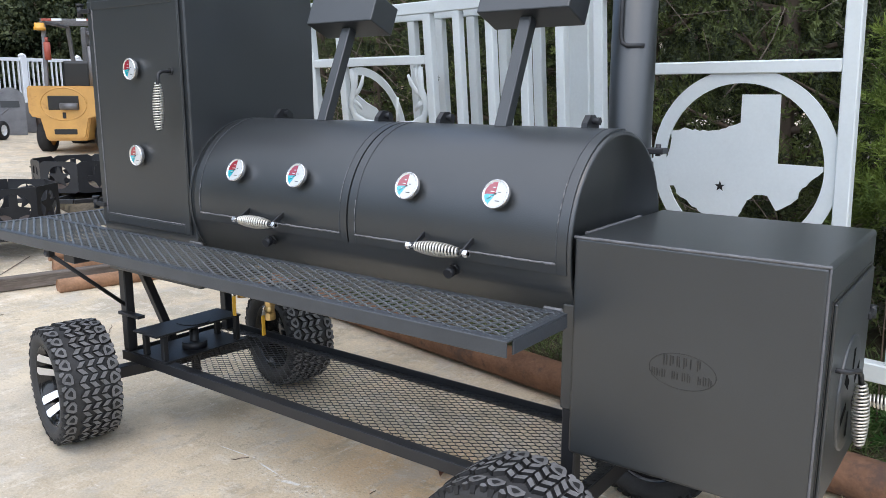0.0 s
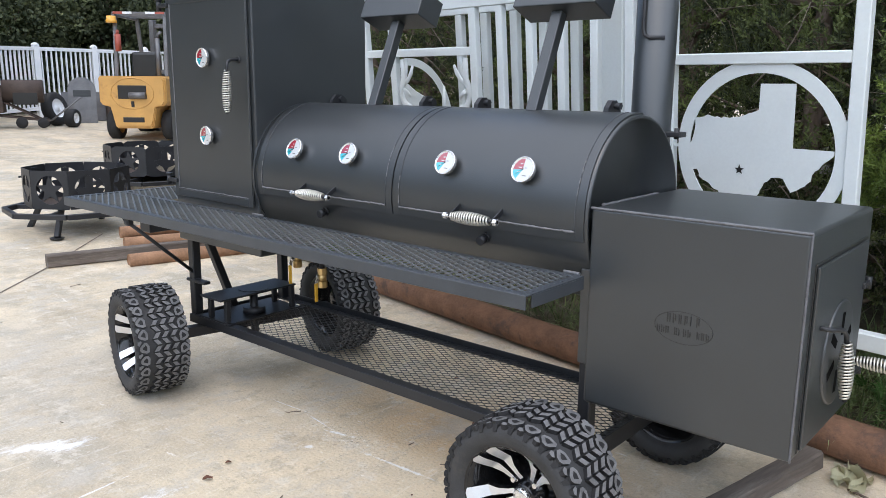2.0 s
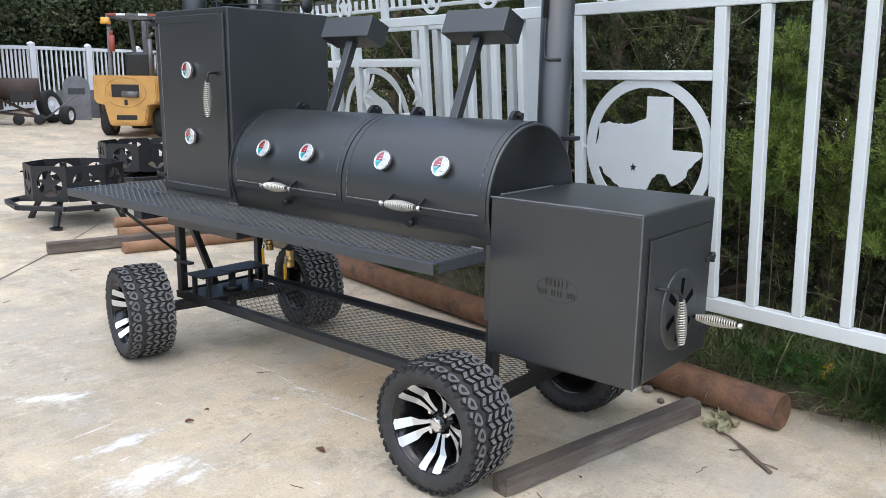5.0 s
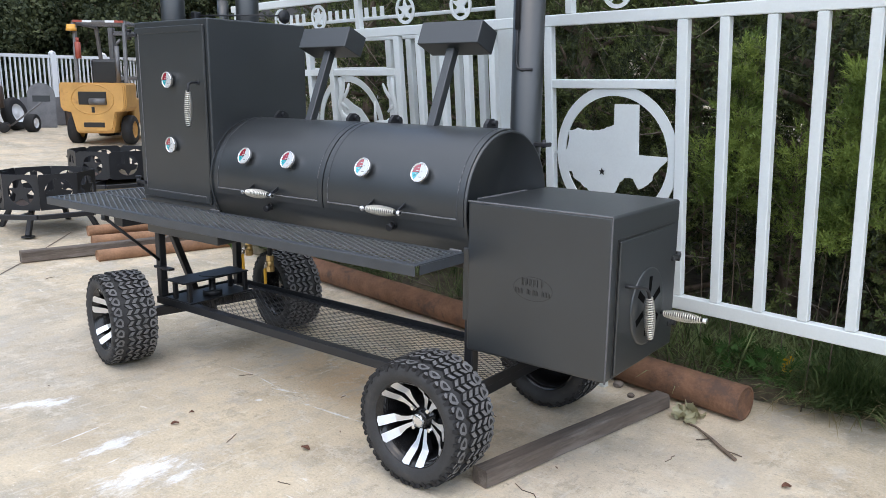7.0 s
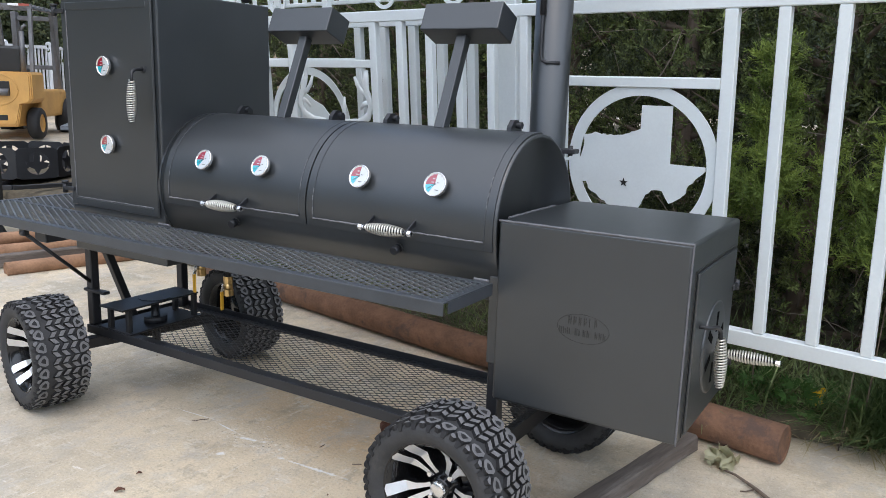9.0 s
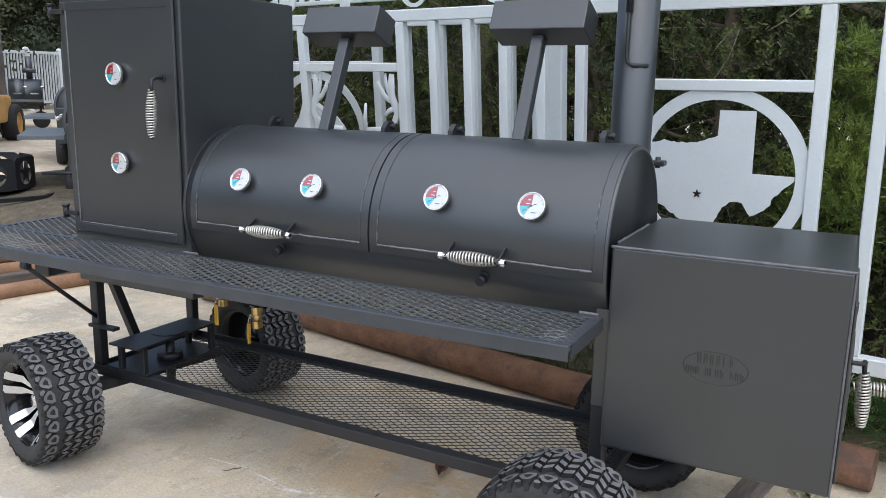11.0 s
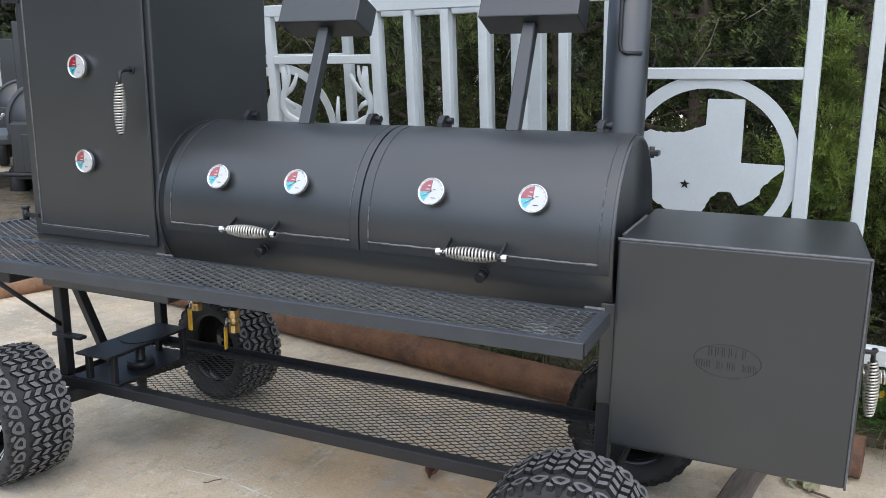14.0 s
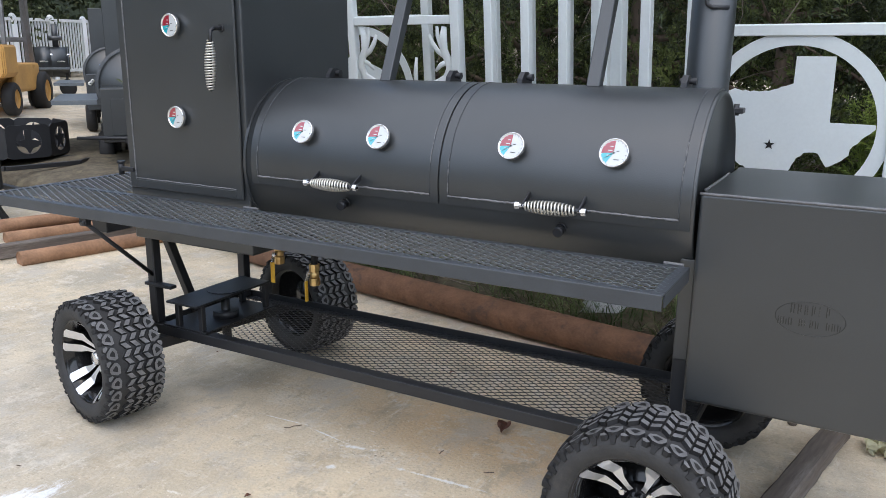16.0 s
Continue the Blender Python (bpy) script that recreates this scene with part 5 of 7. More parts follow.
def build_timber(p0, p1, w, h, seed):
    d = Vector(p1) - Vector(p0)
    ang = math.degrees(math.atan2(d.y, d.x))
    rnd = random.Random(seed)
    b = bmesh.new()
    n = 14
    rows = []
    for i in range(n + 1):
        f = i / n
        j = [rnd.uniform(-0.003, 0.003) for _ in range(8)]
        c = 0.008
        x = d.length * f
        rows.append([b.verts.new((x, yy * w / 2 + jj, zz)) for (yy, zz), jj in zip(((-1, c), (-1 + 2 * c / w, 0), (1 - 2 * c / w, 0), (1, c), (1, h - c), (1 - 2 * c / w, h), (-1 + 2 * c / w, h), (-1, h - c)), j)])
    for a, c in zip(rows, rows[1:]):
        for k in range(8):
            b.faces.new((a[k], a[(k + 1) % 8], c[(k + 1) % 8], c[k]))
    b.faces.new(rows[0]), b.faces.new(rows[-1][::-1])
    bmesh.ops.recalc_face_normals(b, faces=b.faces[:])
    ob = solid("timber_beam", b, TIMBER, "weathered grey square timber lying on the concrete", "timber", "loose timbers")
    ob.matrix_basis = pose(p0[0], p0[1], p0[2], 0, -math.degrees(math.atan2(p1[2] - p0[2], d.length)), ang)
    return ob


build_timber((-0.695, 1.765, 0.0), (-0.450, 2.965, 0.0), 0.080, 0.074, 1)
build_timber((-5.80, 2.36, 0.048), (-5.36, 4.3, 0.030), 0.095, 0.095, 2)

# a stick with pale dry leaves
stick = thing("fallen_branch", (-0.1, 2.72, 0), "fallen stick with pale dry leaves at one end", "branch")
bm = bmesh.new()
sweep(bm, [(0.02, 2.60, 0.008), (-0.06, 2.665, 0.012), (-0.13, 2.73, 0.014), (-0.22, 2.80, 0.016), (-0.29, 2.83, 0.012)], [0.008, 0.008, 0.007, 0.005, 0.003], 8)
part("stick", bm, BARK, stick)
bm = bmesh.new()
sweep(bm, [(-0.13, 2.73, 0.012), (-0.16, 2.70, 0.008), (-0.18, 2.695, 0.005)], 0.003, 6)
part("side_twig", bm, BARK, stick)
bm = bmesh.new()
sweep(bm, [(-0.04, 2.65, 0.012), (0.0, 2.66, 0.006), (0.03, 2.655, 0.004)], 0.003, 6)
part("side_twig", bm, BARK, stick)
rnd = random.Random(4)
for k, (x, y, a, s) in enumerate(((-0.32, 2.91, 20, 0.10), (-0.29, 2.93, -40, 0.11), (-0.27, 2.88, 70, 0.09), (-0.31, 2.87, 130, 0.08), (-0.34, 2.89, 200, 0.07), (-0.26, 2.86, 160, 0.07))):
    b = bmesh.new()
    rows = []
    for i in range(7):
        f = i / 6
        w = 0.42 * math.sin(math.pi * min(1, f * 0.92 + 0.06))
        rows.append([b.verts.new((w * q * s, (f - 0.3) * s, 0.022 + (0.55 * abs(q) * (1.1 - f) + 0.40 * math.sin(4 * f + 1.7 * k) + 0.22 * math.sin(9 * f + 5 * q + k)) * s * 0.55)) for q in (-1, -0.5, 0, 0.5, 1)])
    for p, q in zip(rows, rows[1:]):
        for i in range(4):
            b.faces.new((p[i], p[i + 1], q[i + 1], q[i])).smooth = True
    b.transform(pose(x, y, 0, 0, 0, a))
    part("dry_leaf", b, DRY_LEAF, stick, "pale curled dry leaf")

# bits of leaf, twig and stone on the slab
rnd = random.Random(12)
spots = [(-1.611, 2.347, 0.062, 'leaf'), (-0.73, 3.07, 0.03, 'stone'), (-0.62, 2.98, 0.02, 'stone'), (-1.78, 1.42, 0.05, 'twig'), (-1.30, 1.30, 0.03, 'twig'), (-0.5, 1.83, 0.10, 'twig'), (-0.20, 2.45, 0.04, 'twig'), (-2.35, 1.95, 0.04, 'twig'), (-5.2, 2.3, 0.05, 'twig'), (-4.4, 2.6, 0.12, 'twig'), (-1.15, 1.15, 0.02, 'leaf'), (0.25, 2.5, 0.03, 'leaf'), (-1.45, 1.55, 0.03, 'leaf'), (-0.95, 2.05, 0.02, 'leaf'), (-4.7, 1.6, 0.04, 'twig'), (-3.9, 1.2, 0.03, 'leaf'), (-2.1, 1.35, 0.025, 'leaf'), (-1.52, 2.02, 0.02, 'twig')]
spots += [(rnd.uniform(-3.4, 0.1), rnd.uniform(0.75, 2.75), rnd.uniform(0.008, 0.020), rnd.choice(('twig', 'leaf'))) for _ in range(14)]
for x, y, s, kind in spots:
    b = bmesh.new()
    z = ground_z(x)
    if kind == 'stone':
        bmesh.ops.create_icosphere(b, subdivisions=2, radius=s)
        for v in b.verts:
            v.co *= 1 + 0.25 * noise.noise(v.co * 40 + Vector((x, y, 0)) * 9)
            v.co.z = v.co.z * 0.6 + s * 0.45
        b.transform(Matrix.Translation((x, y, z)))
        solid("stone", b, TIMBER, "small brown-grey stone on the concrete", "stone", "slab litter")
    elif kind == 'twig':
        a = rnd.uniform(0, 6.28)
        pts = [(x + 0.45 * s * (i - 2) * math.cos(a) + rnd.uniform(-0.1, 0.1) * s, y + 0.45 * s * (i - 2) * math.sin(a) + rnd.uniform(-0.1, 0.1) * s, z + 0.003) for i in range(5)]
        sweep(b, pts, 0.0018, 6)
        solid("twig", b, BARK, "thin brown twig lying on the concrete", "twig", "slab litter")
    else:
        rows = []
        for i in range(6):
            f = i / 5
            w = 0.45 * math.sin(math.pi * min(1, f * 0.9 + 0.07))
            rows.append([b.verts.new((w * q * s, (f - 0.5) * s * 1.5, 0.003 + 0.30 * s * abs(q) * (1 + 0.5 * math.sin(7 * f + 3 * q)) + 0.12 * s * (1 + math.sin(5 * f)))) for q in (-1, -0.5, 0, 0.5, 1)])
        for p, q in zip(rows, rows[1:]):
            for i in range(4):
                b.faces.new((p[i], p[i + 1], q[i + 1], q[i]))
        b.transform(pose(x, y, z, 0, 0, rnd.uniform(0, 360)))
        solid("fallen_leaf", b, DEAD_LEAF, "small brown fallen leaf on the concrete", "leaf", "slab litter")

# crumpled clear sheeting behind the pipe
bm = bmesh.new()
rows = []
for i in range(15):
    rows.append([bm.verts.new((-1.84 + 0.42 * i / 14, 3.66 + 0.22 * j / 9, max(0.08, 0.24 * math.sin(math.pi * i / 14) * math.sin(math.pi * (j + 1) / 11) + 0.05 * noise.noise((i * 0.5, j * 0.6, 2)) + 0.02 * noise.noise((i * 1.4, j * 1.3, 5))))) for j in range(10)])
for p, q in zip(rows, rows[1:]):
    for j in range(9):
        bm.faces.new((p[j], p[j + 1], q[j + 1], q[j])).smooth = True
solid("plastic_sheet", bm, CLEAR_SHEET, "crumpled whitish plastic sheet in the weeds", "plastic sheet")


# ---- fire pits ----
def build_fire_pit(x, y, turn, label, rad, z0, z1, rail, reach):
    z = ground_z(x)
    fp = thing("fire_pit", (x, y, z), label, "fire pit", "fire pits", turn=turn)
    n, t = 8, 0.008
    half = rad * math.sin(math.pi / n)
    ap = rad * math.cos(math.pi / n)
    for k in range(n):
        m = pose(0, 0, 0, 0, 0, 360 / n * k) @ Matrix.Translation((0, -ap, 0))
        b = bmesh.new()
        cz, cr = (z0 + z1) / 2, 0.125
        seg = 32
        inner, outer = [], []
        for i in range(seg):
            a = 2 * math.pi * i / seg
            c, s = math.cos(a), math.sin(a)
            k2 = min((half - 0.001) / max(abs(c), 1e-6), (z1 - z0) / 2 / max(abs(s), 1e-6))
            inner.append((cr * c, cz + cr * s))
            outer.append((k2 * c, cz + k2 * s))
        vi = [[b.verts.new((u, yy, v)) for u, v in inner] for yy in (0, t)]
        vo = [[b.verts.new((u, yy, v)) for u, v in outer] for yy in (0, t)]
        for i in range(seg):
            j = (i + 1) % seg
            b.faces.new((vi[0][i], vo[0][i], vo[0][j], vi[0][j]))
            b.faces.new((vi[1][j], vo[1][j], vo[1][i], vi[1][i]))
            b.faces.new((vi[0][j], vi[1][j], vi[1][i], vi[0][i]))
            b.faces.new((vo[0][i], vo[1][i], vo[1][j], vo[0][j]))
        plate(b, star_outline(0, cz, 0.128, inner=0.42) if k % 2 == 0 else [(-0.126, cz + 0.015), (-0.035, cz + 0.02), (-0.035, cz + 0.121), (0.03, cz + 0.123), (0.03, cz + 0.02), (0.126, cz + 0.0), (0.09, cz - 0.055), (0.035, cz - 0.07), (0.0, cz - 0.125), (-0.035, cz - 0.06), (-0.085, cz - 0.035)], 0.001, t - 0.001)
        bmesh.ops.recalc_face_normals(b, faces=b.faces[:])
        b.transform(m)
        part("side_panel", b, FRAME_STEEL, fp, "black plate with star cut-out", local=True)
    bm = bmesh.new()
    lathe(bm, [(rad - 0.02, z0 + 0.01), (0.001, z0 - 0.01)], 8, 'Z', smooth=False)
    bm.transform(pose(0, 0, 0, 0, 0, 22.5))
    part("fire_bowl", bm, DARK_RUST, fp, local=True)
    for k in range(n):
        a0, a1 = radians(45 * k + 22.5), radians(45 * k + 67.5)
        bm = bmesh.new()
        bar(bm, (reach * math.cos(a0), reach * math.sin(a0), rail), (reach * math.cos(a1), reach * math.sin(a1), rail), 0.045, 0.045, 0.004)
        part("foot_rail", bm, FRAME_STEEL, fp, local=True)
    for k in range(4):
        a = radians(90 * k + 7)
        c, s = math.cos(a), math.sin(a)
        bm = bmesh.new()
        bar(bm, (0.34 * c, 0.34 * s, z0 + 0.003), (0.47 * c, 0.47 * s, 0.008), 0.045, 0.045, 0.004)
        bar(bm, (0.38 * c, 0.38 * s, rail), (reach * 0.93 * c, reach * 0.93 * s, rail), 0.04, 0.04, 0.003)
        rod(bm, (0.47 * c, 0.47 * s, 0.0), (0.47 * c, 0.47 * s, 0.008), 0.06, 16)
        part("leg", bm, FRAME_STEEL, fp, "splayed leg with round foot", local=True)
    bm = bmesh.new()
    zl = (z0 + z1) / 2 + 0.06
    box(bm, -rad - 0.01, -rad + 0.05, -0.05, 0.05, zl - 0.1, zl + 0.09, 0.004)
    rod(bm, (-rad, 0, zl), (-rad - 0.09, 0, zl), 0.01, 8)
    rod(bm, (-rad - 0.09, -0.03, zl), (-rad - 0.09, 0.03, zl), 0.008, 8)
    part("latch_plate", bm, FRAME_STEEL, fp, local=True)
    return fp


build_fire_pit(-6.915, 3.15, 34.1, "octagonal black steel fire pit with star and state cut-outs", 0.455, 0.245, 0.580, 0.205, 0.62)
build_fire_pit(-8.55, 4.83, 30.3, "octagonal black steel fire pit beside the forklift lane", 0.56, 0.19, 0.53, 0.15, 0.92)


# ---- forklift ----
def bg_wheel(parent, x, y, z, r, w, rim_mat, m=None):
    bm = bmesh.new()
    lathe(bm, [(r * 0.58, -w / 2), (r * 0.90, -w / 2), (r, -w * 0.36), (r, w * 0.36), (r * 0.90, w / 2), (r * 0.58, w / 2)], 32, 'X', (x, y, z))
    wheel = part("wheel", bm, RUBBER, parent, "black rubber tyre", local=True)
    bm = bmesh.new()
    lathe(bm, [(r * 0.59, -w * 0.45), (r * 0.5, -w * 0.30), (r * 0.2, -w * 0.30), (r * 0.14, -w * 0.42), (0.0, -w * 0.42)], 24, 'X', (x, y, z))
    lathe(bm, [(r * 0.59, w * 0.45), (r * 0.5, w * 0.30), (r * 0.2, w * 0.30), (r * 0.14, w * 0.42), (0.0, w * 0.42)], 24, 'X', (x, y, z))
    part("rim", bm, rim_mat, wheel, local=True)


def build_forklift():
    f = thing("forklift", (-13.20, 7.32, ground_z(-13.20)), "worn yellow forklift truck seen from behind", "forklift", turn=40)
    f.scale = (0.935, 0.935, 0.98)

    def lp(name, bm, mat, label="", under=None):
        return part(name, bm, mat, under or f, label, local=True)
    bm = bmesh.new()
    shell = [(-0.60, 1.14), (0.60, 1.14), (0.63, 1.10), (0.63, 0.70), (0.58, 0.63), (0.44, 0.60), (0.36, 0.26), (0.32, 0.22), (-0.32, 0.22), (-0.36, 0.26), (-0.44, 0.60), (-0.58, 0.63), (-0.63, 0.70), (-0.63, 1.10)]
    plate(bm, shell, -0.475, 0.10)
    plate(bm, [(u * 0.97, 0.70 + (v - 0.70) * 0.96) for u, v in shell], -0.50, -0.4752)
    plate(bm, [(u * 0.93, 0.70 + (v - 0.70) * 0.90) for u, v in shell], -0.52, -0.5002)
    cw = lp("counterweight", bm, FORK_YELLOW, "rounded yellow rear counterweight")
    bm = bmesh.new()
    box(bm, -0.27, 0.27, -0.528, -0.40, 0.74, 0.98, 0.01)
    lp("rear_opening", bm, DIAL_BLACK, "dark rear grille opening", cw)
    bm = bmesh.new()
    rod(bm, (-0.05, -0.535, 0.80), (0.26, -0.535, 0.80), 0.06, 16)
    lp("exhaust_can", bm, GREY_STEEL, "", cw)
    bm = bmesh.new()
    pts = [(0.40 * math.cos(2 * math.pi * i / 40), -0.521, 0.84 + 0.27 * math.sin(2 * math.pi * i / 40)) for i in range(41)]
    sweep(bm, pts, 0.011, 6)
    lp("oval_rib", bm, FORK_YELLOW, "", cw)
    bm = bmesh.new()
    box(bm, -0.20, 0.20, -0.526, -0.40, 0.33, 0.42, 0.006)
    lp("tow_slot", bm, DIAL_BLACK, "", cw)
    bm = bmesh.new()
    box(bm, -0.03, 0.03, -0.528, -0.50, 0.60, 0.70, 0.004)
    lp("tow_slot", bm, DIAL_BLACK, "", cw)
    bm = bmesh.new()
    box(bm, -0.56, 0.56, 0.10, 1.58, 0.36, 0.84, 0.05, seg=2)
    box(bm, -0.40, 0.40, 0.10, 0.80, 0.84, 1.08, 0.05, seg=2)
    lp("body", bm, FORK_YELLOW, "yellow body and engine hood")
    bm = bmesh.new()
    box(bm, -0.25, 0.25, 0.30, 0.78, 1.085, 1.20, 0.04, seg=2)
    box(bm, -0.25, 0.25, 0.16, 0.29, 1.10, 1.58, 0.05, seg=3)
    lp("seat", bm, DIAL_BLACK, "black operator seat")
    for x in (-0.48, 0.48):
        for ya, yb, zb in ((0.02, 0.10, 1.14), (1.50, 1.18, 0.84)):
            bm = bmesh.new()
            bar(bm, (x, ya, zb), (x, yb, 2.24), 0.07, 0.06, 0.006)
            lp("guard_post", bm, GREY_STEEL, "dark overhead-guard post")
    for y in (0.08, 0.30, 0.52, 0.74, 0.96, 1.18):
        bm = bmesh.new()
        box(bm, -0.52, 0.52, y - 0.025, y + 0.025, 2.242, 2.28, 0.005)
        lp("guard_slat", bm, GREY_STEEL)
    for x in (-0.50, 0.50):
        bm = bmesh.new()
        box(bm, x - 0.03, x + 0.03, 0.055, 1.205, 2.20, 2.2415, 0.005)
        lp("guard_rail", bm, GREY_STEEL)
    for x, m_ in ((-0.40, RED_PAINT), (-0.22, VINYL), (0.22, VINYL), (0.40, RED_PAINT)):
        bm = bmesh.new()
        box(bm, x - 0.09, x + 0.09, 0.045, 0.054, 2.242, 2.282, 0.002)
        lp("marker_tape", bm, m_, "red and white marker tape")
    bm = bmesh.new()
    lathe(bm, [(0.0, 2.20), (0.085, 2.20), (0.085, 2.14), (0.10, 2.13), (0.10, 2.08), (0.0, 2.08)], 20, 'Z', (-0.50, -0.02, 0))
    lp("beacon", bm, AMBER, "amber warning beacon")
    bm = bmesh.new()
    rod(bm, (-0.40, -0.02, 1.58), (-0.40, -0.02, 1.88), 0.055, 14)
    rod(bm, (-0.40, -0.02, 1.88), (-0.40, -0.02, 1.96), 0.03, 10)
    lp("fire_extinguisher", bm, RED_PAINT, "faded red extinguisher")
    bm = bmesh.new()
    rod(bm, (0.34, 0.0, 1.10), (0.34, 0.0, 1.82), 0.045, 14)
    sweep(bm, [(0.34, 0, 1.80), (0.36, 0, 1.88), (0.42, 0, 1.93)], 0.03, 10)
    lp("exhaust_pipe", bm, GREY_STEEL, "grey exhaust pipe")
    for x in (-0.36, 0.36):
        bm = bmesh.new()
        box(bm, x - 0.05, x + 0.05, 1.62, 1.80, 0.06, 2.25, 0.008)
        lp("mast_upright", bm, GREY_STEEL, "dark steel mast upright")
    for z in (0.4, 1.2, 2.1):
        bm = bmesh.new()
        box(bm, -0.3095, 0.3095, 1.66, 1.76, z, z + 0.08, 0.006)
        lp("mast_crossbar", bm, GREY_STEEL)
    for x in (-0.28, 0.28):
        bm = bmesh.new()
        box(bm, x - 0.05, x + 0.05, 1.82, 2.75, 0.10, 0.14, 0.006)
        box(bm, x - 0.05, x + 0.05, 1.805, 1.85, 0.1405, 0.60, 0.006)
        lp("fork", bm, GREY_STEEL)
    bm = bmesh.new()
    rod(bm, (-0.1, 1.02, 1.0), (-0.1, 0.9, 1.30), 0.02, 10)
    pts = [(-0.1 + 0.17 * math.cos(2 * math.pi * i / 24), 0.9 + 0.06 * math.sin(2 * math.pi * i / 24), 1.31 + 0.14 * math.sin(2 * math.pi * i / 24)) for i in range(25)]
    sweep(bm, pts, 0.014, 6)
    lp("steering_wheel", bm, DIAL_BLACK)
    for x in (-0.52, 0.52):
        bg_wheel(f, x, -0.05, 0.27, 0.27, 0.20, FORK_YELLOW)
        bg_wheel(f, x * 1.06, 1.58, 0.34, 0.34, 0.25, FORK_YELLOW)


build_forklift()


# ---- things along the far fence ----
def build_fence():
    posts = [(-11.6, -1.6), (-12.9, 0.4), (-14.2, 2.4), (-15.6, 4.4), (-16.8, 6.0), (-17.75, 7.42), (-17.95, 8.80), (-18.2, 10.2), (-18.7, 11.6), (-19.3, 13.0), (-19.9, 14.4), (-20.5, 15.8), (-21.0, 17.2)]
    f = thing("vinyl_fence", (posts[6][0], posts[6][1], ground_z(posts[6][0])), "white vinyl picket fence with capped square posts", "fence")
    me_picket = None
    for i, (x, y) in enumerate(posts):
        z = ground_z(x)
        bm = bmesh.new()
        box(bm, x - 0.065, x + 0.065, y - 0.065, y + 0.065, z - 0.03, z + 1.54, 0.006)
        post = part("post", bm, VINYL, f, "square white vinyl post")
        bm = bmesh.new()
        lathe(bm, [(0.0, z + 1.61), (0.06, z + 1.59), (0.09, z + 1.56), (0.09, z + 1.54)], 4, 'Z', (x, y, 0), smooth=False)
        part("post_cap", bm, VINYL, post)
    for (xa, ya), (xb, yb) in zip(posts, posts[1:]):
        za, zb = ground_z(xa), ground_z(xb)
        for h in (0.20, 1.47):
            bm = bmesh.new()
            bar(bm, (xa, ya, za + h), (xb, yb, zb + h), 0.05, 0.075, 0.004)
            part("rail", bm, VINYL, f)
        n = 12
        for k in range(1, n):
            t = k / n
            x, y, z = xa + (xb - xa) * t, ya + (yb - ya) * t, za + (zb - za) * t
            if me_picket is None:
                bm = bmesh.new()
                box(bm, -0.019, 0.019, -0.014, 0.014, 0.2385, 1.4315, 0)
                me_picket = bpy.data.meshes.new("picket")
                bm.to_mesh(me_picket)
                bm.free()
                me_picket.materials.append(VINYL)
            ob = new("picket", me_picket)
            ob.parent = f
            ob.matrix_basis = ROOT[f].inverted() @ pose(x, y, z, 0, 0, math.degrees(math.atan2(yb - ya, xb - xa)) + 90)


build_fence()


def build_old_smoker():
    x, y = -15.90, 6.00
    s = thing("old_smoker", (x, y, ground_z(x)), "rusty brown smoker on small wheels by the fence", "smoker", turn=62)

    def lp(name, bm, mat, label="", under=None):
        bm.transform(Matrix.Diagonal((0.8, 0.8, 0.8, 1)))
        return part(name, bm, mat, under or s, label, local=True)
    bm = bmesh.new()
    box(bm, -0.55, -0.02, -0.28, 0.28, 0.36, 1.0, 0.01)
    lp("firebox", bm, DARK_RUST, "rusty square firebox")
    bm = bmesh.new()
    lathe(bm, [(0.0, 0.0), (0.27, 0.0), (0.27, 0.85), (0.0, 0.85)], 28, 'X', (-0.02, 0, 0.86))
    lp("barrel", bm, DARK_RUST)
    bm = bmesh.new()
    box(bm, 0.20, 0.72, -0.272, -0.20, 0.55, 0.83, 0.006)
    lp("barrel_opening", bm, DIAL_BLACK)
    bm = bmesh.new()
    rod(bm, (-0.30, 0, 1.0), (-0.30, 0, 1.50), 0.06, 16)
    lp("chimney_pipe", bm, DARK_RUST)
    for yy in (-0.22, 0.22):
        bm = bmesh.new()
        bar(bm, (-0.5, yy, 0.34), (0.95, yy, 0.16), 0.04, 0.04)
        bar(bm, (0.0, yy, 0.60), (0.75, yy, 0.20), 0.035, 0.035)
        lp("frame_bar", bm, DARK_RUST)
    bm = bmesh.new()
    rod(bm, (0.95, 0.0, 0.16), (1.65, -0.05, 0.72), 0.022, 10)
    lp("tow_handle", bm, GREY_STEEL)
    for px, py, r in ((-0.35, -0.30, 0.13), (0.35, -0.30, 0.13), (0.80, -0.28, 0.12), (-0.35, 0.30, 0.13), (0.80, 0.28, 0.12)):
        bm = bmesh.new()
        lathe(bm, [(0.0, -0.04), (r * 0.8, -0.04), (r, -0.025), (r, 0.025), (r * 0.8, 0.04), (0.0, 0.04)], 24, 'Y', (px, py, r))
        lp("castor", bm, RUBBER)


build_old_smoker()


def build_spare_wheel(x, y, r, lean, turn, label):
    z = ground_z(x)
    w = thing("spare_wheel", (x, y, z), label, "wheel", "wheels by the fence")
    m = pose(0, 0, r, lean, 0, turn)
    bm = bmesh.new()
    lathe(bm, [(r * 0.56, -0.08), (r * 0.9, -0.10), (r, -0.07), (r, 0.07), (r * 0.9, 0.10), (r * 0.56, 0.08)], 36, 'Y')
    bm.transform(m)
    part("tyre", bm, RUBBER, w, local=True)
    bm = bmesh.new()
    lathe(bm, [(r * 0.58, -0.085), (r * 0.50, -0.05), (r * 0.2, -0.04), (r * 0.16, -0.07), (0.0, -0.07)], 28, 'Y')
    bm.transform(m)
    part("rim", bm, VINYL, w, "white steel rim", local=True)


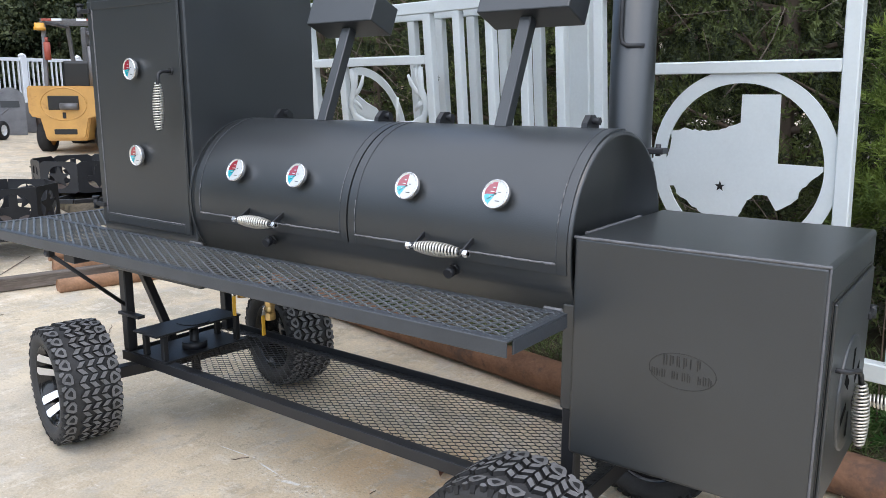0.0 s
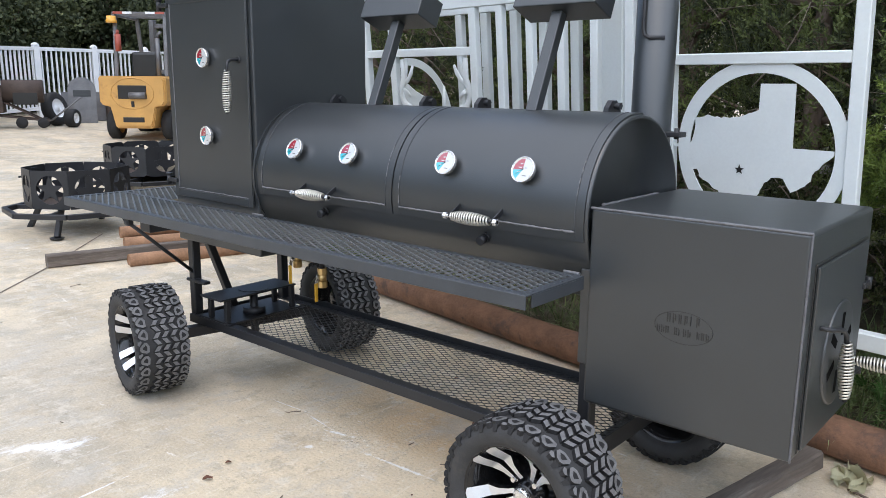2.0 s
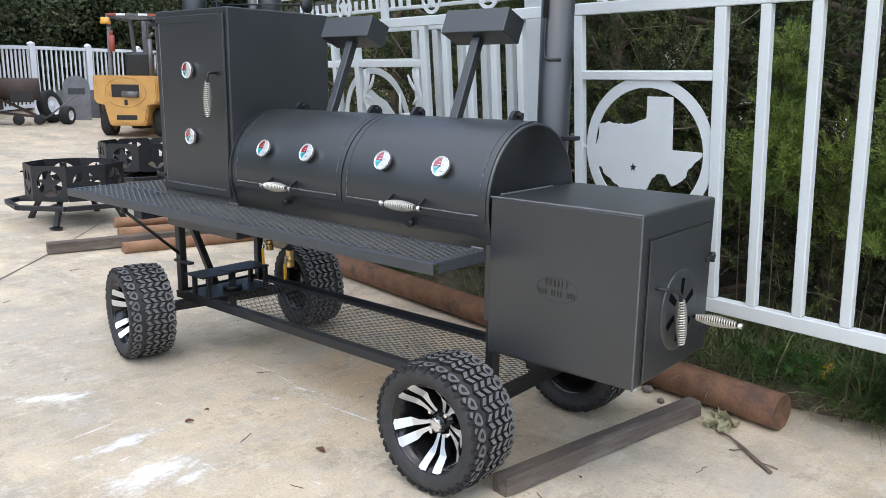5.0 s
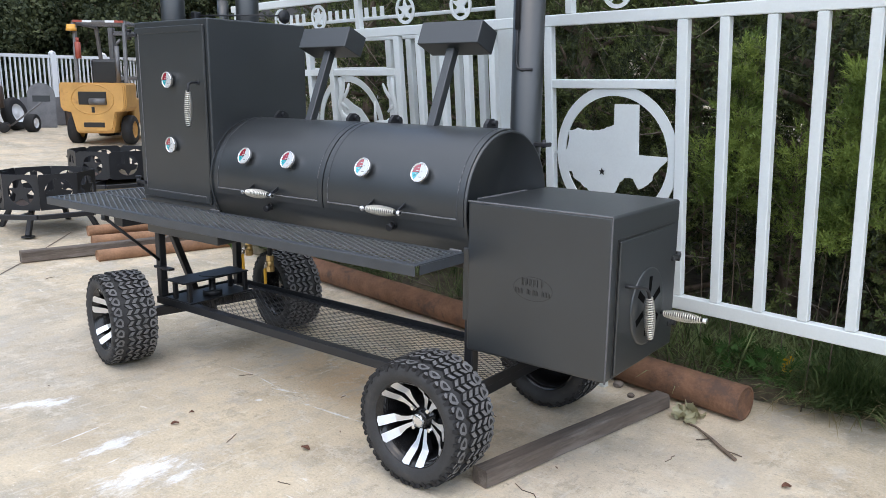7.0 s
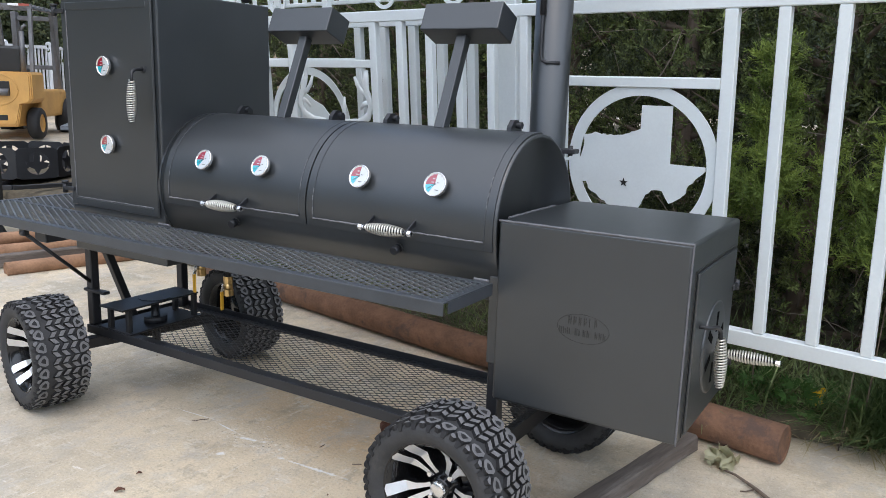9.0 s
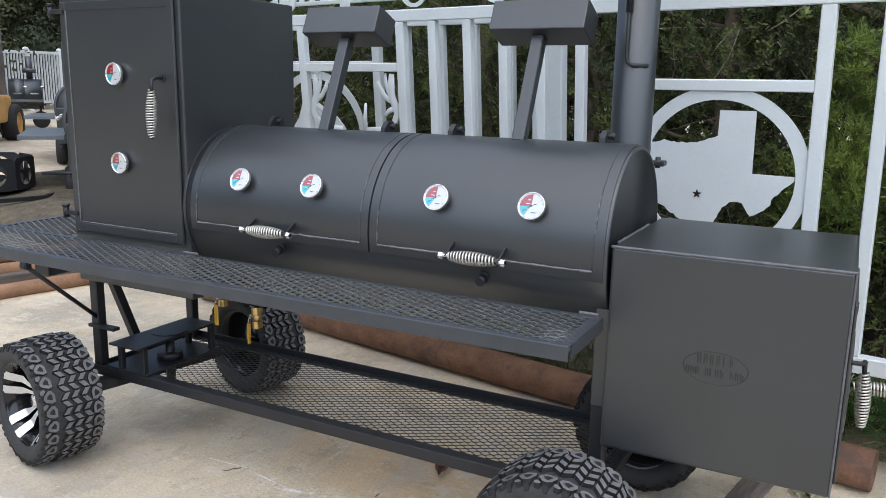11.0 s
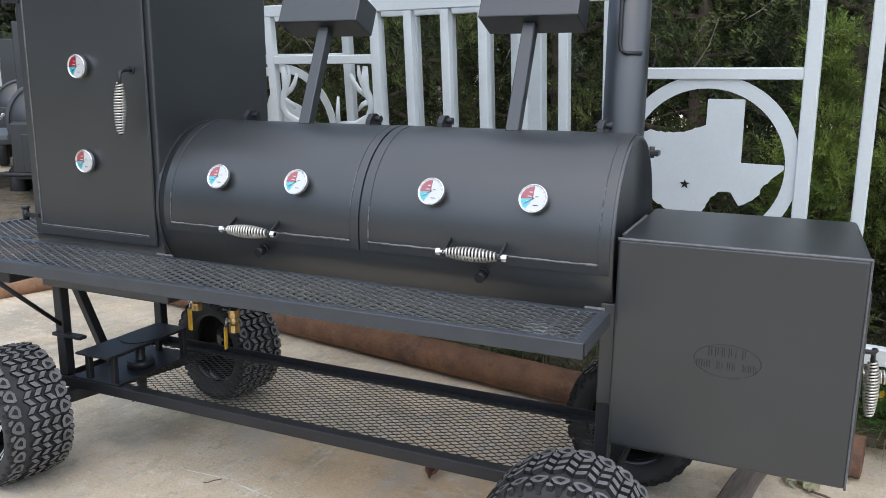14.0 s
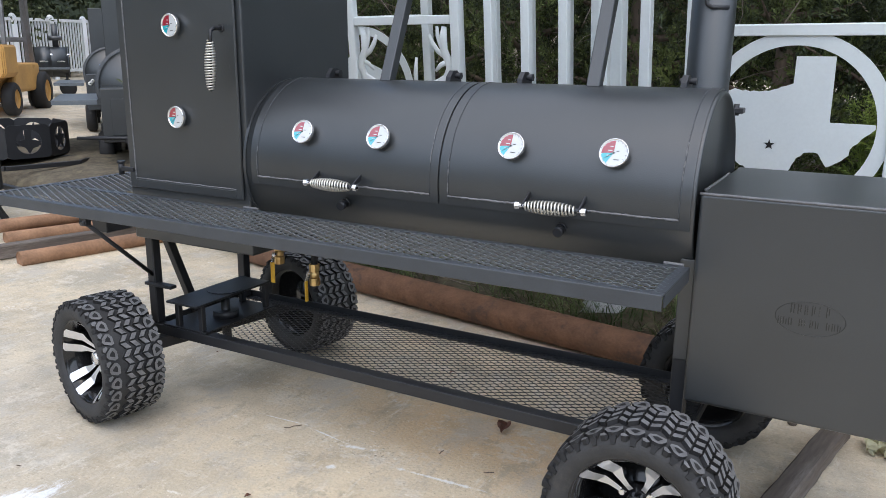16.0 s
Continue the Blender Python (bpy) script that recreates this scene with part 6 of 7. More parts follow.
build_spare_wheel(-16.05, 6.98, 0.33, -12, 123, "black trailer tyre on a white rim")
build_spare_wheel(-15.62, 7.12, 0.18, 0, 128, "small black cart tyre on a white hub")

# a round-topped steel plate and sheets leaning on the fence
bm = bmesh.new()
pl = [(-0.27, 0.0), (0.27, 0.0), (0.27, 0.70)] + [(0.27 * math.cos(radians(a)), 0.70 + 0.25 * math.sin(radians(a))) for a in range(15, 180, 15)] + [(-0.27, 0.70)]
plate(bm, pl, -0.012, 0.012)
st = solid("steel_plate", bm, GREY_STEEL, "round-topped dark steel plate leaning upright", "steel plate")
st.matrix_basis = pose(-16.35, 7.69, ground_z(-16.35), -6, 0, 62)
bm = bmesh.new()
box(bm, -0.17, 0.17, -0.02, -0.0125, 0.55, 0.68, 0)
sl = new("plate_slot", bpy.data.meshes.new("plate_slot"))
bm.to_mesh(sl.data)
bm.free()
sl.data.materials.append(DIAL_BLACK)
sl.parent = st
bm = bmesh.new()
box(bm, -0.6, 0.6, -0.015, 0.015, 0, 0.62, 0.003)
sh = solid("steel_sheet", bm, GREY_STEEL, "dark steel sheet leaning behind the plate", "steel sheet")
sh.matrix_basis = pose(-16.75, 8.1, ground_z(-16.75), -8, 0, 72)
bm = bmesh.new()
box(bm, -0.75, 0.75, -0.3, 0.3, 0, 0.75, 0.01)
sh = solid("steel_box", bm, DARK_RUST, "dark rusty steel box behind the forklift", "steel box")
sh.matrix_basis = pose(-16.6, 9.1, ground_z(-16.6), 0, 0, 75)
bm = bmesh.new()
box(bm, -0.22, 0.22, -0.22, 0.22, 0, 1.86, 0.01)
ob = solid("plywood_crate", bm, TAN_WOOD, "tall tan plywood crate standing by the fence", "crate")
ob.matrix_basis = pose(-15.28, 4.80, ground_z(-15.28), 0, 0, 20)
bm = bmesh.new()
bmesh.ops.create_icosphere(bm, subdivisions=3, radius=1.0)
for v in bm.verts:
    v.co = Vector((v.co.x * 0.19, v.co.y * 0.19, v.co.z * 0.70)) * (1 + 0.16 * noise.noise(v.co * 2.2))
    v.co.z = max(0.0, v.co.z + 0.64)
    if v.co.z < 0.5:
        v.co.x *= 1.1
        v.co.y *= 1.1
ob = solid("covered_grill", bm, DIAL_BLACK, "grill under a black wrinkled cover", "covered grill", smooth=True)
ob.matrix_basis = Matrix.Translation((-15.90, 5.50, ground_z(-15.90)))


def build_yard_smoker(x, y, turn, size, label, half=0.75, tow=False, cabinet=True):
    """Another black offset smoker waiting in the yard: barrel, firebox, shelf, stack, wheels."""
    s = thing("yard_smoker", (x, y, ground_z(x)), label, "smoker", "yard smokers", turn=turn)
    k = size

    def lp(name, bm, mat, text="", under=None):
        bm.transform(Matrix.Diagonal((k, k, k, 1)))
        return part(name, bm, mat, under or s, text, local=True)
    cz, r, h = 0.92, 0.41, half
    bm = bmesh.new()
    lathe(bm, [(0.0, -h), (r, -h), (r, h), (0.0, h)], 48, 'X', (0, 0, cz))
    for f_ in bm.faces:
        f_.smooth = abs(f_.normal.x) < 0.5
    barrel = lp("barrel", bm, BLACK, "black steel barrel")
    bm = bmesh.new()
    lathe(bm, [(r + 0.001, h - 0.03), (r + 0.014, h - 0.03), (r + 0.014, h + 0.004), (r - 0.02, h + 0.004)], 48, 'X', (0, 0, cz))
    lp("end_rim", bm, BLACK_EDGE, "", barrel)
    bm = bmesh.new()
    lathe(bm, [(r + 0.004, -h + 0.1), (r + 0.010, -h + 0.1), (r + 0.010, -0.02), (r + 0.004, -0.02)], 48, 'X', (0, 0, cz))
    lp("lid_band", bm, BLACK, "", barrel)
    if cabinet:
        bm = bmesh.new()
        box(bm, h + 0.005, h + 0.55, -0.37, 0.37, 0.38, 0.92, 0.006)
        fb = lp("firebox", bm, BLACK, "square black firebox")
        bm = bmesh.new()
        box(bm, h + 0.551, h + 0.562, -0.28, 0.28, 0.45, 0.82, 0.004)
        lp("firebox_door", bm, BLACK, "", fb)
        bm = bmesh.new()
        box(bm, -h - 0.58, -h - 0.005, -0.32, 0.32, 0.55, 2.00, 0.006)
        lp("upright_cabinet", bm, BLACK, "tall black cabinet")
    bm = bmesh.new()
    rod(bm, (-h - 0.28 if cabinet else h * 0.3, 0.05, 1.999 if cabinet else cz + r - 0.01), (-h - 0.28 if cabinet else h * 0.3, 0.05, 2.55 if cabinet else 1.95), 0.08, 24)
    if not cabinet:
        rod(bm, (h * 0.3, 0.05, 1.50), (h * 0.3, 0.05, 1.62), 0.18, 24)
    lp("chimney_pipe", bm, BLACK)
    bm = bmesh.new()
    box(bm, -h, h, -0.86, -0.42, 0.770, 0.778, 0.002)
    box(bm, -h, h, -0.865, -0.8605, 0.732, 0.778, 0.001)
    box(bm, h - 0.004, h, -0.86, -0.42, 0.732, 0.7695, 0.001)
    lp("shelf", bm, MESH_STEEL, "flat grey-black shelf")
    for px in (-h * 0.9, h * 0.8):
        for py in (-0.25, 0.25):
            bm = bmesh.new()
            box(bm, px - 0.03, px + 0.03, py - 0.03, py + 0.03, 0.22, 0.66, 0.003)
            lp("leg", bm, FRAME_STEEL)
        for py in (-0.36, 0.36):
            bm = bmesh.new()
            lathe(bm, [(0.0, -0.07), (0.19, -0.08), (0.22, -0.05), (0.22, 0.05), (0.19, 0.08), (0.0, 0.07)], 28, 'Y', (px, py, 0.22))
            lp("wheel", bm, RUBBER)
    for hx in (-h * 0.5, h * 0.5):
        bm = bmesh.new()
        spring_grip(bm, (hx - 0.1, -r - 0.07, cz + 0.02), (hx + 0.1, -r - 0.07, cz + 0.02))
        lp("spring_handle", bm, SPRING, "coil-spring handle")
        bm = bmesh.new()
        lathe(bm, [(0.0, -r - 0.02), (0.05, -r - 0.02), (0.05, -r + 0.06)], 20, 'Y', (hx + 0.2, 0.06, cz + 0.18))
        lp("thermometer", bm, CHROME)
    if tow:
        bm = bmesh.new()
        rod(bm, (h + 0.5, -0.62, 0.43), (h + 0.75, 0.25, 0.43), 0.018, 10)
        bar(bm, (h + 0.62, -0.15, 0.43), (h + 0.95, 0.10, 0.02), 0.05, 0.05, 0.003)
        bar(bm, (h + 0.55, -0.15, 0.40), (h * 0.8, -0.15, 0.25), 0.05, 0.05, 0.003)
        lp("tow_bar", bm, FRAME_STEEL, "black steel tow bar and prop")


build_yard_smoker(-8.12, 6.16, -39.2, 1.0, "black offset smoker with tall cabinet parked in the yard", tow=True)
build_yard_smoker(-10.88, 8.03, -39.2, 0.90, "black offset smoker parked in line further back")
build_yard_smoker(-15.60, 10.35, 55, 0.74, "small black barrel grill with a capped chimney near the fence", half=0.42, cabinet=False)


# ---- building glimpsed through the trees ----
bld = thing("tan_building", (-13.0, 15.5, 0.4), "low tan building behind the trees", "building")
bm = bmesh.new()
box(bm, -16.8, -7.5, 14.5, 19.5, 0.2, 3.3, 0.01)
part("wall", bm, BUILDING, bld, "tan siding wall")
bm = bmesh.new()
plate(bm, [(-17.2, 3.301), (-7.1, 3.301), (-7.6, 3.55), (-16.7, 3.55)], 14.1, 19.9)
part("roof", bm, GREY_STEEL, bld, "grey metal roof")
for x in (-15.5, -13, -10.5, -8.5):
    bm = bmesh.new()
    box(bm, x - 0.35, x + 0.35, 14.44, 14.495, 1.3, 2.4, 0.004)
    w_ = part("window", bm, GLOSS_BLACK, bld, "dark window pane")
    bm = bmesh.new()
    for a, b, c, d in ((-0.42, -0.3505, 1.22, 2.48), (0.3505, 0.42, 1.22, 2.48), (-0.35, 0.35, 2.4005, 2.48), (-0.35, 0.35, 1.22, 1.2995)):
        box(bm, x + a, x + b, 14.42, 14.4995, c, d, 0.004)
    part("window_frame", bm, VINYL, w_)


# ---- plants ----
def scatter(name, template, faces, places, rots, sizes, mat, parent=None, kind="", label="", category=""):
    """Many copies of a small leaf shape joined into one mesh."""
    tv = np.array(template, float)
    n = len(places)
    v = np.einsum('nij,kj->nki', rots, tv) * np.asarray(sizes)[:, None, None] + np.asarray(places)[:, None, :]
    if parent is not None:
        v -= np.array(ROOT[parent].translation)
    m = len(tv)
    size = len(faces[0])
    fa = (np.array(faces)[None] + (np.arange(n) * m)[:, None, None]).reshape(-1, size)
    me = bpy.data.meshes.new(name)
    me.vertices.add(n * m)
    me.vertices.foreach_set("co", v.reshape(-1))
    me.loops.add(fa.size)
    me.loops.foreach_set("vertex_index", fa.reshape(-1).astype(np.int32))
    me.polygons.add(len(fa))
    me.polygons.foreach_set("loop_start", (np.arange(len(fa)) * size).astype(np.int32))
    me.update(calc_edges=True)
    me.materials.append(mat)
    ob = new(name, me)
    if parent is not None:
        ob.parent = parent
        ROOT[ob] = ROOT[parent]
    return tagged(ob, label, category, kind=kind)


def frames_along(dirs, rng):
    """Turns whose z axis follows dirs, spun at random."""
    d = dirs / np.linalg.norm(dirs, axis=1, keepdims=True)
    r = rng.normal(size=d.shape)
    u = np.cross(d, r)
    u /= np.linalg.norm(u, axis=1, keepdims=True)
    w = np.cross(d, u)
    return np.stack([u, w, d], axis=2)


def spray_shape(wide=0.034):
    """A cedar sprig: a stem with short side blades."""
    v, f = [], []
    n = 13
    for k in range(n):
        h = k / n
        a = k * 2.4
        ln = 0.30 * (1 - 0.5 * h)
        c, s = math.cos(a), math.sin(a)
        b = len(v)
        v += [(0, 0, h), (c * ln * 0.6 - s * wide, s * ln * 0.6 + c * wide, h + ln * 0.5), (c * ln, s * ln, h + ln * 1.1), (c * ln * 0.5 + s * wide, s * ln * 0.5 - c * wide, h + ln * 0.5)]
        f.append((b, b + 1, b + 2, b + 3))
    b = len(v)
    v += [(0, 0, 0.5), (0.035, 0.02, 0.85), (0, 0, 1.2), (-0.035, -0.02, 0.85)]
    f.append((b, b + 1, b + 2, b + 3))
    return v, f


SPRAY = spray_shape()
TUFT = spray_shape(0.06)


def build_cedar(x, y, height, radius, count, seed, mat, label, low=0.12, size=0.085, z=None, sprig=SPRAY):
    rng = np.random.default_rng(seed)
    z0 = ground_z(x) if z is None else z
    t = thing("cedar_tree", (x, y, z0), label, "cedar tree", "cedar hedge")
    bm = bmesh.new()
    lean = rng.uniform(-0.06, 0.06, 2)
    pts = [(x + lean[0] * height * f, y + lean[1] * height * f, z0 - 0.02 + height * 0.97 * f) for f in np.linspace(0, 1, 7)]
    r0 = 0.022 * height + 0.01 if radius > 0.5 else 0.0012 * height + 0.002
    sweep(bm, pts, [r0 * (1 - 0.9 * f) for f in np.linspace(0, 1, 7)], 8)
    nb = int(34 * height / 3)
    places, dirs = [], []
    for b in range(nb):
        f = low + (0.97 - low) * (b + rng.uniform(0, 1)) / nb
        az = b * 2.399 + rng.uniform(-0.4, 0.4)
        ln = radius * (1.08 - f) ** 0.62 * rng.uniform(0.65, 1.15)
        base = np.array([x + lean[0] * height * f, y + lean[1] * height * f, z0 + height * f])
        out = np.array([math.cos(az), math.sin(az), rng.uniform(0.15, 0.55)])
        out /= np.linalg.norm(out)
        tip = base + out * ln
        mid = (base + tip) / 2 + np.array([0, 0, -0.05 * ln])
        sweep(bm, [tuple(base), tuple(mid), tuple(tip)], [r0 * 0.28, r0 * 0.18, 0.003], 5)
        k = max(6, int(count / nb * (0.5 + ln / radius)))
        u = rng.uniform(0.25, 1.03, k) ** 0.6
        spread = 0.20 * ln + (0.05 if radius > 0.5 else 0.016)
        p = base[None] + out[None] * (ln * u)[:, None] + rng.normal(0, 1, (k, 3)) * (spread * (0.35 + 0.65 * (1 - np.abs(u - 0.7))))[:, None] * np.array([1, 1, 0.75])
        places.append(p)
        dirs.append(out[None] * 0.7 + rng.normal(0, 0.55, (k, 3)) + np.array([0, 0, 0.55]))
    part("trunk", bm, BARK, t, "rough brown trunk and limbs")
    places, dirs = np.concatenate(places), np.concatenate(dirs)
    places[:, 2] = np.maximum(places[:, 2], z0 + 0.03)
    scatter("crown", *sprig, places, frames_along(dirs, rng), rng.uniform(0.6, 1.35, len(places)) * size, mat, t, label="feathery green foliage")


hedge = ((-4.9, 4.9, 3.6, 1.0), (-4.0, 4.55, 3.2, 0.85), (-3.25, 4.75, 4.2, 1.0), (-2.45, 4.50, 3.4, 0.85), (-1.7, 4.60, 4.2, 0.95), (-0.95, 4.25, 3.3, 0.85), (-0.25, 4.35, 3.9, 0.95), (0.45, 4.10, 3.2, 0.85), (1.15, 4.20, 3.6, 0.9), (1.9, 4.2, 3.2, 0.95), (2.7, 4.4, 3.6, 1.0), (-3.6, 6.2, 4.6, 1.3), (-1.6, 6.1, 5.0, 1.4), (0.3, 5.9, 4.8, 1.4), (2.1, 5.8, 4.8, 1.4), (-5.6, 6.6, 4.6, 1.3))
for i, (x, y, h, r) in enumerate(hedge):
    build_cedar(x, y, h, r, (4800 if -3.1 < x < 1.8 else 2900) if y < 5 else 2200, 40 + i, CEDAR, "dense dark green cedar in the hedge", low=0.05 if y < 5 else 0.03, size=0.08 if y < 5 else 0.16, sprig=TUFT)
young = ((-0.29, 3.44, 1.80, 0.16, 900, 71, "young bright green cedar poking through the gate", 0.50, 0.075),
         (-0.46, 3.50, 1.30, 0.12, 170, 75, "small green cedar sapling behind the gate", 0.70, 0.070),
         (-0.08, 3.60, 1.36, 0.15, 240, 73, "small green cedar sapling behind the gate", 0.55, 0.070),
         (0.17, 3.46, 1.66, 0.22, 1050, 72, "young bright green cedar beside the gate bars", 0.55, 0.076),
         (0.10, 3.33, 1.00, 0.17, 330, 74, "low bright green cedar branch reaching through the bars", 0.78, 0.070),
         (0.52, 3.42, 1.50, 0.20, 600, 76, "young bright green cedar beside the gate bars", 0.50, 0.074))
for x, y, h, r, k, seed, text, low, size in young:
    build_cedar(x, y, h, r, k, seed, CEDAR_TIP, text, low=low, size=size)


def build_dead_twigs():
    bm = bmesh.new()
    rnd = random.Random(21)
    for k in range(420):
        x, y, z = rnd.uniform(-4.5, 2.6), rnd.uniform(3.55, 4.5), rnd.uniform(0.1, 2.5)
        d = Vector((rnd.uniform(-1, 1), rnd.uniform(-0.7, 0.3), rnd.uniform(-0.5, 1))).normalized()
        p = Vector((x, y, z))
        pts = [p]
        for _ in range(4):
            d = (d + Vector((rnd.uniform(-1, 1), rnd.uniform(-1, 1), rnd.uniform(-1, 1))) * 0.35).normalized()
            p = p + d * rnd.uniform(0.06, 0.16)
            pts.append(p)
        r = rnd.uniform(0.0015, 0.0042)
        sweep(bm, pts, [r, r * 0.9, r * 0.75, r * 0.55, r * 0.3], 4)
    solid("dead_branches", bm, TWIG, "tangle of bare grey-brown twigs inside the hedge", "twigs", kind="stuff")


build_dead_twigs()


def build_grass():
    rng = np.random.default_rng(9)
    tmpl = [(-0.009, 0, 0), (0.009, 0, 0), (0.010, 0.10, 0.38), (-0.010, 0.10, 0.38), (0.007, 0.30, 0.72), (-0.007, 0.30, 0.72), (0.001, 0.58, 0.95), (-0.001, 0.58, 0.95)]
    fs = [(0, 1, 2, 3), (3, 2, 4, 5), (5, 4, 6, 7)]

    def blades(name, n, mat, region, lo, hi, label, flat=0.0):
        xs, ys = region(n)
        p = np.stack([xs, ys, np.array([ground_z(a) for a in xs]) + 0.012 + np.clip((ys - 3.3) * 0.05, 0, 0.15)], 1)
        a = rng.uniform(0, 2 * np.pi, n)
        tl = rng.uniform(0, 0.85, n) + flat
        ca, sa, ct, st_ = np.cos(a), np.sin(a), np.cos(tl), np.sin(tl)
        rz = np.zeros((n, 3, 3))
        rz[:, 0, 0], rz[:, 0, 1], rz[:, 1, 0], rz[:, 1, 1], rz[:, 2, 2] = ca, -sa, sa, ca, 1
        rx = np.zeros((n, 3, 3))
        rx[:, 0, 0], rx[:, 1, 1], rx[:, 1, 2], rx[:, 2, 1], rx[:, 2, 2] = 1, ct, st_, -st_, ct
        scatter(name, tmpl, fs, p, rz @ rx, rng.uniform(lo, hi, n), mat, kind="stuff", label=label, category="grass")

    def clumps(x0, x1, y0, y1, k, s):
        cx, cy = rng.uniform(x0, x1, k), rng.uniform(y0, y1, k)

        def f(n):
            i = rng.integers(0, k, n)
            x = cx[i] + rng.normal(0, s, n)
            edge = np.where(x > -0.6, 3.36 + 0.15 * x, 3.46 - 0.13 * (x + 0.6))
            return x, np.maximum(cy[i] + rng.normal(0, s, n), edge)
        return f
    blades("grass", 8500, GRASS, clumps(-0.6, 2.2, 3.34, 3.95, 90, 0.10), 0.16, 0.42, "long green grass along the slab edge")
    blades("grass", 2600, GRASS, clumps(0.20, 0.75, 3.36, 3.62, 9, 0.07), 0.16, 0.34, "bright green grass tuft spilling over the slab edge")
    blades("grass", 6500, GRASS, clumps(-4.8, -0.7, 3.55, 4.3, 46, 0.12), 0.10, 0.28, "short green grass behind the pipe")
    blades("straw", 3200, STRAW, clumps(0.0, 2.2, 3.36, 3.85, 60, 0.13), 0.15, 0.36, "dry straw-coloured grass among the weeds", 0.6)
    blades("straw", 700, STRAW, clumps(-4.8, -1.2, 3.6, 4.3, 22, 0.16), 0.12, 0.30, "dry straw-coloured grass behind the pipe", 0.6)


build_grass()


def build_weed(x, y, flowers, seed, label, s=1.0):
    rng = np.random.default_rng(seed)
    z = ground_z(x) + 0.02
    w = thing("weed", (x, y, z), label, "weed", "weeds")
    bm = bmesh.new()
    tips = []
    for k in range(7):
        a = rng.uniform(0, 6.28)
        h = rng.uniform(0.10, 0.24) * s
        o = rng.uniform(0.02, 0.10) * s
        tip = (x + o * math.cos(a), y + o * math.sin(a), z + h)
        sweep(bm, [(x, y, z - 0.02), (x + 0.4 * o * math.cos(a), y + 0.4 * o * math.sin(a), z + h * 0.6), tip], [0.003, 0.0025, 0.0015], 5)
        tips.append(tip)
    part("stem", bm, WEED, w)
    # lobed leaves
    v, f = [], []
    for k in range(7):
        a = radians(-80 + 160 * k / 6)
        ln = 0.5 + 0.5 * math.cos(a)
        c, s_ = math.cos(a) * ln, math.sin(a) * ln * 0.9
        b = len(v)
        v += [(0, 0, 0), (s_ * 0.5 - 0.09, 0.03, c * 0.55 + 0.1), (s_, 0.10, c + 0.1), (s_ * 0.5 + 0.09, 0.03, c * 0.55 + 0.1)]
        f.append((b, b + 1, b + 2, b + 3))
    n = 46
    p = np.stack([x + rng.normal(0, 0.075 * s, n), y + rng.normal(0, 0.075 * s, n), z + rng.uniform(0.02, 0.20 * s, n)], 1)
    d = np.stack([p[:, 0] - x, p[:, 1] - y - 0.03, rng.uniform(-0.02, 0.06, n)], 1) + rng.normal(0, 0.02, (n, 3))
    scatter("leaf", v, f, p, frames_along(d, rng), rng.uniform(0.05, 0.085, n) * s, WEED, w, kind="stuff", label="lobed green leaves")
    for k in range(flowers):
        c = Vector(tips[0]) + Vector((rng.uniform(-0.035, 0.035), rng.uniform(-0.03, 0.0), rng.uniform(-0.02, 0.05)))
        b = bmesh.new()
        for i in range(5):
            a = 2 * math.pi * i / 5
            u, q = Vector((math.cos(a), -0.35, math.sin(a))) * 0.014, Vector((-math.sin(a), 0, math.cos(a))) * 0.007
            b.faces.new([b.verts.new(c), b.verts.new(c + u * 0.6 + q), b.verts.new(c + u), b.verts.new(c + u * 0.6 - q)])
        part("flower", b, PETAL, w, "small yellow flower")


build_weed(-0.11, 3.44, 10, 3, "leafy green weed with small yellow flowers", 1.1)
build_weed(-0.26, 3.50, 0, 4, "leafy green weed by the pipe end")
build_weed(0.02, 3.50, 0, 6, "leafy green weed under the gate")
build_weed(-5.40, 4.05, 3, 5, "small green weed behind the stored pipes", 1.3)
build_weed(-5.15, 4.10, 0, 8, "small green weed behind the stored pipes", 1.3)


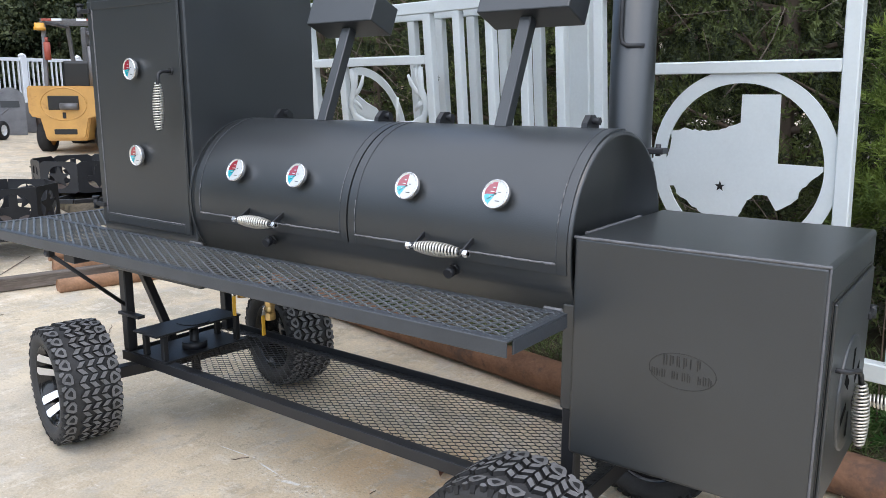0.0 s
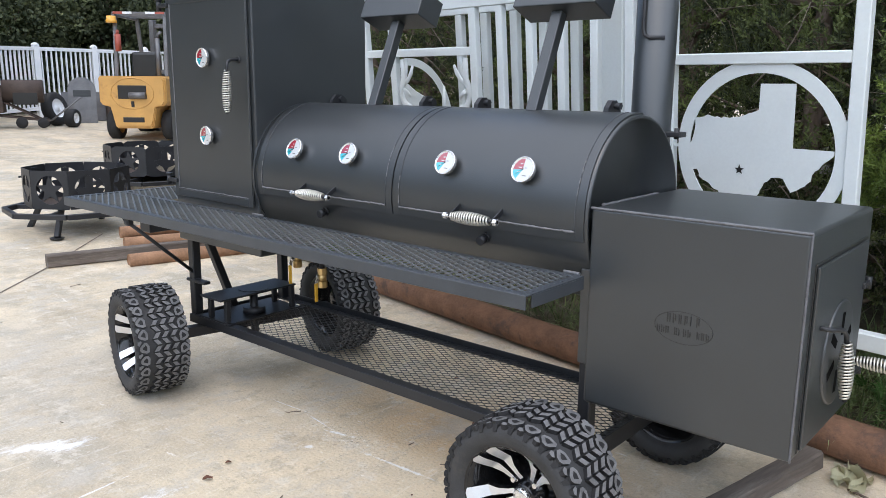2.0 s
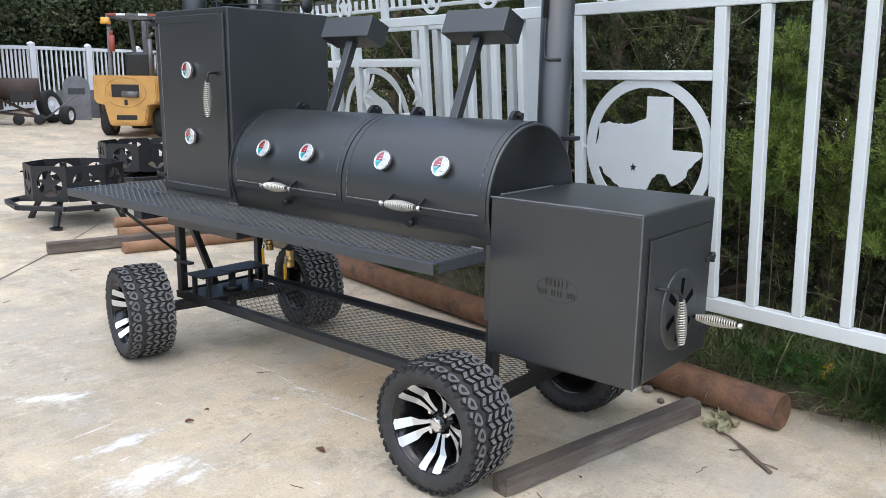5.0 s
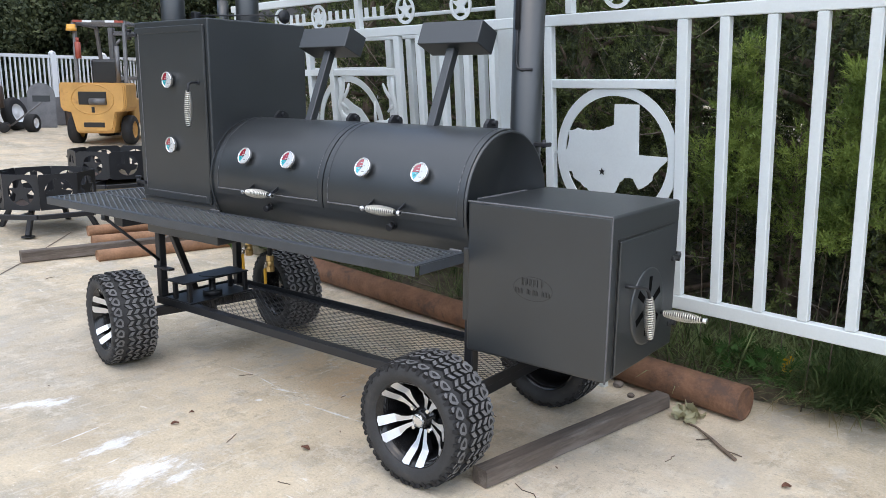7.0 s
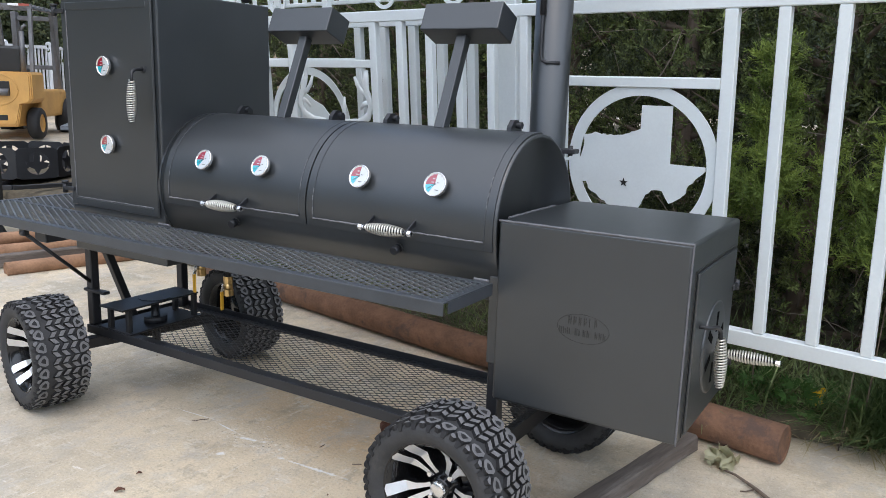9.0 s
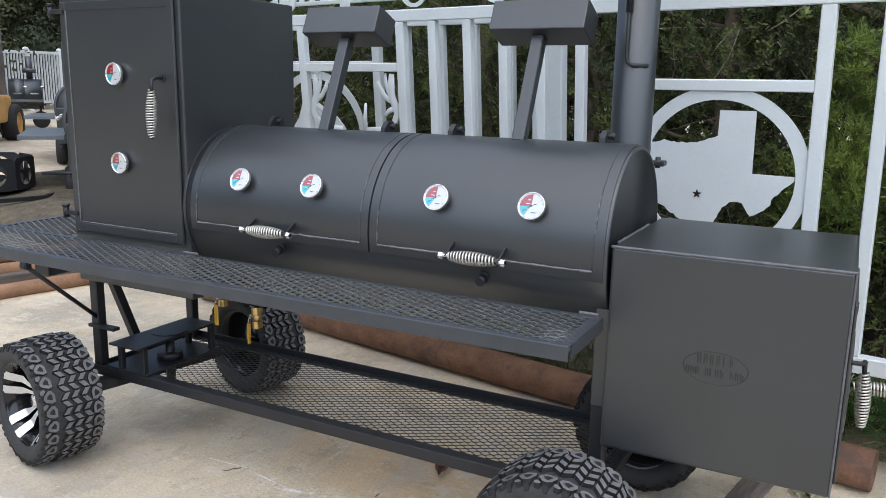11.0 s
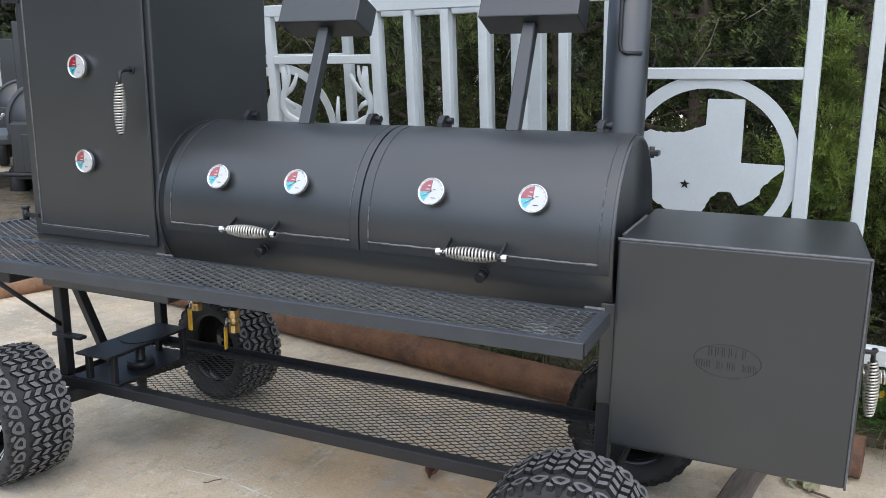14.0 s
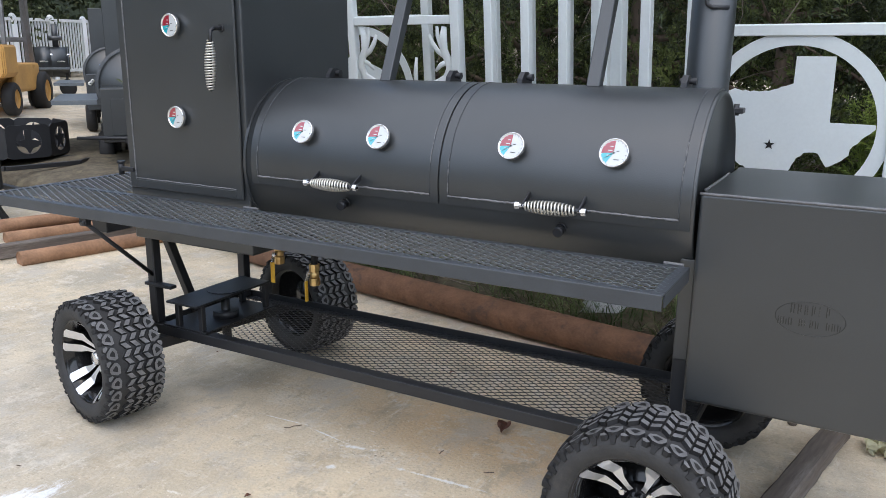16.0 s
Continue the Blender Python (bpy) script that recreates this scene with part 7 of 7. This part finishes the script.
def build_oak(x, y, height, radius, seed, count=1900, leaf=0.34):
    rng = np.random.default_rng(seed)
    z0 = min(ground_z(x), 1.2)
    t = thing("oak_tree", (x, y, z0), "large dark green tree beyond the fence", "tree", "trees beyond the fence")
    bm = bmesh.new()
    places = []
    fork = height * 0.28
    sweep(bm, [(x, y, z0 - 0.05), (x + 0.05, y, z0 + fork * 0.6), (x + 0.1, y + 0.1, z0 + fork)], [0.20, 0.17, 0.15], 10)
    for b in range(16):
        a = b * 2.399 + rng.uniform(-0.4, 0.4)
        el = rng.uniform(-0.1, 1.3)
        ln = radius * rng.uniform(0.75, 1.1)
        c = np.array([x + ln * math.cos(a) * math.cos(el), y + ln * math.sin(a) * math.cos(el), z0 + fork + (height - fork) * 0.32 + (height - fork) * 0.55 * math.sin(el)])
        s = np.array([x + 0.1, y + 0.1, z0 + fork])
        m = (s + c) / 2 + rng.normal(0, 0.2, 3)
        sweep(bm, [tuple(s), tuple(m), tuple(c)], [0.10, 0.06, 0.02], 6)
        k = count // 16
        places.append(c + rng.normal(0, 1, (k, 3)) * np.array([0.32, 0.32, 0.22]) * radius)
        k = count // 40
        places.append(m + rng.normal(0, 1, (k, 3)) * 0.3 * radius)
    part("trunk", bm, BARK, t, "grey-brown trunk and limbs")
    p = np.concatenate(places)
    p[:, 2] = np.maximum(p[:, 2], z0 + 0.1)
    v, f = [], []
    r2 = random.Random(2)
    for k in range(7):
        o = Vector((r2.uniform(-1, 1), r2.uniform(-1, 1), r2.uniform(-0.7, 0.7))) * 0.7
        d = Vector((r2.uniform(-1, 1), r2.uniform(-1, 1), r2.uniform(-0.6, 0.8))).normalized() * 0.42
        q = d.cross(Vector((r2.uniform(-1, 1), r2.uniform(-1, 1), 1))).normalized() * 0.14
        b = len(v)
        v += [tuple(o), tuple(o + d * 0.5 + q), tuple(o + d), tuple(o + d * 0.5 - q)]
        f.append((b, b + 1, b + 2, b + 3))
    n = len(p)
    scatter("crown", v, f, p, frames_along(rng.normal(size=(n, 3)), rng), rng.uniform(0.7, 1.3, n) * leaf, OAK, t, label="dark green leafy crown")


far = ((-22.5, -3, 6.5, 2.6), (-24, 1, 7.0, 2.8), (-22.0, 4.2, 6.0, 2.4), (-24.5, 6.8, 7.5, 3.0), (-22.2, 9.2, 6.2, 2.4), (-25, 11.5, 7.6, 3.0), (-22.8, 13.6, 6.4, 2.5), (-25.5, 16.5, 7.4, 3.0), (-22.5, 19.0, 7.0, 2.8), (-19, 22, 7.2, 2.9), (-29, 4, 9, 3.4), (-29.5, 10, 9, 3.4), (-29, 16, 9, 3.4), (-14, 22.5, 7.5, 3.0), (-6.0, 13.0, 6.5, 2.6), (-8.2, 11.0, 5.5, 2.0), (-3.0, 11.5, 7.0, 2.8), (1.0, 11.0, 7.0, 2.8), (5.0, 10.0, 7.0, 2.8), (-20.5, 7.4, 3.6, 1.7), (-20.8, 10.6, 3.6, 1.7), (-20.0, 4.6, 3.4, 1.6))
for i, (x, y, h, r) in enumerate(far):
    if x < -19 and y < 15 and x > -26:
        build_oak(x, y, h, r, 200 + i, 2700, 0.25)
    else:
        build_oak(x, y, h, r, 200 + i, 1000 if x > -20 else 1900, 0.40)


def build_filler_scrub():
    """Added dark scrub that stands for the shade in the gaps behind the picket fence."""
    rng = np.random.default_rng(31)
    line = [(-13.0, -1.6), (-14.3, 0.4), (-15.6, 2.4), (-17.0, 4.4), (-18.2, 6.0), (-19.1, 7.42), (-19.3, 8.80), (-19.6, 10.2), (-20.1, 11.6), (-20.7, 13.0), (-21.3, 14.4), (-22.4, 17.2)]
    pts = []
    for (xa, ya), (xb, yb) in zip(line, line[1:]):
        n = 620
        t = rng.uniform(0, 1, n)
        x = xa + (xb - xa) * t + rng.normal(0, 0.25, n)
        y = ya + (yb - ya) * t + rng.normal(0, 0.25, n)
        z = np.array([ground_z(q) for q in x]) + 0.02 + rng.uniform(0, 1, n) ** 0.8 * (1.45 + 0.3 * np.sin(3 * x + 2 * y))
        pts.append(np.stack([x, y, z], 1))
    p = np.concatenate(pts)
    blade = [(0, 0, 0), (0.22, 0.05, 0.45), (0, 0.1, 1.0), (-0.22, 0.05, 0.45)]
    leaves, faces = [], []
    r2 = random.Random(6)
    for k in range(6):
        m = Euler([r2.uniform(0, 6.28) for _ in range(3)]).to_matrix()
        faces.append(tuple(range(4 * k, 4 * k + 4)))
        leaves += [tuple(m @ Vector(v)) for v in blade]
    scatter("filler_scrub", leaves, faces, p, frames_along(rng.normal(size=p.shape), rng), rng.uniform(0.13, 0.26, len(p)), OAK, kind="stuff", label="added leafy scrub standing for the darkness behind the picket fence", category="scrub")


build_filler_scrub()

# woods that close the yard all round; the unseen south-west side is added nearer and taller to darken the cabinet's
# reflections
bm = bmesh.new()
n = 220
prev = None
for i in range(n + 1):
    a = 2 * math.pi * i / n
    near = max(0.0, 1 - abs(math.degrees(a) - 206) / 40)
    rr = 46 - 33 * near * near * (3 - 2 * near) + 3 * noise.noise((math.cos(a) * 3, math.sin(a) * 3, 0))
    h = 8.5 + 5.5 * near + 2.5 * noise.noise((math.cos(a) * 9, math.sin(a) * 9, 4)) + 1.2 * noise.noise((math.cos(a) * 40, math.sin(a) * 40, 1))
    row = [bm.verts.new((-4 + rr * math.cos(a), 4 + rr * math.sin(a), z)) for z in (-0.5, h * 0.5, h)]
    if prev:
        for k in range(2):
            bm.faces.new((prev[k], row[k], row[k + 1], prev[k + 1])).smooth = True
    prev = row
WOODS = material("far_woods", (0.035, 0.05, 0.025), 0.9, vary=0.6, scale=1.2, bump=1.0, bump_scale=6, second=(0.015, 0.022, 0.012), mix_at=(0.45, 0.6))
solid("backdrop", bm, WOODS, "belt of dark woods round the yard, its unseen near side added to dim reflections", "woods", kind="structure")
